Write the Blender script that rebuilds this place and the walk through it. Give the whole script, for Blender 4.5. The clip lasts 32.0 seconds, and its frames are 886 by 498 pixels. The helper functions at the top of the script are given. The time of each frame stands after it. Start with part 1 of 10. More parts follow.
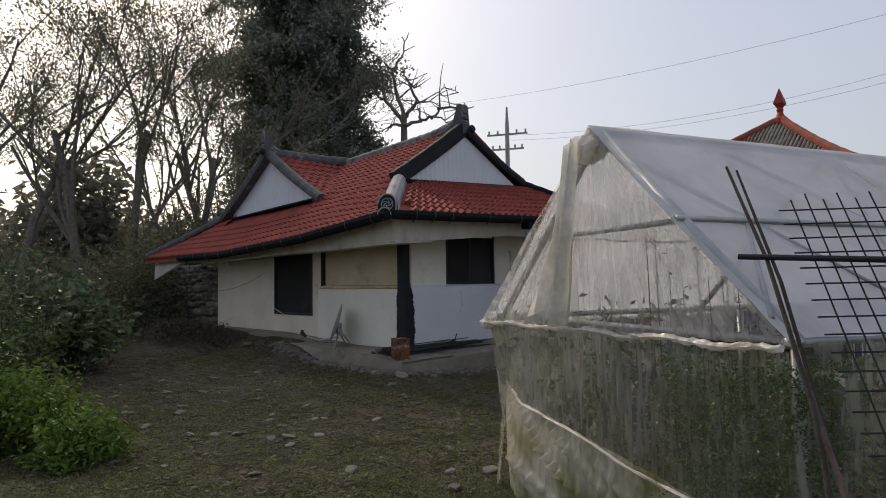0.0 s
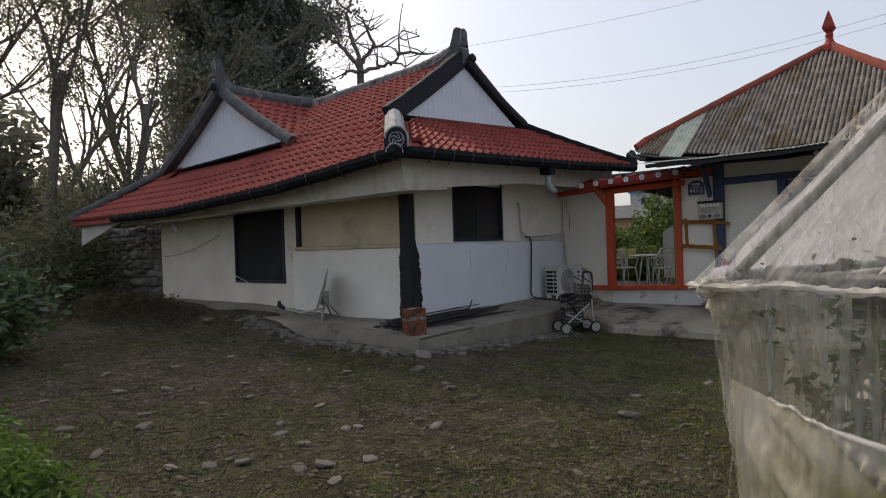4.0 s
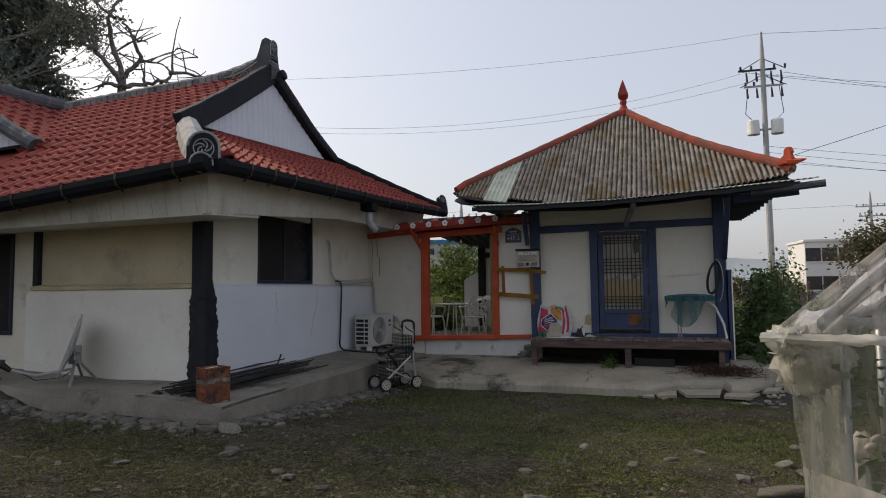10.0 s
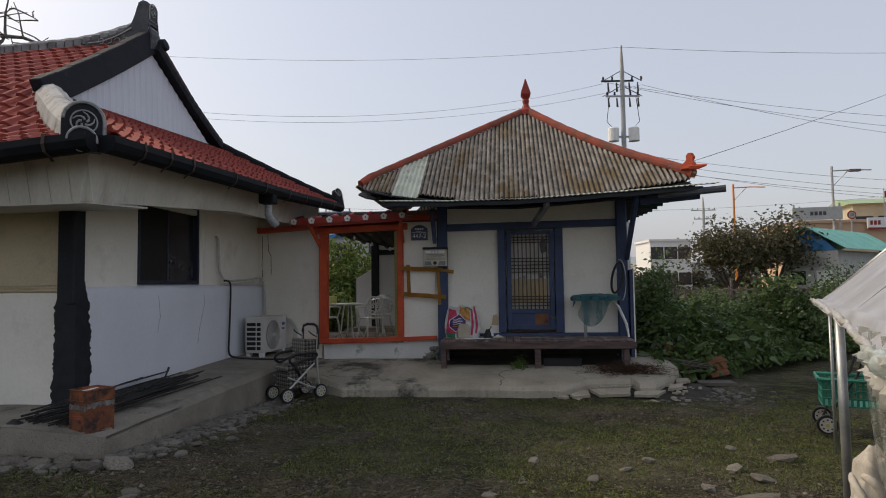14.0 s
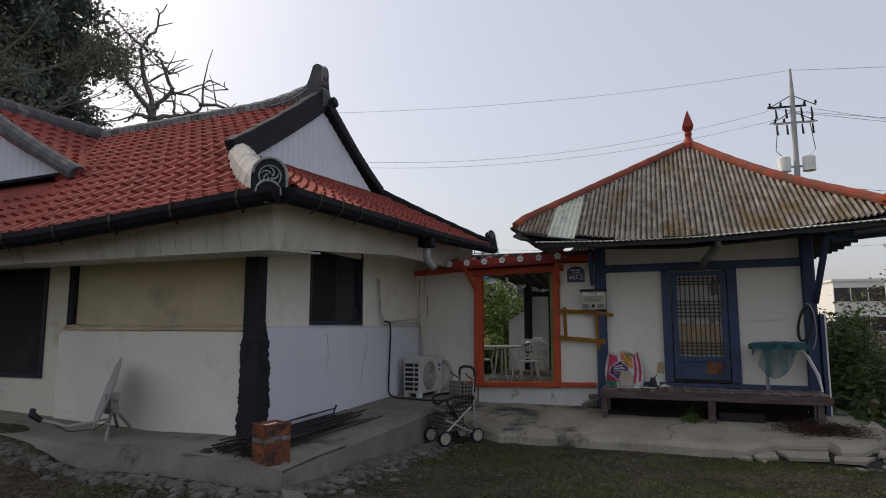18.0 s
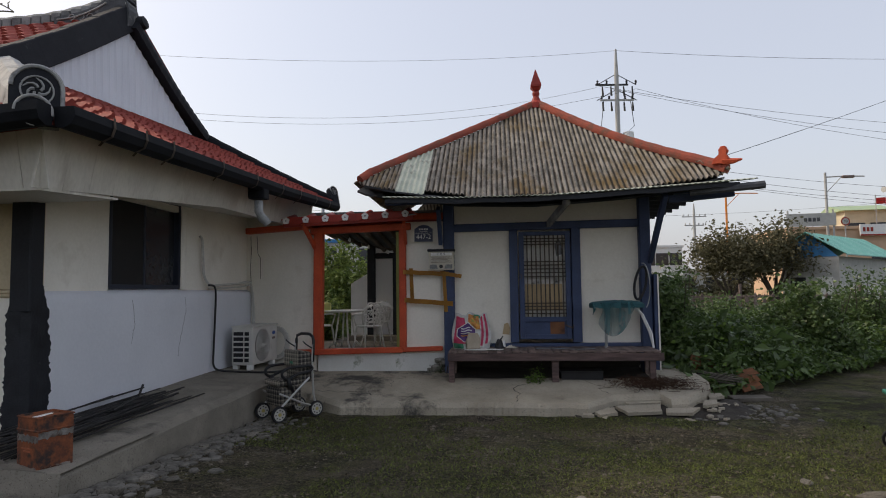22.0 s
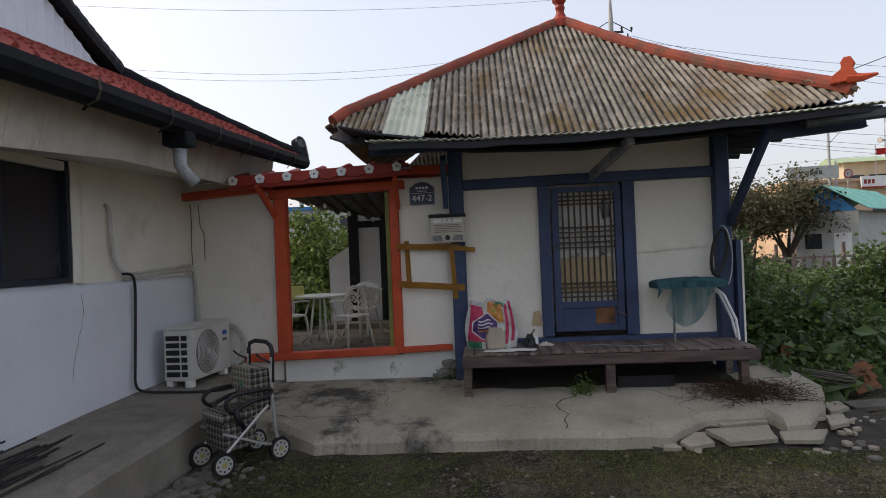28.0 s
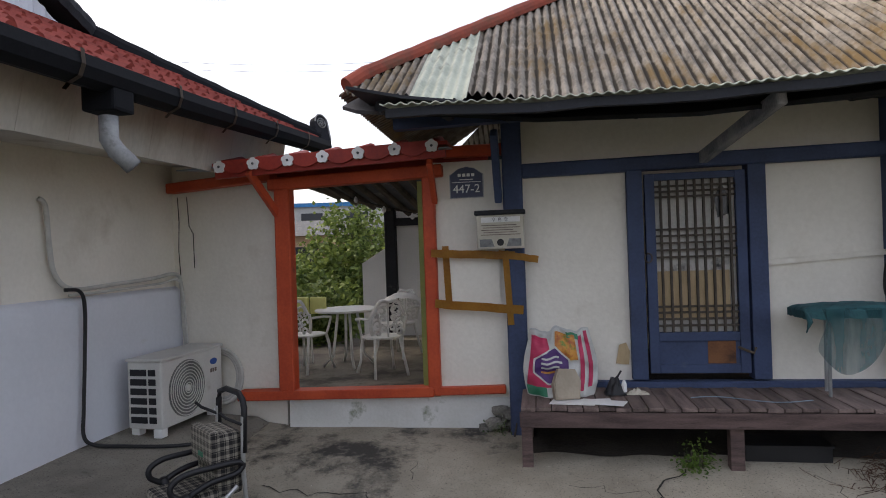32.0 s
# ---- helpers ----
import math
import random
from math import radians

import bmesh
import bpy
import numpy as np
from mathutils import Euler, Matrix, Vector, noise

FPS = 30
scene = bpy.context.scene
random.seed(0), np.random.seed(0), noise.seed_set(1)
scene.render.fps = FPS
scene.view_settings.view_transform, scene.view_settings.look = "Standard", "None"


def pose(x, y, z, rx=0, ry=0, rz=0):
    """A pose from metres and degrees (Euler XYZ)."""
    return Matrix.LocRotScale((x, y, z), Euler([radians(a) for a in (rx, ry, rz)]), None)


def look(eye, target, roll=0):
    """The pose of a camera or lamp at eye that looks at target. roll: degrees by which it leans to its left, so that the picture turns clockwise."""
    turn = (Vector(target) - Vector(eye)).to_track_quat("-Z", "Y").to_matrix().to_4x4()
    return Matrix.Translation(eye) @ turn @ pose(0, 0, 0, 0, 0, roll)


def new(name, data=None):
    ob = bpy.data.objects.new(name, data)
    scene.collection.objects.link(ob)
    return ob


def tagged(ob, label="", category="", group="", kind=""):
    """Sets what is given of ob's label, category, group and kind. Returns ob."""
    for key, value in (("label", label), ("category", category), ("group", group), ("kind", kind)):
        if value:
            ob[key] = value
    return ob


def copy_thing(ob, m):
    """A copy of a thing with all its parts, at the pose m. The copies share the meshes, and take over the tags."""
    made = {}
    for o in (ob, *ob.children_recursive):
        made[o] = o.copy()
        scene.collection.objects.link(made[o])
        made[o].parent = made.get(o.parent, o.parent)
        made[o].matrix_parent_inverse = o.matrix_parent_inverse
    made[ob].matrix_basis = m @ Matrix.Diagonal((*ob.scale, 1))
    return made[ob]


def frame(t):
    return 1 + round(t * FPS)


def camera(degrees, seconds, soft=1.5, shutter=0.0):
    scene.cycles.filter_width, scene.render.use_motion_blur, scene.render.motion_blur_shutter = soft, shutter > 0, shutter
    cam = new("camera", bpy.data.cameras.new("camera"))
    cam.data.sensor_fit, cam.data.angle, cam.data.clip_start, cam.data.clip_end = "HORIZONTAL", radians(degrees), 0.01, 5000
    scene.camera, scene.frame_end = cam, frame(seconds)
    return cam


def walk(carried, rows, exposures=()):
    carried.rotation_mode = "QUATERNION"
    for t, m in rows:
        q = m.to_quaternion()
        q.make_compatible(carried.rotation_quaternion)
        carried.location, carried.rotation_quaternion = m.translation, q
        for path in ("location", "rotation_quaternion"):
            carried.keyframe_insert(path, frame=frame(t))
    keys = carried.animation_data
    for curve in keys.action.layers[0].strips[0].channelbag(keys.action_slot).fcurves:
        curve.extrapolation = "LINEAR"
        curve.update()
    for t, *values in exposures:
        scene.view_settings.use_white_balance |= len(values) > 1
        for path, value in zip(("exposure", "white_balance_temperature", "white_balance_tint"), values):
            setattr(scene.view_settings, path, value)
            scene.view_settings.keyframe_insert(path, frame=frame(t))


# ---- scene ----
cam = camera(71.5, 32.0, 1.0)

PATH = [
    (0, (4.868, -12.47, 1.636), (3.429, -11.086, 1.746), -0.8),
    (0.5, (4.496, -12.253, 1.623), (3.051, -10.873, 1.69), -1.0),
    (1, (4.18, -12.133, 1.611), (2.731, -10.755, 1.627), 0.8),
    (1.5, (3.836, -12.14, 1.637), (2.408, -10.74, 1.653), -0.9),
    (2, (3.488, -12.004, 1.661), (2.091, -10.573, 1.647), -0.9),
    (2.5, (3.214, -11.921, 1.666), (1.814, -10.493, 1.692), 0.1),
    (4.5, (2.207, -11.702, 1.533), (0.93, -10.162, 1.509), -2.4),
    (5, (2.004, -11.552, 1.549), (0.69, -10.044, 1.522), -1.5),
    (5.5, (1.701, -11.521, 1.573), (0.312, -10.083, 1.596), -1.5),
    (6, (1.542, -11.518, 1.565), (0.133, -10.1, 1.626), -0.1),
    (6.5, (1.472, -11.541, 1.58), (0.064, -10.126, 1.7), 0.8),
    (7, (1.477, -11.496, 1.578), (0.071, -10.08, 1.698), 0.2),
    (7.5, (1.497, -11.544, 1.557), (0.093, -10.126, 1.687), 0.3),
    (8, (1.5, -11.537, 1.57), (0.112, -10.103, 1.699), 0.1),
    (8.5, (1.501, -11.5, 1.571), (0.101, -10.079, 1.712), -0.5),
    (9, (1.384, -11.506, 1.526), (0.131, -9.953, 1.66), 0.7),
    (9.5, (1.15, -11.236, 1.485), (0.299, -9.431, 1.615), -0.8),
    (10, (0.986, -11.096, 1.495), (0.349, -9.205, 1.624), -0.7),
    (10.5, (0.716, -11.029, 1.516), (0.285, -9.076, 1.57), -3.4),
    (11, (0.606, -10.946, 1.538), (0.376, -8.96, 1.557), -1.8),
    (11.5, (0.545, -10.851, 1.547), (0.414, -8.856, 1.578), -3.5),
    (12, (0.505, -10.78, 1.561), (0.378, -8.785, 1.606), -2.3),
    (12.5, (0.45, -10.686, 1.581), (0.347, -8.689, 1.612), -0.8),
    (13, (0.376, -10.659, 1.592), (0.317, -8.661, 1.655), -0.5),
    (13.5, (0.289, -10.738, 1.568), (0.238, -8.74, 1.625), -1.0),
    (14, (0.169, -10.701, 1.584), (-0.043, -8.715, 1.692), -0.8),
    (14.5, (0.103, -10.641, 1.564), (-0.112, -8.658, 1.715), -0.0),
    (16.5, (0.092, -10.664, 1.604), (-0.145, -8.691, 1.829), 0.3),
    (17, (0.093, -10.668, 1.603), (-0.174, -8.7, 1.834), 0.2),
    (17.5, (0.01, -10.637, 1.627), (-0.468, -8.706, 1.837), -0.8),
    (18, (0.006, -10.626, 1.619), (-0.663, -8.756, 1.861), -0.0),
    (18.5, (0.104, -10.696, 1.596), (-0.382, -8.774, 1.86), 1.7),
    (19, (0.097, -10.642, 1.583), (-0.132, -8.671, 1.835), 0.2),
    (19.5, (0.092, -10.586, 1.612), (-0.137, -8.607, 1.789), -1.1),
    (20, (0.083, -10.507, 1.608), (-0.144, -8.527, 1.776), -1.5),
    (20.5, (0.111, -10.382, 1.589), (-0.162, -8.412, 1.795), -1.3),
    (21, (0.017, -10.204, 1.581), (-0.278, -8.233, 1.755), -1.6),
    (21.5, (-0.159, -10.015, 1.578), (-0.411, -8.039, 1.758), -0.7),
    (22, (-0.231, -9.833, 1.57), (-0.402, -7.845, 1.698), -0.7),
    (22.5, (-0.24, -9.545, 1.58), (-0.424, -7.559, 1.735), 0.1),
    (23, (-0.353, -9.301, 1.57), (-0.518, -7.313, 1.721), -0.5),
    (23.5, (-0.523, -9.122, 1.604), (-0.678, -7.137, 1.792), -1.6),
    (24, (-0.551, -8.997, 1.605), (-0.698, -7.008, 1.758), -1.8),
    (24.5, (-0.514, -8.79, 1.608), (-0.621, -6.798, 1.756), -0.5),
    (25, (-0.45, -8.624, 1.627), (-0.587, -6.635, 1.793), -1.6),
    (25.5, (-0.515, -8.471, 1.621), (-0.658, -6.479, 1.718), -2.3),
    (26, (-0.605, -8.261, 1.626), (-0.762, -6.271, 1.744), -2.0),
    (26.5, (-0.585, -8.045, 1.626), (-0.734, -6.051, 1.691), -1.6),
    (28.5, (-0.75, -7.036, 1.83), (-0.865, -5.039, 1.841), -2.5),
    (29, (-0.58, -6.757, 1.908), (-0.762, -4.766, 1.908), -0.9),
    (29.5, (-0.644, -6.517, 1.919), (-0.851, -4.529, 1.844), -0.8),
    (30, (-0.759, -6.241, 1.925), (-1.021, -4.259, 1.861), -2.4),
    (30.5, (-0.893, -6.071, 1.922), (-0.976, -4.074, 1.871), -1.5),
    (31, (-0.531, -5.798, 1.901), (-0.674, -3.803, 1.896), -0.2),
    (31.5, (-0.567, -5.655, 1.934), (-0.847, -3.675, 1.925), -1.3),
    (32, (-0.779, -5.45, 1.868), (-1.084, -3.473, 1.871), -2.0),
]
walk(cam, [(t, look(e, g, r)) for t, e, g, r in PATH], [(0, -0.08, 6700, 10), (2.5, 0.05, 6700, 10), (5, 0.25, 6700, 10), (8, 0.32, 6700, 10), (10, 0.14, 6800, 10), (17, 0.12, 6800, 10), (19, 0.06, 6800, 10), (20, 0.15, 6800, 10), (23, 0.3, 6800, 10), (26, 0.34, 6780, 10), (29, 0.74, 6780, 11), (30, 0.95, 6780, 11), (32, 0.96, 6780, 12)])

# ---- world and sun ----
SUN_EL, SUN_AZ = radians(40), radians(-76)      # azimuth from +y, negative towards -x
world = bpy.data.worlds.new("sky")
scene.world = world
world.use_nodes = True
wn, wl = world.node_tree.nodes, world.node_tree.links
bg = wn["Background"]
sky = wn.new("ShaderNodeTexSky")
sky.sky_type, sky.sun_disc = "NISHITA", False
sky.sun_elevation, sky.sun_rotation = SUN_EL, SUN_AZ
sky.air_density, sky.dust_density, sky.ozone_density, sky.altitude = 1.2, 4.5, 1.5, 50
haze = wn.new("ShaderNodeMix")
haze.data_type = "RGBA"
haze.inputs["Factor"].default_value = 0.42
haze.inputs["B"].default_value = (7.2, 7.4, 8.5, 1)
wl.new(sky.outputs[0], haze.inputs["A"])
wl.new(haze.outputs["Result"], bg.inputs[0])
bg.inputs[1].default_value = 0.12
sun = new("sun", bpy.data.lights.new("sun", "SUN"))
sun.data.energy, sun.data.angle, sun.data.color = 2.0, radians(6), (1.0, 0.86, 0.68)
sun_from = Vector((math.sin(SUN_AZ) * math.cos(SUN_EL), math.cos(SUN_AZ) * math.cos(SUN_EL), math.sin(SUN_EL)))
sun.matrix_world = look(sun_from * 60, (0, 0, 0))


# ---- materials ----
def shader(name, col, col2=None, rough=0.85, metal=0.0, scale=3.0, fine=60.0, bump=0.25, dist=0.004, stain=None, stain_at=0.62, stain_scale=1.2,
           random_tone=0.0, spec=0.4, stretch=(1, 1, 1)):
    """A surface with two scales of tone, fine relief and, where given, stains."""
    m = bpy.data.materials.new(name)
    m.use_nodes = True
    n, l = m.node_tree.nodes, m.node_tree.links
    p = n["Principled BSDF"]
    p.inputs["Metallic"].default_value = metal
    p.inputs["Specular IOR Level"].default_value = spec
    tc, mp = n.new("ShaderNodeTexCoord"), n.new("ShaderNodeMapping")
    mp.inputs["Scale"].default_value = stretch
    l.new(tc.outputs["Object"], mp.inputs[0])
    big, small = n.new("ShaderNodeTexNoise"), n.new("ShaderNodeTexNoise")
    for tex, sc, det in ((big, scale, 5), (small, fine, 3)):
        tex.inputs["Scale"].default_value, tex.inputs["Detail"].default_value = sc, det
        l.new(mp.outputs[0], tex.inputs["Vector"])
    add = n.new("ShaderNodeMath")
    add.operation = "MULTIPLY_ADD"
    add.inputs[1].default_value, add.inputs[2].default_value = 0.45, 0.0
    l.new(small.outputs[0], add.inputs[0])
    l.new(big.outputs[0], add.inputs[2])
    ramp = n.new("ShaderNodeValToRGB")
    col2 = col2 or tuple(c * 0.72 for c in col)
    ramp.color_ramp.elements[0].position, ramp.color_ramp.elements[0].color = 0.5, (*col2, 1)
    ramp.color_ramp.elements[1].position, ramp.color_ramp.elements[1].color = 0.88, (*col, 1)
    l.new(add.outputs[0], ramp.inputs[0])
    out = ramp.outputs[0]
    if stain:
        st, sr, mx = n.new("ShaderNodeTexNoise"), n.new("ShaderNodeValToRGB"), n.new("ShaderNodeMix")
        st.inputs["Scale"].default_value, st.inputs["Detail"].default_value = stain_scale, 7
        st.inputs["Roughness"].default_value = 0.65
        l.new(mp.outputs[0], st.inputs["Vector"])
        l.new(st.outputs[0], sr.inputs[0])
        sr.color_ramp.elements[0].position, sr.color_ramp.elements[1].position = stain_at - 0.05, stain_at + 0.08
        mx.data_type = "RGBA"
        mx.inputs["B"].default_value = (*stain, 1)
        l.new(sr.outputs[0], mx.inputs["Factor"])
        l.new(out, mx.inputs["A"])
        out = mx.outputs["Result"]
    if random_tone:
        oi, mr, hs = n.new("ShaderNodeObjectInfo"), n.new("ShaderNodeMapRange"), n.new("ShaderNodeHueSaturation")
        mr.inputs["To Min"].default_value, mr.inputs["To Max"].default_value = 1 - random_tone, 1 + random_tone
        l.new(oi.outputs["Random"], mr.inputs[0])
        l.new(mr.outputs[0], hs.inputs["Value"])
        l.new(out, hs.inputs["Color"])
        out = hs.outputs[0]
    l.new(out, p.inputs["Base Color"])
    rr = n.new("ShaderNodeMapRange")
    rr.inputs["To Min"].default_value, rr.inputs["To Max"].default_value = max(rough - 0.12, 0.04), min(rough + 0.1, 1)
    l.new(big.outputs[0], rr.inputs[0])
    l.new(rr.outputs[0], p.inputs["Roughness"])
    if bump:
        bp = n.new("ShaderNodeBump")
        bp.inputs["Strength"].default_value, bp.inputs["Distance"].default_value = bump, dist
        l.new(add.outputs[0], bp.inputs["Height"])
        l.new(bp.outputs[0], p.inputs["Normal"])
    return m


def leafy(name, dark, light, spec=0.25):
    """Leaves, each of its own tone, that let some light through."""
    m = bpy.data.materials.new(name)
    m.use_nodes = True
    n, l = m.node_tree.nodes, m.node_tree.links
    p = n["Principled BSDF"]
    geo, ramp = n.new("ShaderNodeNewGeometry"), n.new("ShaderNodeValToRGB")
    ramp.color_ramp.elements[0].color, ramp.color_ramp.elements[1].color = (*dark, 1), (*light, 1)
    l.new(geo.outputs["Random Per Island"], ramp.inputs[0])
    l.new(ramp.outputs[0], p.inputs["Base Color"])
    p.inputs["Roughness"].default_value, p.inputs["Specular IOR Level"].default_value = 0.6 if spec < 0.4 else 0.4, spec
    tr, mx, out = n.new("ShaderNodeBsdfTranslucent"), n.new("ShaderNodeMixShader"), n["Material Output"]
    l.new(ramp.outputs[0], tr.inputs[0])
    mx.inputs[0].default_value = 0.35
    l.new(p.outputs[0], mx.inputs[1])
    l.new(tr.outputs[0], mx.inputs[2])
    l.new(mx.outputs[0], out.inputs[0])
    return m


def film_plastic(name, tint, clear, rough=0.35, dirt=(0.16, 0.17, 0.1), through_k=0.5, streak=(2.5, 2.5, 0.5), thin=1.35, thick=0.55):
    """Cloudy greenhouse film: part clear, part scattering, with grime, and denser where it is folded."""
    m = bpy.data.materials.new(name)
    m.use_nodes = True
    n, l = m.node_tree.nodes, m.node_tree.links
    p, out = n["Principled BSDF"], n["Material Output"]
    tc, no, ramp = n.new("ShaderNodeTexCoord"), n.new("ShaderNodeTexNoise"), n.new("ShaderNodeValToRGB")
    no.inputs["Scale"].default_value, no.inputs["Detail"].default_value = 2.2, 8
    l.new(tc.outputs["Object"], no.inputs["Vector"])
    l.new(no.outputs[0], ramp.inputs[0])
    ramp.color_ramp.elements[0].position, ramp.color_ramp.elements[1].position = 0.36, 0.56
    ramp.color_ramp.elements[0].color, ramp.color_ramp.elements[1].color = (*dirt, 1), (*tint, 1)
    l.new(ramp.outputs[0], p.inputs["Base Color"])
    p.inputs["Roughness"].default_value = rough
    tl, tp = n.new("ShaderNodeBsdfTranslucent"), n.new("ShaderNodeBsdfTransparent")
    l.new(ramp.outputs[0], tl.inputs[0])
    mp, fold, mr = n.new("ShaderNodeMapping"), n.new("ShaderNodeTexNoise"), n.new("ShaderNodeMapRange")
    mp.inputs["Scale"].default_value = streak
    fold.inputs["Scale"].default_value, fold.inputs["Detail"].default_value = 4, 6
    l.new(tc.outputs["Object"], mp.inputs[0]), l.new(mp.outputs[0], fold.inputs["Vector"]), l.new(fold.outputs[0], mr.inputs[0])
    mr.inputs["From Min"].default_value, mr.inputs["From Max"].default_value = 0.4, 0.6
    mr.inputs["To Min"].default_value, mr.inputs["To Max"].default_value = min(clear * thin, 0.92), clear * thick
    a, b = n.new("ShaderNodeMixShader"), n.new("ShaderNodeMixShader")
    a.inputs[0].default_value = through_k
    l.new(mr.outputs[0], b.inputs[0])
    l.new(p.outputs[0], a.inputs[1]), l.new(tl.outputs[0], a.inputs[2])
    l.new(a.outputs[0], b.inputs[1]), l.new(tp.outputs[0], b.inputs[2])
    l.new(b.outputs[0], out.inputs[0])
    bp = n.new("ShaderNodeBump")
    bp.inputs["Strength"].default_value, bp.inputs["Distance"].default_value = 0.35, 0.02
    l.new(fold.outputs[0], bp.inputs["Height"])
    l.new(bp.outputs[0], p.inputs["Normal"])
    return m


def earth(name):
    """Trodden earth: brown and grey grit, embedded pebbles and patches of moss."""
    m = bpy.data.materials.new(name)
    m.use_nodes = True
    n, l = m.node_tree.nodes, m.node_tree.links
    p = n["Principled BSDF"]
    tc = n.new("ShaderNodeTexCoord")

    def tex(kind, scale, detail=4):
        t = n.new(kind)
        t.inputs["Scale"].default_value = scale
        if kind == "ShaderNodeTexNoise":
            t.inputs["Detail"].default_value, t.inputs["Roughness"].default_value = detail, 0.65
        l.new(tc.outputs["Object"], t.inputs["Vector"])
        return t

    def ramp(src, a, ca, b, cb):
        r = n.new("ShaderNodeValToRGB")
        r.color_ramp.elements[0].position, r.color_ramp.elements[1].position = a, b
        r.color_ramp.elements[0].color, r.color_ramp.elements[1].color = (*ca, 1), (*cb, 1)
        l.new(src, r.inputs[0])
        return r

    def mix(fac, a, b, blend="MIX"):
        x = n.new("ShaderNodeMix")
        x.data_type, x.blend_type = "RGBA", blend
        for q, s in (("Factor", fac), ("A", a), ("B", b)):
            if hasattr(s, "is_linked"):
                l.new(s, x.inputs[q])
            else:
                x.inputs[q].default_value = s
        return x.outputs["Result"]

    patchy, grit, peb, moss, leafy_n = tex("ShaderNodeTexNoise", 1.6, 9), tex("ShaderNodeTexNoise", 24, 6), tex("ShaderNodeTexVoronoi", 30), tex("ShaderNodeTexNoise", 0.62, 9), tex("ShaderNodeTexNoise", 58, 6)
    soil = ramp(patchy.outputs[0], 0.4, (0.02, 0.0165, 0.011), 0.64, (0.115, 0.096, 0.066)).outputs[0]
    soil = mix(ramp(grit.outputs[0], 0.5, (0, 0, 0), 0.64, (1, 1, 1)).outputs[0], soil, (0.17, 0.145, 0.1, 1))
    white = ramp(peb.outputs["Distance"], 0.12, (1, 1, 1), 0.26, (0, 0, 0)).outputs[0]
    few = ramp(peb.outputs["Color"], 0.72, (0, 0, 0), 0.8, (1, 1, 1)).outputs[0]
    soil = mix(mix(1.0, white, few, "MULTIPLY"), soil, (0.24, 0.215, 0.175, 1))
    soil = mix(ramp(leafy_n.outputs[0], 0.38, (1, 1, 1), 0.47, (0, 0, 0)).outputs[0], soil, (0.012, 0.010, 0.007, 1))
    chips = tex("ShaderNodeTexNoise", 95, 3)
    soil = mix(ramp(chips.outputs[0], 0.6, (0, 0, 0), 0.66, (1, 1, 1)).outputs[0], soil, (0.27, 0.24, 0.19, 1))
    green = ramp(leafy_n.outputs[0], 0.42, (0.006, 0.008, 0.003), 0.62, (0.17, 0.185, 0.045)).outputs[0]
    dull = ramp(leafy_n.outputs[0], 0.42, (0.010, 0.010, 0.005), 0.62, (0.062, 0.06, 0.026)).outputs[0]
    green = mix(ramp(tex("ShaderNodeTexNoise", 3.4, 6).outputs[0], 0.42, (0, 0, 0), 0.6, (1, 1, 1)).outputs[0], dull, green)
    pale = ramp(leafy_n.outputs[0], 0.4, (0.03, 0.036, 0.016), 0.6, (0.2, 0.225, 0.11)).outputs[0]
    green = mix(ramp(tex("ShaderNodeTexNoise", 1.9, 7).outputs[0], 0.58, (0, 0, 0), 0.68, (0.8, 0.8, 0.8)).outputs[0], green, pale)
    green = mix(ramp(tex("ShaderNodeTexNoise", 13, 5).outputs[0], 0.36, (0.85, 0.85, 0.85), 0.46, (0, 0, 0)).outputs[0], green, (0.016, 0.015, 0.009, 1))
    litter = ramp(tex("ShaderNodeTexNoise", 9, 8).outputs[0], 0.56, (0, 0, 0), 0.66, (0.75, 0.75, 0.75)).outputs[0]
    soil = mix(litter, soil, (0.185, 0.165, 0.125, 1))
    where = mix(0.22, ramp(moss.outputs[0], 0.4, (0, 0, 0), 0.58, (1, 1, 1)).outputs[0], ramp(grit.outputs[0], 0.4, (0, 0, 0), 0.6, (1, 1, 1)).outputs[0], "OVERLAY")
    sep, east = n.new("ShaderNodeSeparateXYZ"), n.new("ShaderNodeMapRange")
    l.new(tc.outputs["Object"], sep.inputs[0]), l.new(sep.outputs[0], east.inputs[0])
    east.inputs["From Min"].default_value, east.inputs["From Max"].default_value = -4.5, 0.5
    east.inputs["To Min"].default_value, east.inputs["To Max"].default_value = 0.3, 1.0
    where = mix(1.0, where, east.outputs[0], "MULTIPLY")
    l.new(mix(where, soil, green), p.inputs["Base Color"])
    p.inputs["Roughness"].default_value, p.inputs["Specular IOR Level"].default_value = 0.97, 0.2
    bp, ad = n.new("ShaderNodeBump"), n.new("ShaderNodeMath")
    ad.operation = "MULTIPLY_ADD"
    ad.inputs[1].default_value = 0.5
    l.new(leafy_n.outputs[0], ad.inputs[0]), l.new(grit.outputs[0], ad.inputs[2])
    bp.inputs["Strength"].default_value, bp.inputs["Distance"].default_value = 1.0, 0.05
    l.new(ad.outputs[0], bp.inputs["Height"])
    l.new(bp.outputs[0], p.inputs["Normal"])
    return m


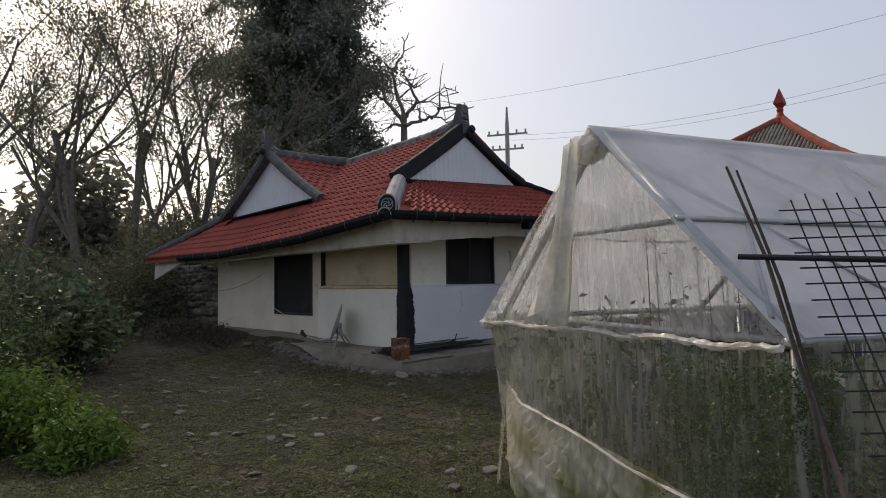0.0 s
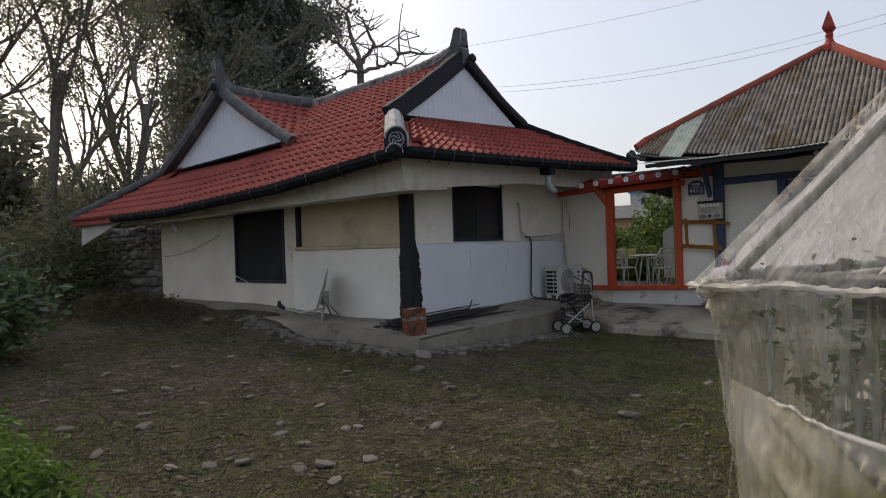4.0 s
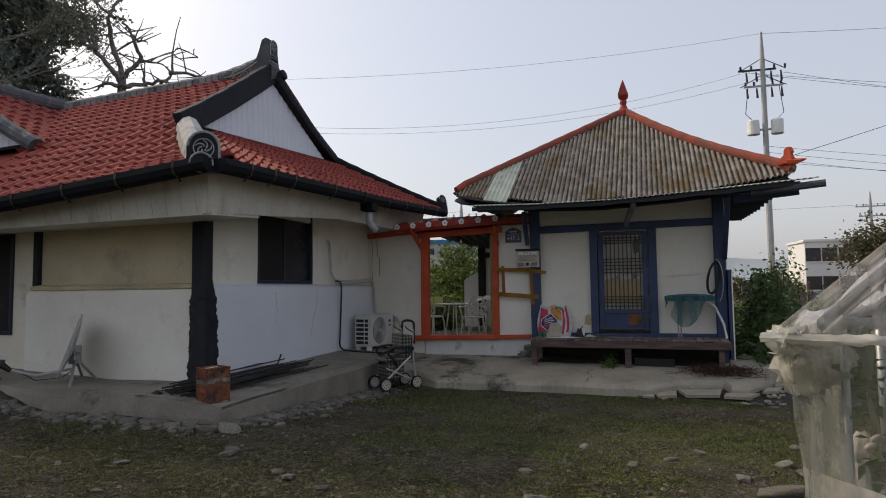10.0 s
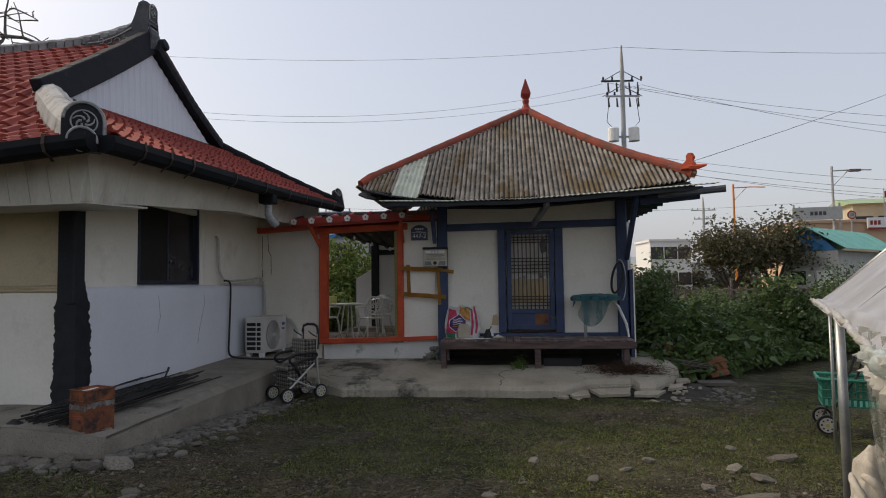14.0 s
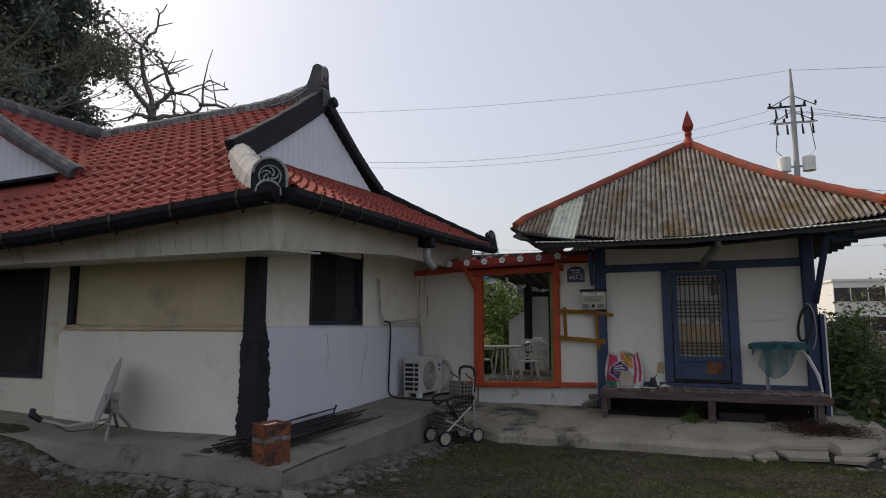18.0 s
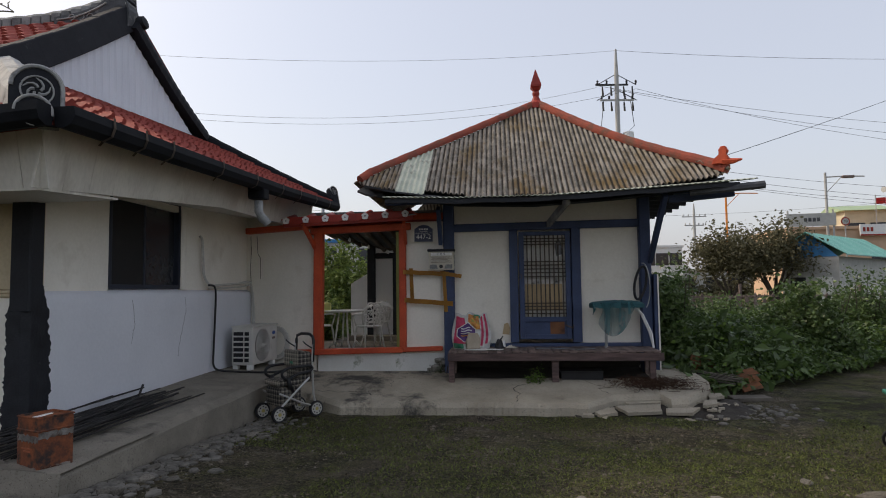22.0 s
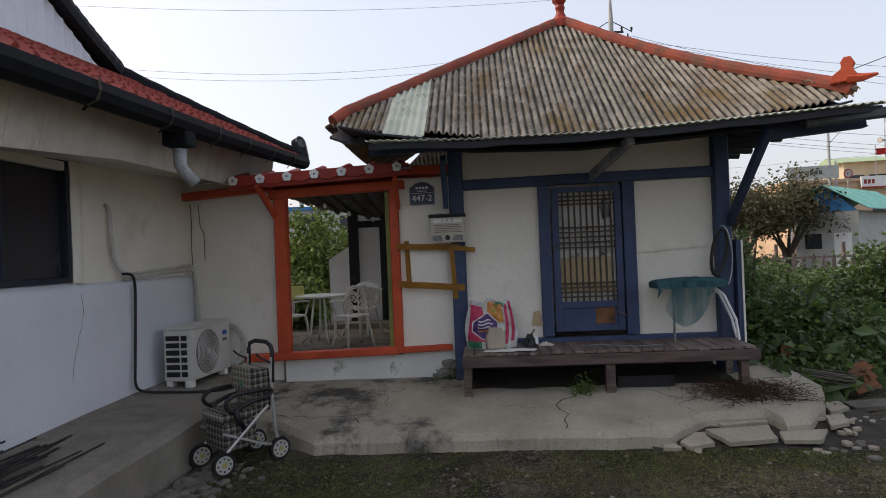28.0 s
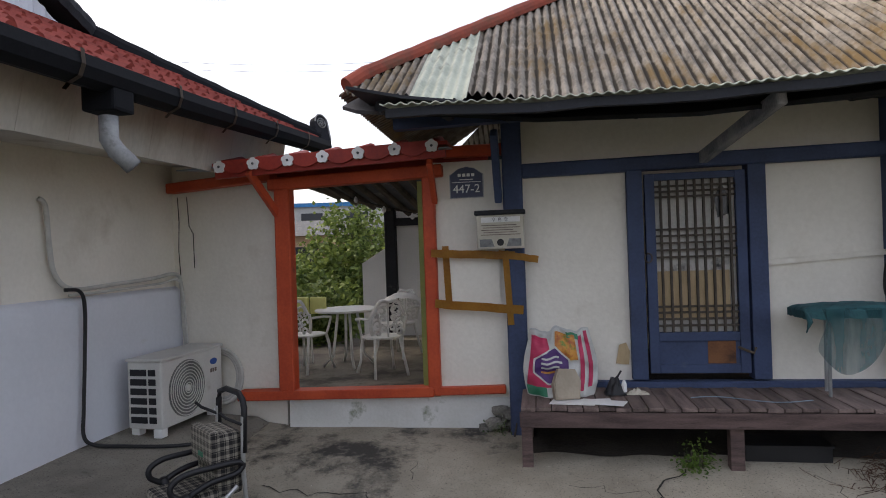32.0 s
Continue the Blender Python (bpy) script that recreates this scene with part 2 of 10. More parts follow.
WALL = shader("limewash_wall", (0.84, 0.80, 0.715), (0.74, 0.70, 0.615), 0.92, scale=1.1, fine=28, bump=0.4, dist=0.014, stain=(0.68, 0.63, 0.54), stain_at=0.64, stain_scale=1.6)
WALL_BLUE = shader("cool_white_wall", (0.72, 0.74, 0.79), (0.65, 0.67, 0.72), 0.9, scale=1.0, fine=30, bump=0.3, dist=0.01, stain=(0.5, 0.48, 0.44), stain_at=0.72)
WALL_OLD = shader("cream_limewash", (0.80, 0.74, 0.62), (0.70, 0.63, 0.51), 0.93, scale=1.3, fine=28, bump=0.4, dist=0.012, stain=(0.52, 0.40, 0.24), stain_at=0.66, stain_scale=1.1)
PLASTER = shader("old_plaster", (0.66, 0.56, 0.39), (0.52, 0.43, 0.29), 0.95, scale=1.4, fine=35, bump=0.4, dist=0.012, stain=(0.42, 0.36, 0.27), stain_at=0.6)
BLACK_WOOD = shader("black_painted_timber", (0.018, 0.02, 0.026), (0.008, 0.009, 0.012), 0.7, scale=4, fine=50, bump=0.5, dist=0.006, stain=(0.09, 0.085, 0.08), stain_at=0.72, stain_scale=5)
BLUE_WOOD = shader("dark_blue_painted_timber", (0.05, 0.074, 0.15), (0.028, 0.042, 0.088), 0.65, scale=3, fine=45, bump=0.4, dist=0.005, stain=(0.10, 0.12, 0.16), stain_at=0.72, stain_scale=4)
RED_WOOD = shader("orange_red_painted_timber", (0.56, 0.085, 0.028), (0.40, 0.05, 0.018), 0.6, scale=3, fine=40, bump=0.4, dist=0.005, stain=(0.22, 0.05, 0.03), stain_at=0.68, stain_scale=5)
DARK_RED = shader("dark_red_paint", (0.34, 0.035, 0.02), (0.22, 0.02, 0.014), 0.6, scale=3, fine=40, bump=0.3, stain=(0.1, 0.03, 0.025), stain_at=0.68, stain_scale=4)
TILE_RED = shader("red_roof_tile", (0.31, 0.076, 0.06), (0.2, 0.048, 0.04), 0.85, scale=2.5, fine=30, bump=0.3, dist=0.004, spec=0.2, stain=(0.26, 0.08, 0.06), stain_at=0.66, stain_scale=2)
RIDGE_GREY = shader("grey_ridge_tile", (0.095, 0.1, 0.108), (0.05, 0.053, 0.06), 0.75, scale=5, fine=60, bump=0.5, dist=0.006, stain=(0.24, 0.24, 0.23), stain_at=0.62, stain_scale=4)
RIDGE_PALE = shader("pale_grey_tile", (0.36, 0.365, 0.36), (0.23, 0.237, 0.235), 0.8, scale=4, fine=50, bump=0.4, stain=(0.12, 0.12, 0.12), stain_at=0.6, stain_scale=5)
GUTTER = shader("black_gutter", (0.012, 0.013, 0.016), (0.006, 0.007, 0.009), 0.7, scale=6, fine=60, bump=0.1, stain=(0.035, 0.035, 0.035), stain_at=0.7, spec=0.12)
RIDGE_DARK = shader("black_painted_ridge", (0.022, 0.024, 0.03), (0.012, 0.013, 0.017), 0.75, scale=5, fine=60, bump=0.4, dist=0.006, stain=(0.1, 0.1, 0.1), stain_at=0.7, stain_scale=4, spec=0.2)
RIDGE_MID = shader("weathered_ridge_tile", (0.25, 0.255, 0.255), (0.13, 0.133, 0.135), 0.85, scale=5, fine=60, bump=0.5, dist=0.006, stain=(0.09, 0.09, 0.09), stain_at=0.6, stain_scale=4, random_tone=0.2)
BRACKET = shader("rusty_strap", (0.16, 0.125, 0.095), (0.10, 0.08, 0.065), 0.6, metal=0.5, scale=9, fine=80, bump=0.2)
SOFFIT = shader("white_metal_soffit", (0.66, 0.63, 0.56), (0.50, 0.475, 0.42), 0.5, scale=1.5, fine=40, bump=0.12, stain=(0.42, 0.385, 0.32), stain_at=0.6, stain_scale=2.2, stretch=(1, 1, 0.35))
GABLE = shader("white_ribbed_gable", (0.66, 0.69, 0.76), (0.60, 0.63, 0.70), 0.5, scale=1.5, fine=40, bump=0.1, stain=(0.45, 0.47, 0.5), stain_at=0.72)
def corrugated(name, axis, pitch, crest, channel, lichen):
    """Old fibre-cement sheet: pale worn crests, channels painted darker for groove shade as well as brown silt and
    lichen.
    """
    m = shader(name, crest, tuple(c * 0.38 for c in crest), 0.95, scale=7, fine=42, bump=0.6, dist=0.006, stain=lichen, stain_at=0.56, stain_scale=2.2, stretch=(1, 0.5, 0.5))
    n, l = m.node_tree.nodes, m.node_tree.links
    p = n["Principled BSDF"]
    old = p.inputs["Base Color"].links[0].from_socket
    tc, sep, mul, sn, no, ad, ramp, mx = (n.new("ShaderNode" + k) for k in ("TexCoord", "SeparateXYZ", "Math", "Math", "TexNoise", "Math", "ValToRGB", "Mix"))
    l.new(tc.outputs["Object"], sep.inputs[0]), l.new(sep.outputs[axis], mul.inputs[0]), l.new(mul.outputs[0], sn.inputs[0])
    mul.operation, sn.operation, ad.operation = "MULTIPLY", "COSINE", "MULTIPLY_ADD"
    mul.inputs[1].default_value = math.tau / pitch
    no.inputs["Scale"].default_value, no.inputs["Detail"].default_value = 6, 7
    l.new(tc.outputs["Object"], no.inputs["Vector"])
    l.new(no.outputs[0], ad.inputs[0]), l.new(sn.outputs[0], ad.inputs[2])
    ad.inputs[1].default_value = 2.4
    # cosine mask: channel colour holds both the silt and the groove shading
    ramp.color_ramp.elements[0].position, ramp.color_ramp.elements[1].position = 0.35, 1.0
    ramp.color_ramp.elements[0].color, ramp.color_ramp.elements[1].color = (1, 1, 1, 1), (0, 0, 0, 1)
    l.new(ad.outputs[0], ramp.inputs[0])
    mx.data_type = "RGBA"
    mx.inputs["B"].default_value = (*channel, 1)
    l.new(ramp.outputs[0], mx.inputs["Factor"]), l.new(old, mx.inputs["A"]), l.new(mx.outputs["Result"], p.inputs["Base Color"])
    return m


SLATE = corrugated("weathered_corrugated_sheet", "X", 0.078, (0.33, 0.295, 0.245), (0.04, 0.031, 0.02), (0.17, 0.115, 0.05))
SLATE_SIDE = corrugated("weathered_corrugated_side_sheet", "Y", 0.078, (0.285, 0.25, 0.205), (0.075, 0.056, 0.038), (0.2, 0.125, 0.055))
SLATE_NEW = shader("pale_corrugated_sheet", (0.54, 0.57, 0.47), (0.34, 0.37, 0.3), 0.75, scale=4, fine=40, bump=0.3, stain=(0.18, 0.17, 0.14), stain_at=0.62, stain_scale=3)


def concrete(name, pale, dull, stain, stain_at, drift=0.0):
    """Old concrete: clouded tone, ragged dark stains, pits and pale worn flakes; stains thicken towards -x by drift."""
    m = bpy.data.materials.new(name)
    m.use_nodes = True
    n, l = m.node_tree.nodes, m.node_tree.links
    p = n["Principled BSDF"]
    p.inputs["Specular IOR Level"].default_value, p.inputs["Roughness"].default_value = 0.25, 0.93
    tc, sep = n.new("ShaderNodeTexCoord"), n.new("ShaderNodeSeparateXYZ")
    l.new(tc.outputs["Object"], sep.inputs[0])

    def layer(scale, detail, rough, low, high, a, b):
        """Colour a below low, b above high of a noise."""
        t, r = n.new("ShaderNodeTexNoise"), n.new("ShaderNodeMapRange")
        t.inputs["Scale"].default_value, t.inputs["Detail"].default_value, t.inputs["Roughness"].default_value = scale, detail, rough
        l.new(tc.outputs["Object"], t.inputs["Vector"])
        r.inputs["From Min"].default_value, r.inputs["From Max"].default_value = low, high
        l.new(t.outputs[0], r.inputs[0])
        mx = n.new("ShaderNodeMix")
        mx.data_type = "RGBA"
        l.new(r.outputs[0], mx.inputs["Factor"])
        for slot, v in (("A", a), ("B", b)):
            if isinstance(v, tuple):
                mx.inputs[slot].default_value = (*v, 1)
            else:
                l.new(v, mx.inputs[slot])
        return mx.outputs["Result"], t, r

    base, big, _ = layer(1.3, 9, 0.66, 0.36, 0.62, dull, pale)
    grain, fine_tex, _ = layer(70, 4, 0.7, 0.32, 0.44, tuple(c * 0.45 for c in dull), base)
    flake, _, _ = layer(22, 7, 0.78, 0.635, 0.67, grain, tuple(min(0.62, c * 1.45) for c in pale))
    dirty, st, rng_node = layer(1.9, 12, 0.72, stain_at - 0.03, stain_at + 0.09, flake, stain)
    if drift:
        mr, ad = n.new("ShaderNodeMapRange"), n.new("ShaderNodeMath")
        mr.inputs["From Min"].default_value, mr.inputs["From Max"].default_value = 0.4, -2.0
        mr.inputs["To Min"].default_value, mr.inputs["To Max"].default_value = -drift * 0.5, drift
        ad.operation = "ADD"
        l.new(sep.outputs["X"], mr.inputs[0])
        l.new(st.outputs[0], ad.inputs[0])
        l.new(mr.outputs[0], ad.inputs[1])
        l.new(ad.outputs[0], rng_node.inputs[0])
    l.new(dirty, p.inputs["Base Color"])
    ma, bp = n.new("ShaderNodeMath"), n.new("ShaderNodeBump")
    ma.operation = "MULTIPLY_ADD"
    ma.inputs[1].default_value = 0.35
    l.new(fine_tex.outputs[0], ma.inputs[0])
    l.new(big.outputs[0], ma.inputs[2])
    bp.inputs["Strength"].default_value, bp.inputs["Distance"].default_value = 0.75, 0.018
    l.new(ma.outputs[0], bp.inputs["Height"])
    l.new(bp.outputs[0], p.inputs["Normal"])
    return m


CONCRETE = concrete("worn_concrete", (0.30, 0.275, 0.23), (0.19, 0.172, 0.142), (0.075, 0.07, 0.06), 0.6)
APRON = concrete("pale_worn_concrete", (0.40, 0.36, 0.285), (0.28, 0.25, 0.195), (0.07, 0.066, 0.058), 0.6, 0.085)
STONE = shader("field_stone", (0.2, 0.183, 0.152), (0.08, 0.073, 0.058), 0.92, scale=6, fine=60, bump=0.6, dist=0.01, random_tone=0.35)
ROCK_WALL = shader("dark_rubble_stone", (0.26, 0.245, 0.215), (0.12, 0.115, 0.1), 0.95, scale=5, fine=50, bump=0.6, dist=0.012, random_tone=0.35)
MORTAR = shader("earth_mortar", (0.19, 0.165, 0.13), (0.12, 0.105, 0.085), 0.97, scale=5, fine=50, bump=0.5, dist=0.01)
DECK_WOOD = shader("weathered_deck_board", (0.22, 0.165, 0.145), (0.08, 0.056, 0.05), 0.8, scale=3, fine=40, bump=0.5, dist=0.003, random_tone=0.25, stretch=(6, 0.7, 6), stain=(0.2, 0.17, 0.14), stain_at=0.66, stain_scale=4)
STEEL = shader("galvanised_steel", (0.42, 0.43, 0.43), (0.3, 0.31, 0.31), 0.45, metal=0.7, scale=8, fine=70, bump=0.1, stain=(0.25, 0.18, 0.12), stain_at=0.7)
DARK_GLASS = shader("dark_window", (0.03, 0.035, 0.042), (0.02, 0.024, 0.03), 0.25, scale=1, fine=20, bump=0.0, spec=0.5)
BARK = shader("dark_bark", (0.075, 0.062, 0.05), (0.035, 0.03, 0.025), 0.95, scale=8, fine=60, bump=0.7, dist=0.02)


# ---- mesh helpers ----
def mesh_of(bm, name, material, smooth=False):
    me = bpy.data.meshes.new(name)
    bmesh.ops.recalc_face_normals(bm, faces=bm.faces)
    bm.to_mesh(me)
    bm.free()
    me.materials.append(material)
    if smooth:
        me.polygons.foreach_set("use_smooth", [True] * len(me.polygons))
    return me


def part(name, bm, material, parent=None, label="", smooth=False, kind=""):
    ob = new(name, mesh_of(bm, name, material, smooth))
    ob.parent = parent
    return tagged(ob, label=label, kind=kind)


def thing(name, label, category, m=None, group="", kind=""):
    ob = new(name)
    ob.empty_display_size = 0.2
    if m is not None:
        ob.matrix_basis = m
    return tagged(ob, label, category, group, kind)


def hexa(bm, pts):
    """A box from its eight corners: four below, four above, each ring in order."""
    v = [bm.verts.new(p) for p in pts]
    for f in ((3, 2, 1, 0), (4, 5, 6, 7), (0, 1, 5, 4), (1, 2, 6, 5), (2, 3, 7, 6), (3, 0, 4, 7)):
        bm.faces.new([v[i] for i in f])
    return v


def block(x0, y0, z0, x1, y1, z1, bevel=0.0, bm=None):
    own = bm or bmesh.new()
    v = hexa(own, [(x0, y0, z0), (x1, y0, z0), (x1, y1, z0), (x0, y1, z0), (x0, y0, z1), (x1, y0, z1), (x1, y1, z1), (x0, y1, z1)])
    if bevel:
        edges = list({e for q in v for e in q.link_edges})
        bmesh.ops.bevel(own, geom=edges, offset=bevel, segments=2, affect="EDGES", profile=0.6)
    return own


def bar(a, b, w, h, bm=None, up=(0, 0, 1), bevel=0.0):
    """A squared timber from a to b, w wide and h high."""
    own = bm or bmesh.new()
    a, b = Vector(a), Vector(b)
    d = (b - a).normalized()
    side = d.cross(Vector(up))
    if side.length < 1e-4:
        side = d.cross(Vector((0, 1, 0)))
    side.normalize()
    top = side.cross(d).normalized()
    s, t = side * w / 2, top * h / 2
    v = hexa(own, [a - s - t, a + s - t, b + s - t, b - s - t, a - s + t, a + s + t, b + s + t, b - s + t])
    if bevel:
        bmesh.ops.bevel(own, geom=list({e for q in v for e in q.link_edges}), offset=bevel, segments=1, affect="EDGES")
    return own


def tube(points, radii, sides=8, bm=None, cap=True):
    """A round bar along points; radii is one number or one for each point."""
    own = bm or bmesh.new()
    pts = [Vector(p) for p in points]
    if not isinstance(radii, (list, tuple)):
        radii = [radii] * len(pts)
    rings, ref = [], Vector((0.31, 0.17, 0.93))
    for i, p in enumerate(pts):
        d = (pts[min(i + 1, len(pts) - 1)] - pts[max(i - 1, 0)]).normalized()
        s = d.cross(ref)
        if s.length < 0.05:
            s = d.cross(Vector((1, 0, 0)))
        s.normalize()
        t = d.cross(s)
        rings.append([own.verts.new(p + (s * math.cos(k * math.tau / sides) + t * math.sin(k * math.tau / sides)) * radii[i]) for k in range(sides)])
    for a, b in zip(rings, rings[1:]):
        for k in range(sides):
            own.faces.new((a[k], a[(k + 1) % sides], b[(k + 1) % sides], b[k]))
    if cap:
        own.faces.new(rings[0][::-1])
        own.faces.new(rings[-1])
    return own


def eased(points, n=6):
    """More points along a smooth curve through the given ones."""
    p = [Vector(q) for q in points]
    out = []
    for i in range(len(p) - 1):
        a, b, c, d = p[max(i - 1, 0)], p[i], p[i + 1], p[min(i + 2, len(p) - 1)]
        for k in range(n):
            t = k / n
            out.append(0.5 * (2 * b + (c - a) * t + (2 * a - 5 * b + 4 * c - d) * t * t + (3 * b - a - 3 * c + d) * t ** 3))
    return out + [p[-1]]


def lathe(profile, m=Matrix(), sides=20, bm=None):
    """A turned shape from (radius, height) pairs, set by the matrix m."""
    own = bm or bmesh.new()
    rings = [[own.verts.new(m @ Vector((r * math.cos(k * math.tau / sides), r * math.sin(k * math.tau / sides), z))) for k in range(sides)] for r, z in profile]
    for a, b in zip(rings, rings[1:]):
        for k in range(sides):
            own.faces.new((a[k], a[(k + 1) % sides], b[(k + 1) % sides], b[k]))
    own.faces.new(rings[0][::-1])
    own.faces.new(rings[-1])
    return own


def slab(outline, thick, m=Matrix(), bm=None, bevel=0.0):
    """A flat plate: an outline in x and y, from z = 0 up to thick, set by m."""
    own = bm or bmesh.new()
    lo = [own.verts.new(m @ Vector((x, y, 0))) for x, y in outline]
    hi = [own.verts.new(m @ Vector((x, y, thick))) for x, y in outline]
    own.faces.new(lo[::-1])
    top = own.faces.new(hi)
    for i in range(len(lo)):
        j = (i + 1) % len(lo)
        own.faces.new((lo[i], lo[j], hi[j], hi[i]))
    if bevel:
        bmesh.ops.bevel(own, geom=list(top.edges), offset=bevel, segments=2, affect="EDGES")
    return own


def sheet(fn, nu, nv, thick=0.0, bm=None):
    """A surface fn(u, v) over the unit square, closed with a back where it is thick."""
    own = bm or bmesh.new()
    top = [[own.verts.new(fn(i / nu, j / nv)) for j in range(nv + 1)] for i in range(nu + 1)]
    for i in range(nu):
        for j in range(nv):
            own.faces.new((top[i][j], top[i + 1][j], top[i + 1][j + 1], top[i][j + 1]))
    if thick:
        own.normal_update()
        low = [[own.verts.new(v.co - Vector((0, 0, thick))) for v in row] for row in top]
        for i in range(nu):
            for j in range(nv):
                own.faces.new((low[i][j + 1], low[i + 1][j + 1], low[i + 1][j], low[i][j]))
        ring = [(i, 0) for i in range(nu)] + [(nu, j) for j in range(nv)] + [(i, nv) for i in range(nu, 0, -1)] + [(0, j) for j in range(nv, 0, -1)]
        for k, (i, j) in enumerate(ring):
            a, b = ring[(k + 1) % len(ring)]
            own.faces.new((top[i][j], low[i][j], low[a][b], top[a][b]))
    return own


def raw(name, verts, faces, material, parent=None, label="", smooth=False, kind=""):
    me = bpy.data.meshes.new(name)
    me.from_pydata(verts, [], faces)
    me.update()
    me.materials.append(material)
    if smooth:
        me.polygons.foreach_set("use_smooth", [True] * len(me.polygons))
    ob = new(name, me)
    ob.parent = parent
    return tagged(ob, label=label, kind=kind)


def wobble(x, y, s, k=0.0):
    return noise.noise(Vector((x * s, y * s, k)))


def lerp(a, b, t):
    return a + (b - a) * t


def pick(x, table):
    """A height between the pairs of a short table."""
    for (a, za), (b, zb) in zip(table, table[1:]):
        if x <= b:
            return lerp(za, zb, min(max((x - a) / (b - a), 0), 1))
    return table[-1][1]


# ---- ground ----
def ground_z(x, y):
    rise = 0.12 * math.exp(-((x + 7) ** 2 / 40 + (y + 5.5) ** 2 / 3)) + 0.25 * max(0, min(1, (-9 - x) / 5)) * max(0, min(1, (y + 9) / 3))
    rise += 0.34 * max(0, min(1, (-5.9 - x) / 1.4)) * math.exp(-((y + 5.35) / 0.7) ** 2)
    rise -= 0.1 * max(0, min(1, (y + 5.5) / 3)) * max(0, min(1, (x + 4.5) / 1.0))
    return rise + 0.035 * wobble(x, y, 0.7) + 0.012 * wobble(x, y, 3.1, 5)


def spread(lo, hi, n, far):
    mid = list(np.linspace(lo, hi, n))
    steps = [2, 5, 10, 20, 40, 80, 160, far]
    return [lo - s for s in reversed(steps)] + mid + [hi + s for s in steps]


gx, gy = spread(-16, 12, 150, 900), spread(-16, 6, 120, 900)
gv = [(x, y, ground_z(x, y)) for x in gx for y in gy]
nyy = len(gy)
gf = [(i * nyy + j, (i + 1) * nyy + j, (i + 1) * nyy + j + 1, i * nyy + j + 1) for i in range(len(gx) - 1) for j in range(nyy - 1)]
GROUND = earth("mossy_earth")
ground = tagged(raw("ground", gv, gf, GROUND, smooth=True), "bare earth yard with moss, gravel and short weeds", "ground", kind="structure")

# ---- tiled house: walls ----
house = thing("tiled_house", "white plastered rural house with red tiled roof and black timber", "house")
WX, WY, BX, BY, TOP = -4.5, -4.55, -13.1, 0.6, 2.72


def wall_piece(parent, material, x0, y0, z0, x1, y1, z1, bevel=0.0, label=""):
    return part("wall", block(x0, y0, z0, x1, y1, z1, bevel), material, parent, label)


for q in ((BX, 0.0, -9.66, TOP), (-9.66, 0.0, -7.86, 0.9), (-9.66, 2.41, -7.86, TOP), (-7.86, 0.0, -7.46, TOP)):
    wall_piece(house, WALL_OLD, q[0], WY, q[1], q[2], WY + 0.22, q[3], label="cream limewashed wall")
wall_piece(house, PLASTER, -7.46, WY + 0.03, 1.5, WX, WY + 0.2, TOP, label="yellowed plaster panel above a ledge")
for q in ((WY + 0.2, 1.5, -3.38, 2.8), (-3.38, 2.64, -1.84, 2.8), (-1.84, 1.5, BY, 2.86)):
    wall_piece(house, WALL, WX - 0.2, q[0], q[1], WX, q[2], q[3])


def lumpy_wall(along, a, b, out, inn, z1, material, label):
    """A thick lower wall with an uneven face and a sloping, rounded ledge on top."""
    prof = [(inn, 0.0), (out, 0.0), (out, 0.5), (out, 1.0), (out, z1 - 0.05), (out * 0.8 + inn * 0.2, z1), (inn, z1 + 0.05)]

    def fn(u, v):
        k = v * (len(prof) - 1)
        i = min(int(k), len(prof) - 2)
        d, z = (lerp(prof[i][q], prof[i + 1][q], k - i) for q in (0, 1))
        s = lerp(a, b, u)
        d += 0.02 * wobble(s, z, 1.1, 3) + 0.006 * wobble(s, z, 6, 9) if 0 < i < 5 else 0
        return Vector((s, d, z)) if along == "x" else Vector((d, s, z))
    return part("wall", sheet(fn, 50, 18), material, house, label, smooth=True)


lumpy_wall("x", -7.52, WX - 0.05, WY - 0.07, WY + 0.06, 1.52, WALL, "thick white lower wall with rounded ledge")
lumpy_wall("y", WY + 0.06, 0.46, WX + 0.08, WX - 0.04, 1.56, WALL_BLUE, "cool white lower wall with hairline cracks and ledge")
part("ledge", sheet(lambda u, v: Vector((lerp(-7.45, WX - 0.1, u), WY - 0.02 - 0.05 * math.sin(math.pi * v), 1.56 + 0.05 * v + 0.012 * wobble(u * 9, v, 1.0))), 40, 4, 0.03), PLASTER, house, "cracked plaster ledge", smooth=True)
wall_piece(house, WALL, BX, BY - 0.2, 0, WX - 0.2, BY, TOP)
wall_piece(house, WALL, BX, WY + 0.22, 0, BX + 0.2, BY - 0.2, TOP)
part("post", bar((WX, WY - 0.01, 1.4), (WX, WY - 0.01, TOP), 0.2, 0.18, bevel=0.015), BLACK_WOOD, house, "black corner post")


def tar(u, v):
    z = lerp(0.24, 1.64, v)
    w = 0.185 + 0.035 * (1 - v) + 0.04 * wobble(z * 5, 0, 1.0, 2 if u > 0.5 else 7) + 0.022 * wobble(z * 43, 0, 1.0, 5 if u > 0.5 else 11) + 0.03 * wobble(z * 17, 0, 1.0, 4 if u > 0.5 else 9) - 0.07 * max(0, v - 0.85) / 0.15
    d = -w + 2 * w * u
    if d < 0:
        return Vector((WX + 0.05 + d * 0.85, WY - 0.095 - 0.012 * wobble(z * 9, d * 9, 1), z))
    return Vector((WX + 0.095 + 0.012 * wobble(z * 9, d * 9, 1), WY + 0.0 + d * 1.2 - 0.06, z))


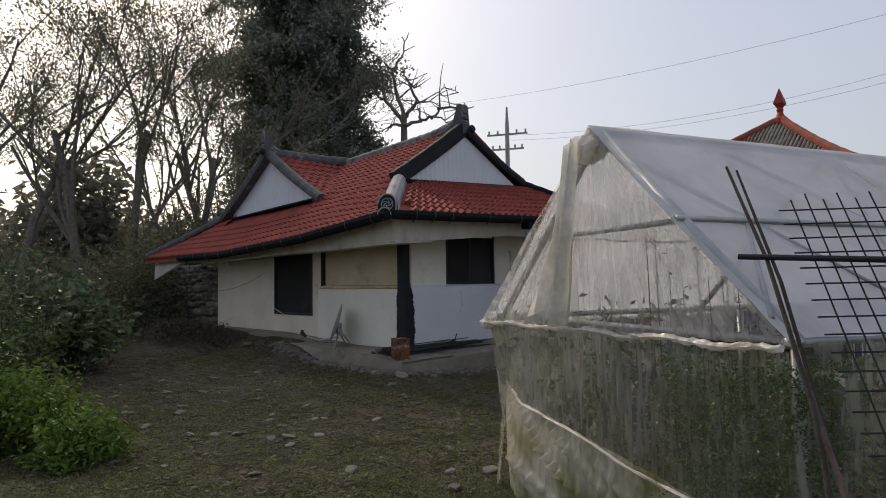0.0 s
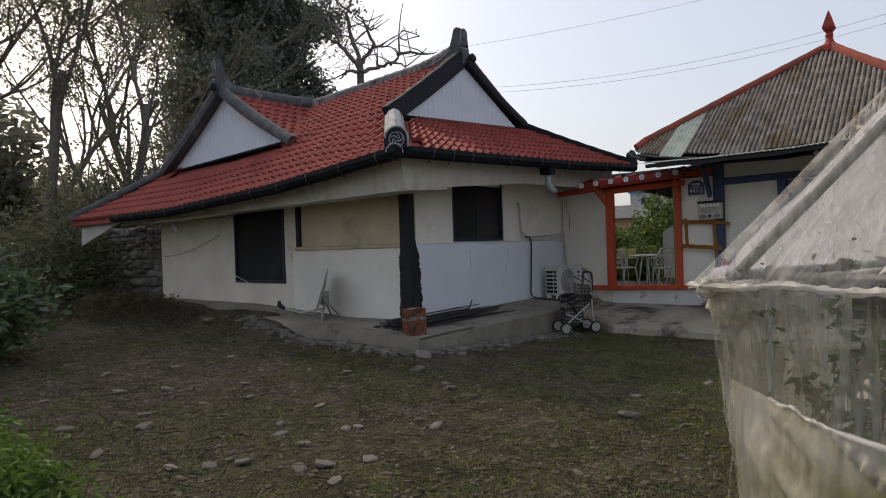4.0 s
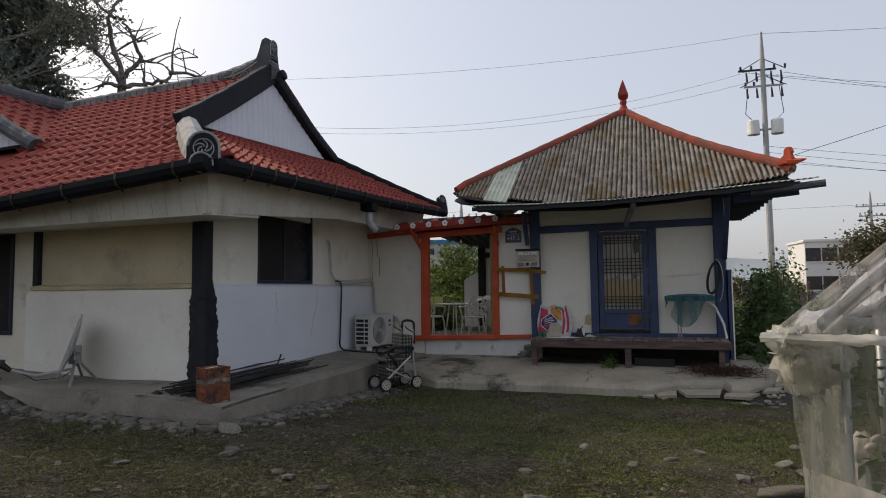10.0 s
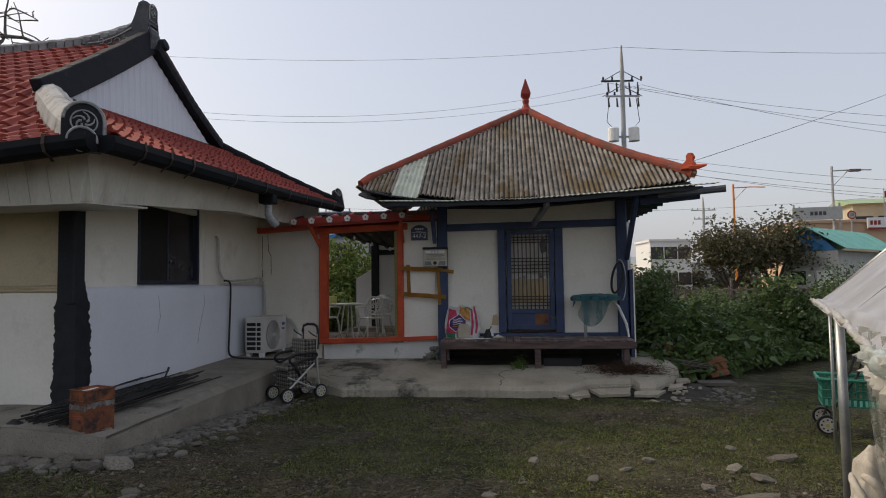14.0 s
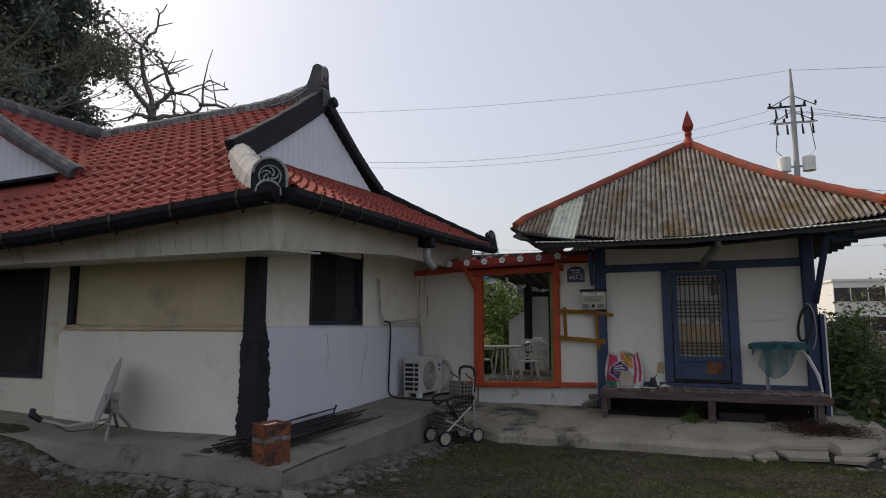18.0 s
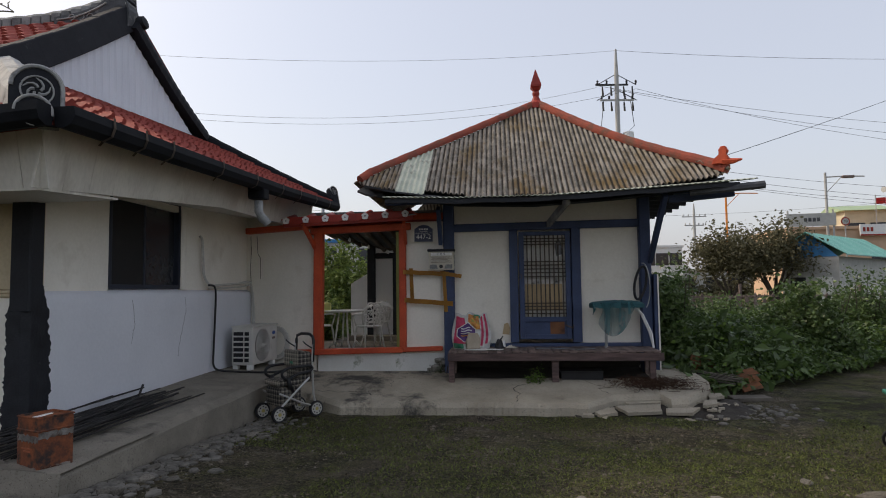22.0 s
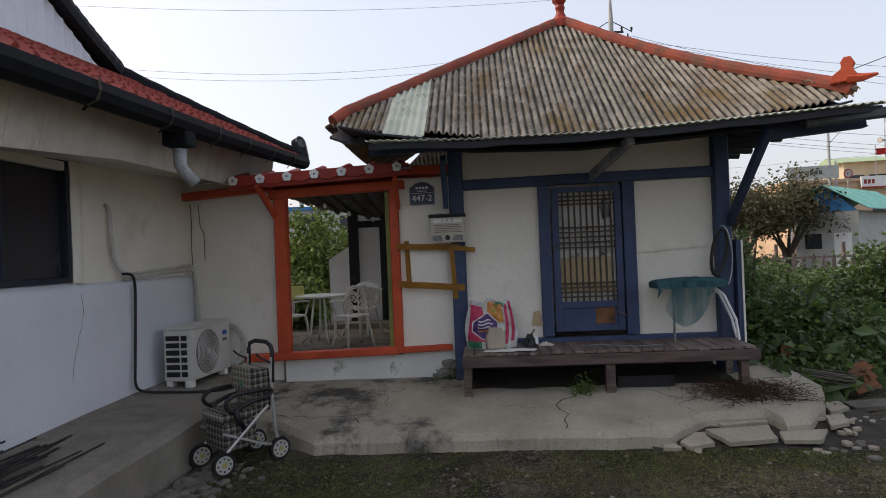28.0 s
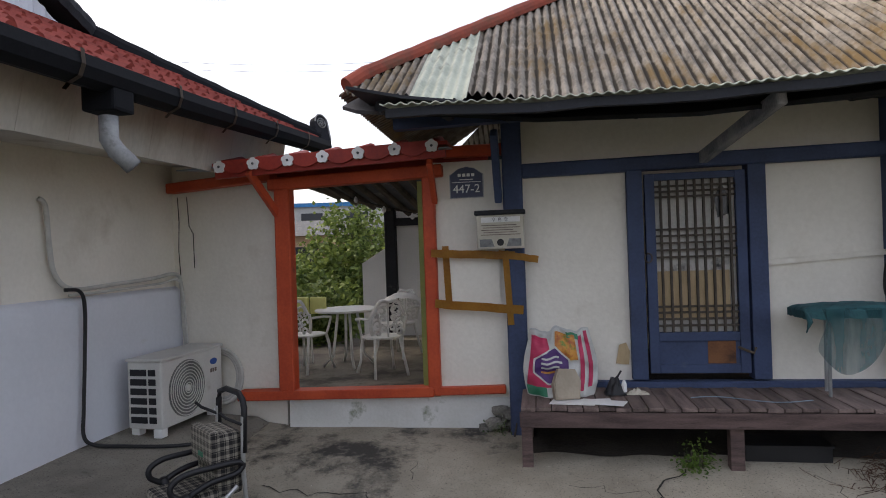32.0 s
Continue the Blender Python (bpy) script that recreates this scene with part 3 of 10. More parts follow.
part("post_base", sheet(tar, 12, 70), BLACK_WOOD, house, "tarred lower corner with a ragged edge")
part("post", bar((-7.4, WY + 0.0, 1.6), (-7.4, WY + 0.0, TOP), 0.1, 0.08, bevel=0.01), BLACK_WOOD, house, "thin black timber")
part("beam", bar((-7.9, WY + 0.02, 2.43), (WX, WY + 0.02, 2.47), 0.05, 0.05), SOFFIT, house)


def window(name, label, m, w, h, panes, deep=0.06):
    """A dark sliding window in a thin frame, in the plane y = 0 of m."""
    win = new(name)
    win.parent, win.matrix_basis = house, m
    tagged(win, label=label)
    fw = 0.05
    for a in (block(0, -deep, 0, fw, 0.05, h, 0.006), block(w - fw, -deep, 0, w, 0.05, h, 0.006), block(fw, -deep, 0, w - fw, 0.05, fw, 0.006), block(fw, -deep, h - fw, w - fw, 0.05, h, 0.006)):
        part("frame", a, DARK_FRAME, win)
    for i in range(panes):
        a, b = lerp(fw, w - fw, i / panes), lerp(fw, w - fw, (i + 1) / panes)
        part("pane", block(a + 0.003, 0.0 + 0.012 * i, fw, b - 0.003, 0.008 + 0.012 * i, h - fw), DARK_GLASS if i else SCREEN, win)
        if i:
            part("stile", block(a - 0.02, -0.012, fw, a + 0.02, 0.03, h - fw, 0.004), DARK_FRAME, win)
    return win


DARK_FRAME = shader("black_window_frame", (0.026, 0.034, 0.055), (0.016, 0.02, 0.034), 0.5, scale=4, fine=40, bump=0.15)
SCREEN = shader("black_window_screen", (0.02, 0.019, 0.018), (0.012, 0.012, 0.012), 0.8, scale=2, fine=90, bump=0.3, dist=0.001, stain=(0.035, 0.033, 0.03), stain_at=0.6)
window("window", "black-screened window", pose(-9.66, WY + 0.03, 0.9), 1.8, 1.51, 1)
window("window", "black sliding window with two panes", pose(WX - 0.05, -3.38, 1.61, rz=90), 1.54, 1.16, 2)
part("jamb", sheet(lambda u, v: Vector((WX + 0.015 + 0.02 * math.sin(math.pi * u) + 0.012 * wobble(u, v * 6, 1.0), -1.84 + 0.16 * u, lerp(1.6, 2.66, v))), 6, 16), WALL, house, "crumbling plaster jamb")

# ---- tiled house: roof ----
EAVE_Y, EAVE_X, RIDGE_Y, RIDGE_Z = -5.8, -3.35, -1.96, 5.16
EAVE = [(-15.6, 2.5), (-10, 2.46), (-6.3, 2.62), (-5, 2.73), (-3.9, 2.83), (-3.3, 2.88)]


def near_roof(x, s):
    """A point of the slope towards the yard; s runs from eave to ridge."""
    z0 = pick(x, EAVE)
    return Vector((x, lerp(EAVE_Y, RIDGE_Y, s), lerp(z0, RIDGE_Z + 0.035 * max(0, x + 10), s) + 0.2 * s * (1 - s) - 0.17 * min(1, max(0, (x + 6.2) / 1.5)) * math.sin(math.pi * min(1, s * 1.9)) + 0.11 * math.exp(-((s - 0.38) / 0.1) ** 2) * min(1, max(0, (-7.1 - x) / 0.8))))


def near_right(s):
    y = lerp(EAVE_Y, RIDGE_Y, s)
    return lerp(EAVE_X - 0.1, -5.3, (y - EAVE_Y) / (-4.0 - EAVE_Y)) if y < -4.0 else -5.3


def near_left(s):
    y = lerp(EAVE_Y, RIDGE_Y, s)
    return lerp(-15.5, -12.7, min((y - EAVE_Y) / 1.4, 1))


def skirt(u, v):
    """The slope under the end gable; u along the eave, v up to the gable."""
    lo = Vector((EAVE_X, lerp(EAVE_Y, 1.62, u), pick(u, [(0, 2.88), (0.25, 2.94), (0.6, 3.04), (1, 3.2)])))
    hi = Vector((-5.17, lerp(-3.85, 0.05, u), lerp(3.86, 4.08, u)))
    return lo.lerp(hi, v)


WING_X, WING_Z = -10.1, 5.1


def wing(u, v, side):
    return Vector((WING_X + side * 2.6 * u, lerp(-4.55, -1.7, v), WING_Z - 1.42 * u - 0.1 * math.sin(math.pi * u)))


def back_roof(u, v):
    return Vector((lerp(-15.5, -5.08, u), lerp(RIDGE_Y, 1.9, v), lerp(RIDGE_Z + 0.18 * u, 3.1, v)))


DROP = Vector((0, 0, 0.05))
roof = part("roof", sheet(lambda u, v: near_roof(lerp(near_left(v), near_right(v), u), v) - DROP, 40, 16, 0.08), TILE_RED, house, "red tiled roof slope")
part("roof", sheet(back_roof, 20, 8, 0.06), TILE_RED, house)
skirt_roof = part("roof", sheet(lambda u, v: skirt(u, v) - DROP, 24, 8, 0.07), TILE_RED, house, "red tiled skirt roof under the gable")
wing_roof = part("roof", sheet(lambda u, v: wing(u, v, 1) - DROP * 0.6, 10, 8, 0.05), TILE_RED, house)
part("roof", sheet(lambda u, v: wing(u, v, -1), 10, 8, 0.05), TILE_RED, house)


def tile(fn, u0, u1, v0, v1, rng):
    """Corners and faces of one pressed tile over fn: a pan and a roll, its lower end lifted over the next course."""
    verts, faces = [], []
    prof = (0.012, 0.0, 0.006, 0.048, 0.044, 0.012)
    lift = 0.036 + rng.uniform(-0.004, 0.004)
    eps = 1e-3
    n = (fn(u0 + eps, v0) - fn(u0, v0)).cross(fn(u0, v0 + eps) - fn(u0, v0)).normalized()
    if n.z < 0:
        n = -n
    for v, up in ((v0, -0.01), (v0, lift), (lerp(v0, v1, 0.35), lift * 0.8), (v1 + (v1 - v0) * 0.06, 0.0)):
        for i, h in enumerate(prof):
            verts.append(fn(lerp(u0, u1, i / 5), v) + n * (h + up if up > 0 or v != v0 else -0.02))
    for r in range(3):
        for i in range(5):
            a = r * 6 + i
            faces.append((a, a + 1, a + 7, a + 6))
    return verts, faces


def tiled(name, cells, fn, parent, keep):
    """Tiles over fn; the first `keep` cells as pieces, the rest joined."""
    rng = random.Random(5)
    jv, jf = [], []
    for k, (u0, u1, v0, v1) in enumerate(cells):
        tv, tf = tile(fn, u0, u1, v0, v1, rng)
        if k < keep:
            raw(name, tv, tf, TILE_RED, parent)
        else:
            o = len(jv)
            jv += tv
            jf += [tuple(o + i for i in f) for f in tf]
    if jv:
        raw("tile_field", jv, jf, TILE_RED, parent, kind="stuff")


COURSES, TW = 17, 0.205
near_cells, right_side = [], []
for j in range(COURSES):
    s0, s1 = j / COURSES, (j + 1) / COURSES
    xx = -15.4
    while xx < -3.3:
        a, b = xx, xx + TW
        if a > near_left(s0) - 0.02 and b < near_right(s0) + 0.02:
            p = near_roof(a, s1)
            if not (p.y > -4.5 and p.z < WING_Z - 0.55 * abs(a - WING_X) - 0.25):
                near_cells.append((a, b, s0, s1))
        xx += TW
near_cells.sort(key=lambda c: (c[0] < -6.2, c[2]))
tiled("tile", near_cells, near_roof, roof, 260)
skirt_cells = [(i / 36, (i + 1) / 36, j / 8, (j + 1) / 8) for j in range(8) for i in range(2 if j < 2 else 1, 36) if not (j == 7 and i < 2)]
tiled("tile", skirt_cells, skirt, skirt_roof, 288)
wing_cells = [(j / 9, (j + 1) / 9, i / 12, (i + 1) / 12) for j in range(9) for i in range(12)]


def wing_tile(u, v):
    return wing(1 - v, u, 1)


tiled("tile", [(c[2], c[3], c[0], c[1]) for c in wing_cells], wing_tile, wing_roof, 0)


def ribbed(a, b, c, ribs, depth=0.014):
    """A ribbed triangular panel a, b (base) and c (apex)."""
    bm = bmesh.new()
    a, b, c = Vector(a), Vector(b), Vector(c)
    n = (b - a).cross(c - a).normalized()
    prev = None
    f = (c - a).dot((b - a).normalized()) / (b - a).length
    apex_h = c - a - (b - a) * f
    for i in range(ribs * 4 + 1):
        u = i / (ribs * 4)
        h = u / f if u < f else (1 - u) / (1 - f)
        p = a + (b - a) * u + n * (depth if i % 4 == 1 else 0)
        ring = (bm.verts.new(p), bm.verts.new(p + apex_h * max(h, 0.0)))
        if prev:
            bm.faces.new((prev[0], ring[0], ring[1], prev[1]))
        prev = ring
    return bm


part("gable", ribbed((-5.15, -3.9, 3.83), (-5.15, -0.2, 4.06), (-5.15, -2.12, 5.12), 26), GABLE, house, "white ribbed metal gable")
part("gable", ribbed((-12.6, -4.42, 3.6), (-7.7, -4.42, 3.72), (-10.0, -4.42, 5.1), 34), GABLE, house, "white ribbed metal gable")


def roll(points, w, h, material, name, label="", lip=2, proud=0.07, parent=None):
    """A rounded ridge of tiles laid along points, w wide and h high, with a lip at each joint."""
    bm = bmesh.new()
    pts = [Vector(p) for p in points]
    rings = []
    up = Vector((0, 0, 1))
    for i, p in enumerate(pts):
        d = (pts[min(i + 1, len(pts) - 1)] - pts[max(i - 1, 0)]).normalized()
        s = d.cross(up).normalized()
        t = s.cross(d).normalized()
        k = 1.0 + (proud if i % lip == 1 else 0.0)
        rings.append([bm.verts.new(p + s * w / 2 * k * math.cos(a) + t * (h * k * math.sin(a) if 0 <= a <= math.pi else -h * 0.5)) for a in (-0.5, 0, 0.5, 1.05, 1.57, 2.1, 2.64, 3.14159, 3.64)])
    for a, b in zip(rings, rings[1:]):
        for k in range(9):
            bm.faces.new((a[k], a[(k + 1) % 9], b[(k + 1) % 9], b[k]))
    bm.faces.new(rings[0][::-1])
    bm.faces.new(rings[-1])
    return part(name, bm, material, parent or house, label)


def line(a, b, n, sag=0.0):
    a, b = Vector(a), Vector(b)
    return [a.lerp(b, i / n) - Vector((0, 0, sag * math.sin(math.pi * i / n))) for i in range(n + 1)]


def ridge_at(x):
    return Vector((x, RIDGE_Y, RIDGE_Z + 0.035 * max(0, x + 10) + 0.02))


main_ridge = [ridge_at(lerp(-11.0, -5.26, i / 40)) + Vector((0, 0, 0.22 * max(0, (i - 30) / 10) ** 2)) for i in range(41)]
roll(main_ridge, 0.2, 0.16, RIDGE_MID, "ridge", "pale grey ridge tiles")
for i in range(0, 40):
    a = main_ridge[i]
    part("ridge_tile", bar(a + Vector((0, -0.1, 0.03)), a + Vector((0.12, -0.1, 0.03)), 0.05, 0.11), RIDGE_MID, house)
roll(line((WING_X, -4.55, 5.16), (WING_X, -1.9, 5.22), 16, 0.03), 0.22, 0.16, RIDGE_GREY, "ridge", "dark grey wing ridge")
# verges and hips
roll(line((-5.15, -2.06, 5.21), (-5.17, 0.06, 4.17), 32, 0.06), 0.27, 0.15, RIDGE_DARK, "verge", "black verge capping")
roll(line((-5.2, 0.06, 4.17), (EAVE_X - 0.02, 1.7, 3.25), 14, 0.02), 0.17, 0.12, GUTTER, "hip", "black hip capping")


def verge_band(a, b, x0, x1, h, n, sag):
    """A broad square-edged capping down a gable, in overlapping lengths."""
    pts = line(a, b, n, sag)
    for i, (p, q) in enumerate(zip(pts, pts[1:])):
        d = (q - p).normalized()
        up = Vector((1, 0, 0)).cross(d)
        up = (up if up.z > 0 else -up) * (h + 0.006 * (i % 2))
        q = q + d * 0.02
        bm = bmesh.new()
        v = hexa(bm, [(x0, p.y, p.z), (x1, p.y, p.z), (x1, q.y, q.z), (x0, q.y, q.z), (x0, p.y + up.y, p.z + up.z), (x1 - 0.03, p.y + up.y, p.z + up.z), (x1 - 0.03, q.y + up.y, q.z + up.z), (x0, q.y + up.y, q.z + up.z)])
        bmesh.ops.bevel(bm, geom=list({e for k in v for e in k.link_edges}), offset=0.012, segments=1, affect="EDGES")
        part("verge", bm, RIDGE_DARK, house, "broad black verge capping")


verge_band((0, -1.98, 5.16), (0, -4.12, 3.71), -5.27, -5.09, 0.32, 8, 0.03)
hip_way = [Vector(p) for p in ((-5.3, -3.98, 3.78), (-5.12, -4.14, 3.72), (-4.84, -4.42, 3.57), (-4.53, -4.73, 3.39), (-4.22, -5.04, 3.21), (-3.93, -5.32, 3.06), (-3.68, -5.56, 2.94), (-3.55, -5.7, 2.89))]
roll([a.lerp(b, k / 6) for a, b in zip(hip_way, hip_way[1:]) for k in range(6)] + [hip_way[-1]], 0.34, 0.24, RIDGE_PALE, "hip", "pale cement corner hip tiles", lip=6, proud=0.045)
roll(line((WING_X, -4.5, 5.14), (-7.55, -4.5, 3.66), 20, 0.05), 0.26, 0.13, RIDGE_GREY, "verge", "dark grey verge tiles")
roll(line((WING_X, -4.5, 5.12), (-12.75, -4.5, 3.62), 20, 0.05), 0.34, 0.2, RIDGE_GREY, "verge", "dark grey verge tiles")
roll(line((-12.75, -4.5, 3.64), (-15.5, -5.75, 2.6), 16, 0.02), 0.2, 0.12, RIDGE_GREY, "hip", "dark grey hip tiles")
part("flashing", bar((-5.1, -3.95, 3.84), (-5.1, -0.1, 4.07), 0.07, 0.06), GUTTER, house)
part("flashing", bar((-12.6, -4.46, 3.59), (-7.6, -4.46, 3.72), 0.05, 0.04), GUTTER, house)


def end_tile(m, w, h, parent, label):
    """An upright arched end tile with a rim, and a whorled medallion on its face (towards -y of m)."""
    et = new("end_tile")
    et.parent, et.matrix_basis = parent, m
    tagged(et, label=label)
    out = [(-w / 2, 0), (w / 2, 0)] + [(w / 2 * math.cos(a), h - w / 2 + w / 2 * math.sin(a)) for a in np.linspace(0, math.pi, 13)]
    stand = pose(0, 0.05, 0, rx=90)
    part("body", slab(out, 0.1, stand), RIDGE_DARK, et)
    rim = bmesh.new()
    ring = [(x * 0.93, 0.02 + y * 0.95) for x, y in out]
    for a, b in zip(ring[1:], ring[2:]):
        tube([stand @ Vector((a[0], a[1], 0.105)), stand @ Vector((b[0], b[1], 0.105))], w * 0.045, 6, rim)
    part("rim", rim, RIDGE_PALE, et, "pale raised rim")
    med, cx, cz, r = bmesh.new(), 0, h - w * 0.52, w * 0.3
    circle = [stand @ Vector((cx + r * math.cos(a), cz + r * math.sin(a), 0.105)) for a in np.linspace(0, math.tau, 25)]
    tube(circle, w * 0.022, 5, med)
    for k in range(5):
        sp = [stand @ Vector((cx + r * (0.2 + 0.17 * j) * math.cos(k * 1.257 + j * 0.42), cz + r * (0.2 + 0.17 * j) * math.sin(k * 1.257 + j * 0.42), 0.105)) for j in range(5)]
        tube(sp, [w * 0.03, w * 0.034, w * 0.03, w * 0.022, w * 0.012], 5, med)
    part("medallion", med, RIDGE_PALE, et, "raised pale whorl")
    return et


end_tile(pose(-3.52, -5.73, 2.79, rz=40), 0.34, 0.41, house, "dark arched end tile with a pale whorl")
end_tile(pose(-3.44, -5.86, 2.79, rz=40), 0.24, 0.14, house, "small arched end tile below")
end_tile(pose(EAVE_X + 0.03, 1.72, 3.22, rx=-14, rz=60), 0.2, 0.34, house, "dark upright end tile at the far hip")


def ridge_end(m, tall):
    """A tall upright ridge-end ornament growing in a curve out of the ridge; its carved face is towards -y of m."""
    re = new("ridge_end")
    re.parent, re.matrix_basis = house, m
    tagged(re, label="tall dark ridge-end ornament with a pale carved face")
    top = tall + 0.3
    prof = [(0.95, -0.16), (0.95, 0.02), (0.62, 0.07), (0.36, 0.14), (0.22, 0.24), (0.16, 0.38), (0.13, top - 0.12), (0.1, top - 0.03), (0.03, top), (-0.04, top - 0.03), (-0.06, top - 0.1), (-0.05, 0.32), (-0.08, 0.2), (-0.12, 0.08), (-0.1, -0.16)]
    side = Matrix(((0, 0, 1, -0.12), (1, 0, 0, 0), (0, 1, 0, 0), (0, 0, 0, 1)))
    part("body", slab(prof, 0.24, side, bevel=0.02), RIDGE_GREY, re)
    for k in range(3):
        part("coil", tube([(-0.12, -0.06, 0.12 + 0.045 * k), (-0.06, -0.085, 0.125 + 0.045 * k), (0.06, -0.085, 0.125 + 0.045 * k), (0.12, -0.06, 0.12 + 0.045 * k)], 0.014, 6), RIDGE_PALE if k % 2 else RIDGE_DARK, re)
    part("knob", lathe([(0.02, -0.09), (0.085, -0.07), (0.095, 0.02), (0.085, 0.07), (0.02, 0.08)], pose(0.12, -0.14, -0.02, rx=75), 14), RIDGE_DARK, re, "black round tile end")
    rim = bmesh.new()
    face = [(0.1 * math.cos(a), top - 0.13 + 0.1 * math.sin(a)) for a in np.linspace(0, math.pi, 11)]
    face = [(0.1, 0.3)] + face + [(-0.1, 0.3), (0.1, 0.3)]
    for a, b in zip(face, face[1:]):
        tube([(a[0], -0.064, a[1]), (b[0], -0.064, b[1])], 0.011, 5, rim)
    for k in range(7):
        a = k * math.tau / 7
        tube([(0.016 * math.cos(a), -0.062, top - 0.15 + 0.02 * math.sin(a)), (0.05 * math.cos(a + 0.5), -0.064, top - 0.15 + 0.07 * math.sin(a + 0.5)), (0.07 * math.cos(a + 1.1), -0.064, top - 0.15 + 0.085 * math.sin(a + 1.1))], 0.009, 5, rim)
    part("carving", rim, RIDGE_PALE, re, "pale carved rim and whorl")
    scroll = bmesh.new()
    for s in (-0.128, 0.128):
        tube([(s, 0.2 + 0.7 * t, 0.2 * (1 - t) ** 2 - 0.02) for t in np.linspace(0, 1, 9)], 0.012, 5, scroll)
        for k in range(4):
            tube([(s, 0.3 + 0.13 * k + 0.045 * math.cos(a), 0.0 + 0.04 * math.sin(a)) for a in np.linspace(0, 5, 9)], 0.008, 5, scroll)
    part("scroll", scroll, RIDGE_PALE, re, "pale scroll carving along the ridge")
    return re


ridge_end(pose(-5.2, -2.06, 5.29, rz=90), 0.3)
ridge_end(pose(WING_X, -4.6, 5.2) @ Matrix.Diagonal((0.62, 0.9, 0.95, 1)), 0.36)

# ---- tiled house: eaves ----


def gutter_line(pts, out):
    """Lengths of black gutter with a rounded belly; out points away from the house."""
    prof = ((-0.075, 0.065), (0.08, 0.065), (0.09, 0.0), (0.065, -0.06), (0.0, -0.09), (-0.06, -0.08))
    out = Vector(out)
    for a, b in zip(pts, pts[1:]):
        bm = bmesh.new()
        ends = [[bm.verts.new(p + out * o + Vector((0, 0, z))) for o, z in prof] for p in (a, b)]
        for k in range(6):
            bm.faces.new((ends[0][k], ends[0][(k + 1) % 6], ends[1][(k + 1) % 6], ends[1][k]))
        bm.faces.new(ends[0][::-1])
        bm.faces.new(ends[1])
        part("gutter", bm, GUTTER, house, "black eaves gutter")


def strap(p, out, along):
    """A rusty strap bent round the gutter's belly."""
    out, along = Vector(out), Vector(along) * 0.016
    way = [p + out * o + Vector((0, 0, z)) for o, z in ((0.05, 0.1), (0.09, 0.085), (0.098, 0.0), (0.072, -0.066), (0.0, -0.1), (-0.03, -0.13))]
    bm = bmesh.new()
    rows = [(bm.verts.new(q - along), bm.verts.new(q + along)) for q in way]
    for (a, b), (c, d) in zip(rows, rows[1:]):
        bm.faces.new((a, b, d, c))
    bmesh.ops.solidify(bm, geom=bm.faces[:], thickness=0.004)
    part("bracket", bm, BRACKET, house)


near_gut = [near_roof(x, 0) + Vector((0, -0.09, -0.055)) for x in (-12.6, -10, -8, -6.3, -5, -3.9, -3.32)]
right_gut = [skirt(u, 0) + Vector((0.09, 0, -0.055)) for u in (0, 0.2, 0.4, 0.6, 0.8, 1)]
gutter_line(near_gut, (0, -1, 0))
gutter_line(right_gut, (1, 0, 0))
for k in range(12):
    strap(near_roof(lerp(-12.2, -3.7, k / 11), 0) + Vector((0, -0.09, -0.055)), (0, -1, 0), (1, 0, 0))
for u in (0.06, 0.12, 0.18, 0.32, 0.45, 0.575, 0.68, 0.79, 0.9):
    strap(skirt(u, 0) + Vector((0.09, 0, -0.055)), (1, 0, 0), (0, 1, 0))


def fascia(a, b, top_a, top_b, low_a, low_b, n, inward):
    """Upright white eaves boards side by side, with a joint between them, and the soffit behind."""
    a, b, inward = Vector(a), Vector(b), Vector(inward)
    for i in range(n):
        t0, t1 = i / n, (i + 1) / n - 0.0007
        bm = bmesh.new()
        p, q = a.lerp(b, t0), a.lerp(b, t1)
        z = [lerp(low_a, low_b, t0), lerp(low_a, low_b, t1), lerp(top_a, top_b, t0), lerp(top_a, top_b, t1)]
        o = inward * 0.02
        tilt = inward * -0.1
        hexa(bm, [(*p.xy, z[0]), (*q.xy, z[1]), (*(q + o).xy, z[1]), (*(p + o).xy, z[0]), (*(p + tilt).xy, z[2]), (*(q + tilt).xy, z[3]), (*(q + tilt + o).xy, z[3]), (*(p + tilt + o).xy, z[2])])
        part("eaves_board", bm, SOFFIT, house)


fascia((-12.6, -5.5, 0), (-3.58, -5.5, 0), 2.46, 2.82, 2.3, 2.36, 44, (0, 1, 0))
fascia((-3.66, -5.57, 0), (-3.66, -2.4, 0), 2.9, 3.03, 2.36, 2.62, 10, (-1, 0, 0))
fascia((-3.66, -2.4, 0), (-3.66, 1.2, 0), 3.03, 3.22, 2.62, 2.67, 9, (-1, 0, 0))
part("soffit", sheet(lambda u, v: Vector((lerp(-12.6, -3.66, u), lerp(-5.5, WY + 0.02, v), lerp(2.31, 2.37, u) + 0.06 * v)), 8, 2, 0.02), SOFFIT, house, "white metal soffit")
part("soffit", sheet(lambda u, v: Vector((lerp(-3.66, WX, v), lerp(-5.5, 1.2, u), lerp(2.375, 2.63, u) + 0.2 + 0.04 * v)), 8, 2, 0.02), SOFFIT, house, "white metal soffit")
PIPE_GREY = shader("dirty_grey_pipe", (0.36, 0.37, 0.37), (0.24, 0.245, 0.25), 0.6, scale=7, fine=60, bump=0.15, stain=(0.12, 0.12, 0.12), stain_at=0.6, stain_scale=6)
dp = new("downpipe")
dp.parent = house
part("hopper", block(-3.42, -2.18, 2.76, -3.2, -1.99, 2.93, 0.02), GUTTER, dp, "black gutter box")
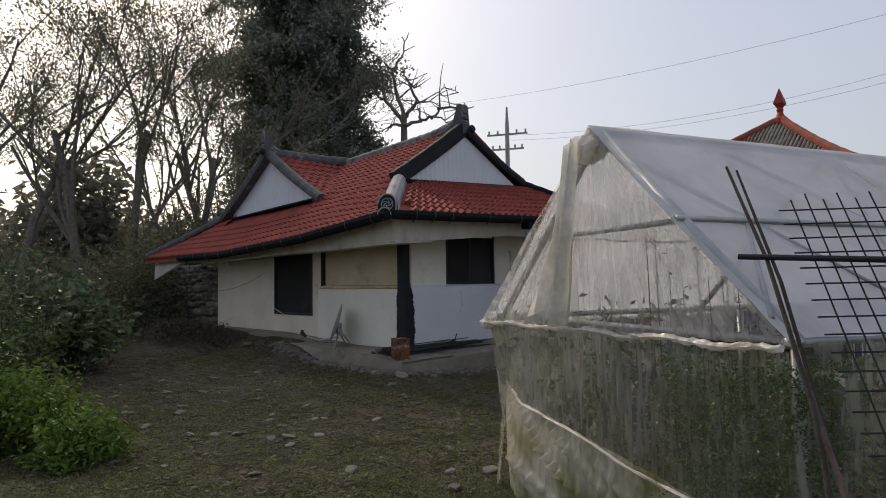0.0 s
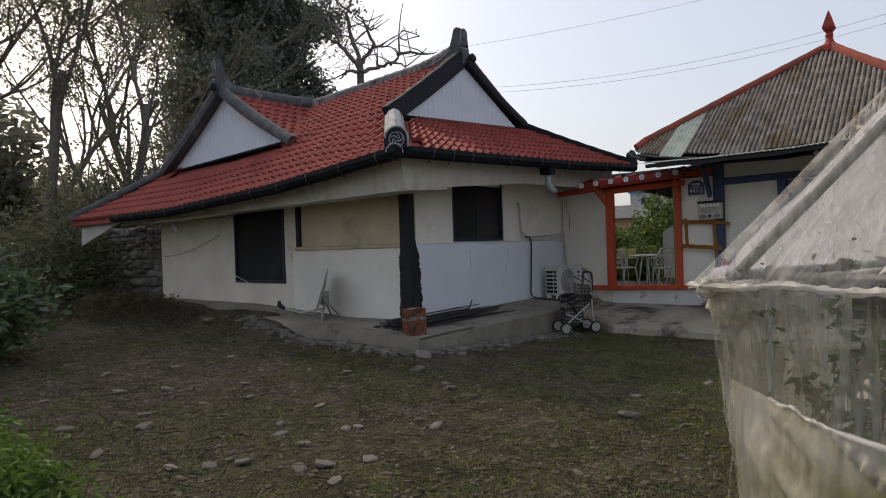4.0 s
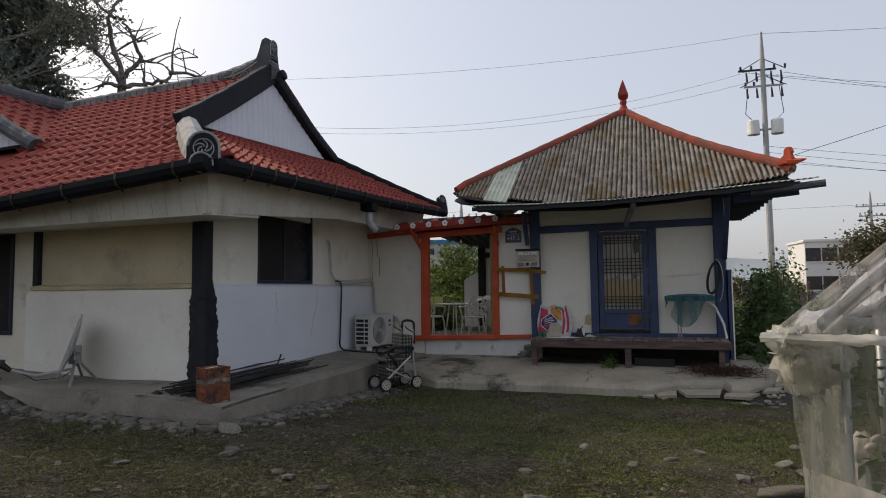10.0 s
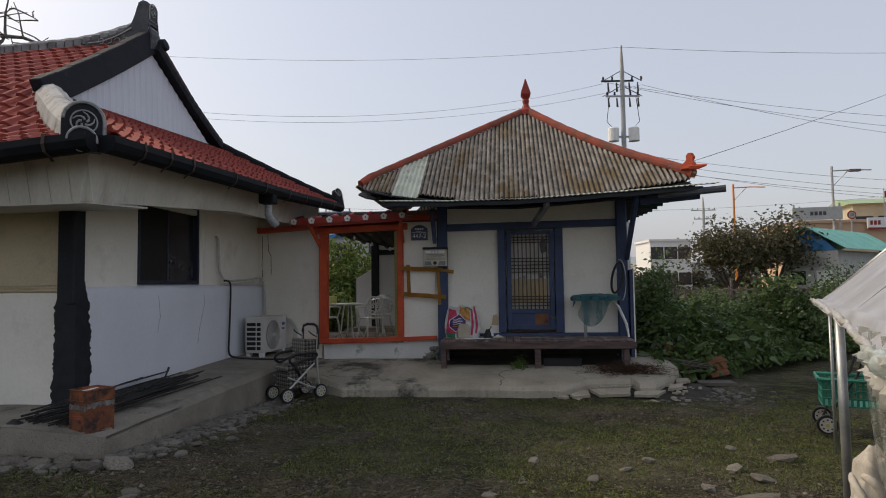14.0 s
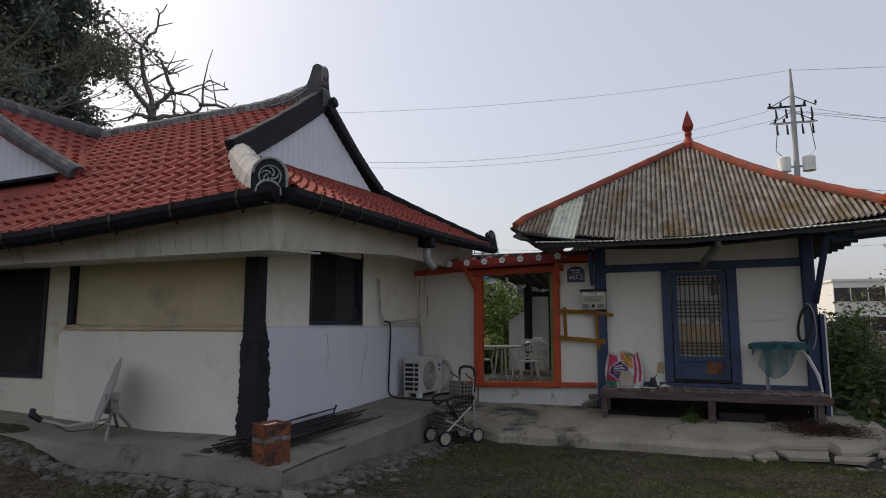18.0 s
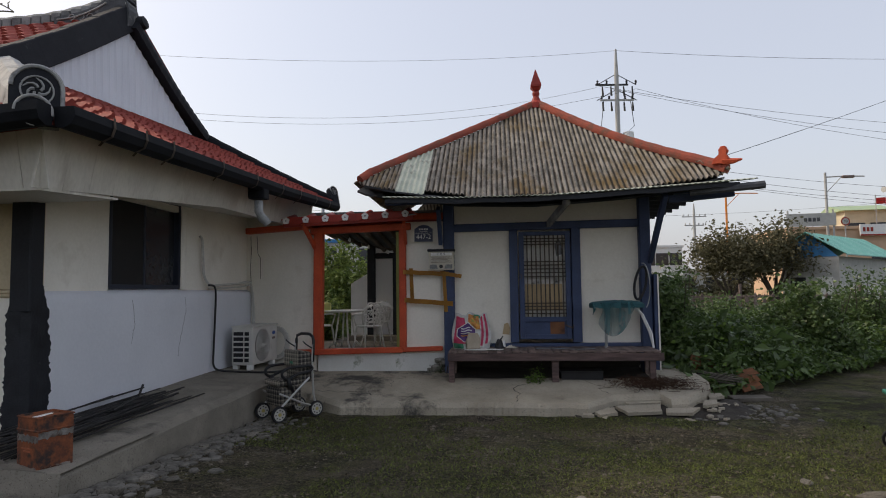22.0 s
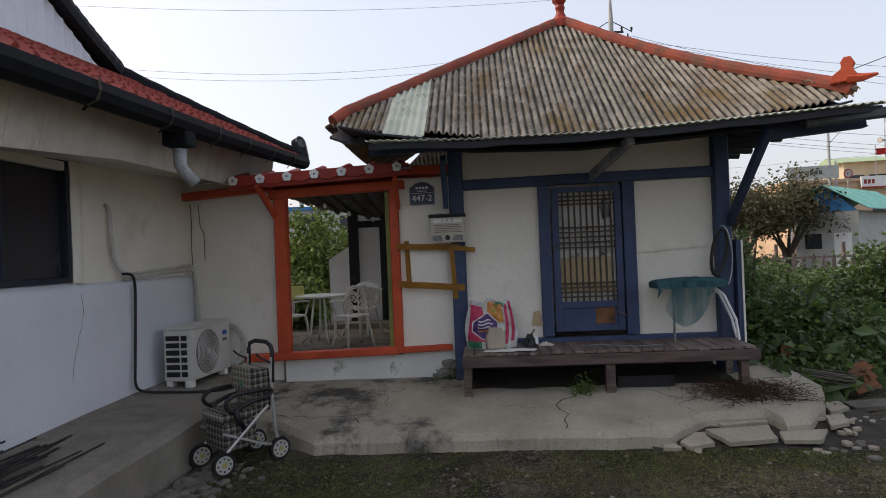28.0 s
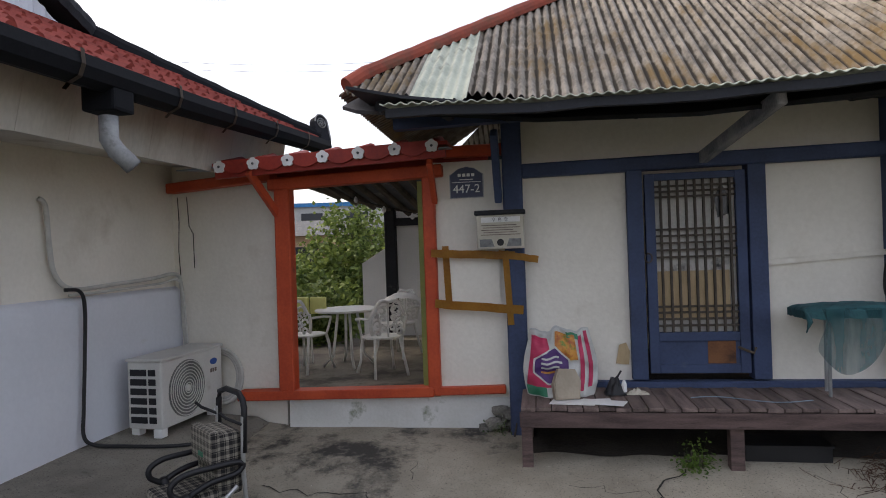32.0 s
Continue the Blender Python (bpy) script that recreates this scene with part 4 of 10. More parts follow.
part("pipe", tube([(-3.3, -2.1, 2.74), (-3.3, -2.1, 2.6), (-3.28, -2.07, 2.54), (-3.2, -2.02, 2.44)], 0.055, 12), PIPE_GREY, dp, "dirty grey downpipe elbow", smooth=True)
# raised end of the eaves over the rubble wall
part("end_board", slab([(0, 0), (2.6, 0.55), (2.6, 0.62), (0.1, 0.62)], 0.03, pose(-15.3, -5.6, 1.85, rx=90)), SOFFIT, house, "white board under the eaves end")


def rubble(x0, x1, z1, y, rng):
    """A wall of uneven stones in earth mortar."""
    rw = thing("rubble_wall", "rough grey rubble stone wall in earth mortar", "wall", kind="structure")
    part("core", block(x0, y + 0.06, -0.2, x1, y + 0.4, z1), MORTAR, rw)
    z = 0.0
    while z < z1 - 0.1:
        h = rng.uniform(0.13, 0.28)
        x = x0 + rng.uniform(0, 0.1)
        while x < x1 - 0.1:
            w = min(rng.uniform(0.16, 0.62), x1 - x)
            if w > 0.3 and rng.random() < 0.35:
                for k in (0.25, 0.75):
                    stone("stone", Vector((x + w / 2 + rng.uniform(-0.03, 0.03), y + rng.uniform(0.04, 0.1), z + h * k)), (w * 0.5, rng.uniform(0.08, 0.13), h * 0.27), rw, ROCK_WALL, rng, 0.2)
            else:
                stone("stone", Vector((x + w / 2, y + rng.uniform(0.03, 0.1), z + h / 2 + rng.uniform(-0.03, 0.03))), (w * 0.52, rng.uniform(0.09, 0.15), h * rng.uniform(0.42, 0.58)), rw, ROCK_WALL, rng, 0.22)
            x += w + 0.015
        z += h


STONE_MESHES = []


def stone_mesh(k):
    rng = random.Random(100 + k)
    bm = bmesh.new()
    bmesh.ops.create_icosphere(bm, subdivisions=2 if k < 3 else 1, radius=1)
    off = Vector((rng.uniform(0, 50), rng.uniform(0, 50), rng.uniform(0, 50)))
    for v in bm.verts:
        c = v.co.copy()
        v.co = Vector([math.copysign(abs(q) ** 0.75, q) for q in c]) * (1 + 0.35 * noise.noise(c * 1.3 + off) + 0.16 * noise.noise(c * 3.7 + off))
    me = bpy.data.meshes.new("stone")
    bm.to_mesh(me)
    bm.free()
    me.polygons.foreach_set("use_smooth", [k < 1] * len(me.polygons))
    return me


def stone(name, at, size, parent, material, rng, tip=0.3):
    key = (material.name, rng.randrange(7))
    for k, me in STONE_MESHES:
        if k == key:
            break
    else:
        me = stone_mesh(key[1])
        me.materials.append(material)
        STONE_MESHES.append((key, me))
    ob = new(name, me)
    ob.parent = parent
    ob.matrix_basis = Matrix.LocRotScale(at, Euler((rng.uniform(-tip, tip), rng.uniform(-tip, tip), rng.uniform(-tip, tip) if parent else rng.uniform(0, 6))), Vector(size))
    return ob


rubble(-17.2, BX - 0.02, 2.35, -4.3, random.Random(8))

# ---- house plinth and apron ----
def plinth_top(x, y):
    return 0.27 + 0.07 * max(0, min(1, (-3.4 - x) / 1.0)) + 0.05 * max(0, min(1, (y + 5.2) / 4)) + 0.12 * max(0, min(1, (-6 - x) / 3)) + 0.012 * wobble(x, y, 1.3)


def plinth_y(x):
    return -5.55 + 0.1 * wobble(x, 0, 0.9, 2) + (0.02 * wobble(x, 0, 5, 7)) + 0.35 * max(0, min(1, (-8 - x) / 3))


plinth = thing("plinth", "grey concrete house plinth, broken along its edge", "plinth", kind="structure")


def plinth_fn(u, v):
    x = lerp(-13.4, -3.4, u)
    yb = plinth_y(x)
    if v < 0.25:
        k = v / 0.25
        bulge = 0.16 * (1 - k) * max(0, min(1, (-3.7 - x) / 1.5))
        return Vector((x, yb - bulge + 0.03 * wobble(x, k, 4, 1) * (x < -3.8), lerp(-0.3, plinth_top(x, yb) - 0.015, k)))
    k = (v - 0.25) / 0.75
    y = lerp(yb + 0.02, WY + 0.3, k)
    return Vector((x, y, plinth_top(x, y)))


part("slab", sheet(plinth_fn, 120, 16), CONCRETE, plinth, "rough concrete slab along the near wall", smooth=False)


def plinth_side(u, v):
    y = lerp(-5.55, 0.12, u)
    xe = -3.4 + 0.012 * wobble(y, 0, 2.5) + 0.1 * max(0, u - 0.85)
    if v < 0.3:
        return Vector((xe, y, lerp(-0.4, plinth_top(xe, y) - 0.012, v / 0.3)))
    k = (v - 0.3) / 0.7
    x = lerp(xe - 0.012, WX - 0.1, k)
    return Vector((x, y, plinth_top(x, y) + (0.004 if k > 0.03 else 0)))


part("slab", sheet(plinth_side, 70, 14), CONCRETE, plinth, "smooth concrete kerb face along the yard")

apron = thing("pavement", "worn pale concrete apron with dark stains and broken edge", "pavement", kind="structure")


def apron_front(x):
    y = -1.62 + 0.06 * wobble(x, 0, 0.8, 4) + 0.03 * wobble(x, 0, 4, 6) + 0.022 * wobble(x, 3, 17, 6) + 0.3 * max(0, min(1, (-2.35 - x) / 0.4))
    broken = pick(x, [(0.7, -2.0), (0.95, -1.6), (1.1, -1.48), (1.34, -1.3), (1.95, -1.27), (2.02, -1.46), (2.25, -1.44), (2.55, -1.1), (2.75, -0.75)])
    return max(y, broken + 0.05 * wobble(x, 1, 6, 2))


def apron_z(x, y):
    return pick(y, [(-1.7, 0.04), (-1.3, 0.1), (-0.7, 0.2), (0.2, 0.27)]) + 0.01 * wobble(x, y, 1.5, 8)


def apron_fn(u, v):
    x = lerp(-3.42, 2.75, u)
    yf = apron_front(x)
    if v < 0.15:
        return Vector((x, yf - 0.05 * (1 - v / 0.15), lerp(-0.25, apron_z(x, yf), v / 0.15)))
    y = lerp(yf + 0.015, 0.3, (v - 0.15) / 0.85)
    return Vector((x, y, apron_z(x, y)))


part("slab", sheet(apron_fn, 220, 24), APRON, apron, "pale concrete slab")
DARK_SOIL = shader("dark_brown_soil", (0.045, 0.038, 0.03), (0.02, 0.017, 0.014), 0.97, scale=5, fine=40, bump=0.7, dist=0.02)
# dark brown sheet over the part of the apron that the deck covers
part("soil", sheet(lambda u, v: Vector((lerp(-0.92, 2.0, u), lerp(-0.5 + 0.1 * wobble(u * 7, 0, 1.0), 0.22, v), apron_z(lerp(-0.92, 2.0, u), lerp(-0.5, 0.22, v)) + 0.006 + 0.015 * v)), 40, 8), DARK_SOIL, apron, "dark brown soil sheet under the deck")
CRACK = shader("dark_crack", (0.03, 0.028, 0.024), (0.018, 0.017, 0.015), 1.0, scale=8, fine=60, bump=0.2)


def crack(points, w, zf, parent):
    """A thin dark crack lying in a surface."""
    bm, prev = bmesh.new(), None
    pts = [Vector((*p, 0)) for p in points]
    fine = []
    for a, b in zip(pts, pts[1:]):
        for k in range(5):
            q = a.lerp(b, k / 5)
            fine.append(q + Vector((wobble(q.x, q.y, 9, 1), wobble(q.x, q.y, 9, 2), 0)) * 0.09)
    for i, p in enumerate(fine):
        d = (fine[min(i + 1, len(fine) - 1)] - fine[max(i - 1, 0)]).normalized()
        s = Vector((-d.y, d.x, 0)) * w * (0.5 + abs(wobble(p.x, p.y, 7, 5)))
        ring = [bm.verts.new((p + k * s).to_tuple()[:2] + (zf(*(p + k * s).xy) + 0.009,)) for k in (-1, 1)]
        if prev:
            bm.faces.new((prev[0], ring[0], ring[1], prev[1]))
        prev = ring
    part("crack", bm, CRACK, parent)


crack([(0.25, -0.72), (-0.02, -1.0), (0.03, -1.25), (0.0, -1.6)], 0.009, apron_z, apron)
crack([(-2.9, -1.1), (-2.5, -1.2), (-2.1, -1.15), (-1.95, -1.4)], 0.006, apron_z, apron)
crack([(-2.3, -0.6), (-1.8, -0.7), (-1.75, -1.0)], 0.003, apron_z, apron)
crack([(1.3, -1.28), (1.15, -1.1), (1.2, -0.9), (1.05, -0.75)], 0.004, apron_z, apron)
crack([(1.6, -1.25), (1.75, -1.08), (2.05, -1.02), (2.3, -1.1), (2.5, -1.0)], 0.008, apron_z, apron)
crack([(2.05, -1.02), (2.15, -0.8), (2.1, -0.6)], 0.004, apron_z, apron)
crack([(-0.6, -0.95), (-0.35, -1.05), (0.0, -1.02)], 0.003, apron_z, apron)
# broken slabs lying on a bed of earth at the far end of the apron
rng = random.Random(21)


def bed_z(y):
    return pick(y, [(-2.0, -0.14), (-1.75, -0.1), (-1.25, 0.0), (-0.8, 0.02)])


part("earth_bed", sheet(lambda u, v: Vector((lerp(0.75, 3.1, u), lerp(-1.9 + 0.06 * wobble(u * 6, 2, 1.0), -0.8, v), bed_z(lerp(-1.9, -0.8, v)) + 0.012 * wobble(u * 20, v * 8, 1.0) - 0.06 * max(0, u - 0.8) * 5)), 60, 14), DARK_SOIL, apron, "dark earth under the broken slabs")


def chunk(outline, thick, tilt, lift=0.0):
    cx, cy = (sum(p[i] for p in outline) / len(outline) for i in (0, 1))
    ragged = []
    for p, n in zip(outline, outline[1:] + outline[:1]):
        for k in range(3):
            ragged.append((lerp(p[0], n[0], k / 3) - cx + (k > 0) * rng.uniform(-0.015, 0.015), lerp(p[1], n[1], k / 3) - cy + (k > 0) * rng.uniform(-0.012, 0.012)))
    part("broken_slab", slab(ragged, thick * 0.75, pose(cx, cy, bed_z(cy) + 0.004 + lift, tilt * 0.55, rng.uniform(-2, 2), 0)), APRON, apron)


chunk([(1.05, -1.78), (1.28, -1.72), (1.29, -1.46), (1.2, -1.45), (1.0, -1.66)], 0.05, 9)
chunk([(1.4, -1.75), (1.84, -1.69), (1.9, -1.38), (1.3, -1.43)], 0.055, 10, 0.01)
chunk([(1.89, -1.7), (2.2, -1.73), (2.37, -1.5), (1.94, -1.5)], 0.05, 8, 0.01)
chunk([(1.5, -1.38), (1.9, -1.34), (1.93, -1.29), (1.45, -1.31)], 0.05, 12)
chunk([(2.4, -1.5), (2.62, -1.4), (2.7, -1.15), (2.5, -1.2)], 0.05, 6)
chunk([(2.62, -1.1), (2.85, -1.0), (2.86, -0.78), (2.7, -0.8)], 0.05, 3)
chunk([(0.82, -1.76), (0.98, -1.76), (0.97, -1.66), (0.85, -1.67)], 0.04, 8)
for k in range(40):
    cx, cy = (rng.uniform(2.15, 3.0), rng.uniform(-1.85, -0.95)) if k > 11 else (rng.uniform(0.8, 2.2), rng.uniform(-1.88, -1.76))
    r = rng.uniform(0.02, 0.06)
    ang = [i * math.tau / 6 + rng.uniform(-0.4, 0.4) for i in range(6)]
    bm = slab([(r * 1.3 * math.cos(a), r * 0.8 * math.sin(a)) for a in ang], rng.uniform(0.012, 0.03), pose(cx, cy, bed_z(cy) + rng.uniform(-0.015, 0.01) - 0.05 * (cx > 2.7), rng.uniform(-8, 10), rng.uniform(-9, 9), rng.uniform(0, 90)))
    part("broken_slab", bm, APRON, apron)

# ---- cottage ----
cottage = thing("corrugated_roof_cottage", "small white cottage with dark blue timber frame and corrugated roof", "house")


def cob(x0, z0, x1, z1, y=0.02, label="", mat=None):
    """A plaster panel with a slightly bellied face, between timbers."""
    fn = lambda u, v: Vector((lerp(x0, x1, u), y - 0.012 * math.sin(math.pi * u) * math.sin(math.pi * v) + 0.005 * wobble(lerp(x0, x1, u), lerp(z0, z1, v), 3, 2), lerp(z0, z1, v)))
    bm = sheet(fn, 18, 18)
    block(x0, y + 0.03, z0, x1, y + 0.2, z1, bm=bm)
    return part("wall", bm, mat or WALL, cottage, label, smooth=False)


cob(-1.0, 0.68, 0.0, 2.5, label="white plaster infill panel")
cob(1.08, 0.68, 2.05, 2.51, label="white plaster infill panel")
cob(-1.0, 2.57, 2.05, 3.12, label="white plaster frieze under the eaves")
# much darker panel below deck height
cob(-1.0, 0.1, 2.05, 0.66, 0.24, "dark brown wall under the deck", shader("dark_brown_earth", (0.05, 0.043, 0.035), (0.025, 0.022, 0.018), 0.97, scale=4, fine=40, bump=0.6, dist=0.02))
for q in ((-1.06, 0.24, -0.86, 3.4), (2.0, 0.24, 2.2, 3.4), (-0.86, 3.2, 2.0, 3.4)):
    wall_piece(cottage, WALL, q[0], q[1], 0.1, q[2], q[3], 3.1)
part("post", bar((-0.98, 0.0, 0.15), (-0.98, 0.0, 3.05), 0.17, 0.2, bevel=0.015), BLUE_WOOD, cottage, "dark blue corner post")
part("post", bar((2.07, 0.0, 0.15), (2.07, 0.0, 3.1), 0.17, 0.22, bevel=0.015), BLUE_WOOD, cottage, "dark blue corner post")
part("lintel", bar((-0.9, -0.01, 2.53), (2.0, -0.01, 2.56), 0.12, 0.12, bevel=0.012), BLUE_WOOD, cottage)
part("sill_beam", bar((-0.9, -0.02, 0.665), (2.0, -0.02, 0.67), 0.1, 0.06, bevel=0.01), BLUE_WOOD, cottage)
part("batten", bar((1.09, -0.005, 1.67), (1.99, -0.005, 1.73), 0.02, 0.045), WALL, cottage, "white painted batten")
part("side_board", bar((2.19, -0.04, 0.3), (2.19, -0.04, 1.75), 0.05, 0.26), BLUE_WOOD, cottage, "dark blue board beside the post")
part("side_edge", bar((2.225, -0.17, 0.3), (2.225, -0.17, 1.75), 0.02, 0.02), WALL, cottage, "white edge strip")

# door
door = new("door")
door.parent, door.matrix_basis = cottage, pose(0, 0, 0.76)
tagged(door, label="dark blue lattice door backed with torn paper and cardboard")
for q in ((-0.02, 0.0, 0.11, 1.74), (0.95, 0.0, 1.09, 1.74)):
    part("jamb", block(q[0], -0.05, q[1] - 0.05, q[2], 0.1, q[3], 0.008), BLUE_WOOD, door)
for q in ((0.13, 0.0, 0.21, 1.69), (0.855, 0.0, 0.935, 1.69)):
    part("stile", block(q[0], -0.035, q[1], q[2], 0.02, q[3], 0.006), BLUE_WOOD, door)
for z0, z1 in ((0.0, 0.075), (0.27, 0.345), (1.63, 1.69)):
    part("rail", block(0.21, -0.033, z0, 0.855, 0.018, z1, 0.006), BLUE_WOOD, door)
part("panel", block(0.21, -0.012, 0.075, 0.855, 0.01, 0.27), BLUE_WOOD, door, "sunken blue panel")
CARD = shader("brown_cardboard", (0.55, 0.42, 0.25), (0.42, 0.31, 0.18), 0.9, scale=4, fine=50, bump=0.15, stretch=(8, 1, 1))
PAPER = shader("grey_torn_paper", (0.74, 0.73, 0.69), (0.56, 0.55, 0.52), 0.95, scale=3, fine=40, bump=0.2, stain=(0.05, 0.05, 0.05), stain_at=0.63, stain_scale=3)
RUSTY = shader("rusty_sheet", (0.22, 0.10, 0.045), (0.12, 0.05, 0.025), 0.85, scale=5, fine=60, bump=0.4, stain=(0.06, 0.03, 0.02), stain_at=0.62, stain_scale=4)
LATTICE = shader("dark_lattice_wood", (0.085, 0.068, 0.052), (0.04, 0.033, 0.027), 0.8, scale=6, fine=60, bump=0.4)
part("patch", block(0.6, -0.018, 0.08, 0.82, -0.013, 0.27), RUSTY, door, "rusty patch plate")
part("backing_paper", sheet(lambda u, v: Vector((lerp(0.21, 0.855, u), 0.03 + 0.012 * wobble(u * 6, v * 8, 1.0), lerp(0.345, 1.63, v))), 14, 24), PAPER, door, "grey torn paper behind the lattice")
part("cardboard", block(0.22, 0.012, 0.46, 0.8, 0.018, 0.86), CARD, door, "brown cardboard behind the lattice")
part("torn_gap", slab([(0.0, 0.0), (0.09, 0.03), (0.08, 0.2), (0.03, 0.3), (-0.02, 0.16)], 0.004, pose(0.72, 0.014, 1.3, rx=90)), DARK_GLASS, door, "black tear in the paper")
for i in range(9):
    x = lerp(0.26, 0.815, i / 8)
    part("lattice_bar", block(x - 0.009, -0.022, 0.345, x + 0.009, 0.006, 1.63), LATTICE, door)
for z in (0.40, 0.455, 0.51, 0.56, 0.98, 1.04, 1.1, 1.16, 1.215, 1.49, 1.535, 1.58):
    part("lattice_bar", block(0.21, -0.019, z - 0.008, 0.855, 0.009, z + 0.008), LATTICE, door)
part("latch", tube([(0.83, -0.045, 0.22), (0.95, -0.06, 0.17), (0.96, -0.07, 0.22)], 0.012, 6), BRACKET, door, "iron latch")
part("ring_handle", tube([(0.14 + 0.03 * math.cos(a), -0.05, 0.98 + 0.04 * math.sin(a)) for a in np.linspace(0, math.tau, 13)], 0.006, 6), BRACKET, door, "iron ring handle")

# roof
APEX = Vector((0.57, 1.64, 4.98))
LEFT, RIGHT, FRONT = -2.38, 3.02, -1.12
SLE = [(-2.38, 3.25), (-2.2, 3.16), (-1.7, 3.04), (-1.2, 2.965), (-0.8, 2.9), (0.3, 2.86), (1.5, 2.93), (2.4, 3.02), (3.02, 3.14)]
EAVE_LINE = [(-2.38, -0.4), (-2.2, -0.6), (-1.7, -0.92), (-1.2, -1.06), (0.0, FRONT), (2.4, FRONT), (3.02, -1.02)]
TIP_LEFT, TIP_RIGHT = Vector((-2.38, -0.38, 3.28)), Vector((3.02, -1.0, 3.18))


def hip_s(x):
    return max(0.0, 1 - ((x - APEX.x) / (RIGHT - APEX.x) if x > APEX.x else (APEX.x - x) / (APEX.x - LEFT)))


def front_roof(x, s, wave=0.02):
    """A point of the front slope; s runs from the eave (0) to the apex (1), and meets the hip at hip_s(x)."""
    top = hip_s(x)
    hip = (TIP_RIGHT if x > APEX.x else TIP_LEFT).lerp(APEX, top) - Vector((0, 0, 0.12 * math.sin(math.pi * top) * (x > APEX.x)))
    p = Vector((x, pick(x, EAVE_LINE), pick(x, SLE))).lerp(Vector((x, hip.y, hip.z)), s / max(top, 0.06))
    return p + Vector((0, 0, wave * math.cos(x / 0.078 * math.tau)))


cot_roof = part("roof", sheet(lambda u, v: front_roof(lerp(LEFT, RIGHT, u), hip_s(lerp(LEFT, RIGHT, u)) * v, 0) - Vector((0, 0, 0.13)), 30, 8, 0.03), BLACK_WOOD, cottage, "roof boarding")
cols = [-2.38, -2.05, -1.66, -1.26, -0.62, 0.02, 0.66, 1.3, 1.94, 2.5, 3.02]
for a, b in zip(cols, cols[1:]):
    patch = abs(a + 1.66) < 0.01
    for s0, s1, lift in ((0.0, 0.8, 0.0), (0.78, 1.0, 0.014)):
        if hip_s((a + b) / 2) < s0 and max(hip_s(a), hip_s(b)) < s0 + 0.01:
            continue
        bm = bmesh.new()
        n, prev = max(6, int((b - a) / 0.0098)), None
        drop = -0.03 if patch else rng.uniform(-0.02, 0.02)
        for i in range(n + 1):
            x = lerp(a - 0.03, b + 0.02, i / n)
            top = min(s1, hip_s(x))
            if top <= s0 + (drop if s0 == 0 else 0):
                continue
            ring = []
            for j in range(7):
                s = lerp(s0 + (drop if s0 == 0 else 0), top, j / 6)
                ring.append(bm.verts.new(front_roof(min(max(x, LEFT), RIGHT), s) + Vector((0, 0, lift + (0.012 if patch else 0)))))
            if prev:
                for j in range(6):
                    bm.faces.new((prev[j], ring[j], ring[j + 1], prev[j + 1]))
            prev = ring
        if bm.faces:
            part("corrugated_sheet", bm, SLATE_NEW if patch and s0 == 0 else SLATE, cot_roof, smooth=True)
        else:
            bm.free()


def side_roof(u, v, x_out):
    y = lerp(FRONT if x_out > 0 else -0.12, 4.4, u)
    s = v * (1 - abs(2 * u - 1))
    p = Vector((lerp(x_out, APEX.x, s), y, lerp((3.12 if x_out > 0 else 3.24) + 0.06 * abs(2 * u - 1), APEX.z, s) - 0.1 * math.sin(math.pi * s)))
    p.z += 0.016 * math.cos(y / 0.078 * math.tau)
    return p


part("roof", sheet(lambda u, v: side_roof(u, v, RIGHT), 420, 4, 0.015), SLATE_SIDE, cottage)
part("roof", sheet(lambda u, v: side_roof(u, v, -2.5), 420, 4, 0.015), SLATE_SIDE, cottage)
part("roof", sheet(lambda u, v: Vector((lerp(LEFT, RIGHT, u), lerp(4.4, APEX.y, v * (1 - abs(2 * u - 1))), lerp(3.1, APEX.z, v * (1 - abs(2 * u - 1))))), 20, 6, 0.015), SLATE, cottage)
HIP_RED = shader("peeling_red_ridge", (0.33, 0.075, 0.045), (0.20, 0.055, 0.038), 0.85, scale=4, fine=40, bump=0.5, dist=0.008, stain=(0.16, 0.075, 0.05), stain_at=0.55, stain_scale=3)
right_hip = [front_roof(lerp(APEX.x + 0.05, RIGHT - 0.02, i / 22), hip_s(lerp(APEX.x + 0.05, RIGHT - 0.02, i / 22)), 0) + Vector((0, 0, 0.03)) for i in range(23)]
left_hip = [front_roof(lerp(APEX.x - 0.05, LEFT + 0.05, i / 22), hip_s(lerp(APEX.x - 0.05, LEFT + 0.05, i / 22)), 0) + Vector((0, 0, 0.03)) for i in range(23)]
roll(right_hip, 0.14, 0.085, HIP_RED, "hip", "peeling orange-red hip ridge", parent=cottage)
roll(left_hip, 0.13, 0.075, HIP_RED, "hip", "weathered red-brown hip ridge", parent=cottage)
fin = new("finial")
fin.parent, fin.matrix_basis = cottage, pose(APEX.x, APEX.y, APEX.z + 0.02)
tagged(fin, label="dark red spear-shaped roof finial")
part("base", lathe([(0.16, -0.1), (0.15, 0.0), (0.09, 0.06), (0.055, 0.14), (0.07, 0.2), (0.06, 0.24)], sides=12), DARK_RED, fin)
part("spear", lathe([(0.06, 0.24), (0.135, 0.32), (0.14, 0.35), (0.07, 0.52), (0.01, 0.66)], pose(0, 0, 0, rz=45), 4), DARK_RED, fin)
orn = new("hip_ornament")
orn.parent, orn.matrix_basis = cottage, pose(RIGHT - 0.1, FRONT + 0.1, 3.26, rz=-40) @ Matrix.Scale(0.8, 4)
tagged(orn, label="orange-red hip end ornament")
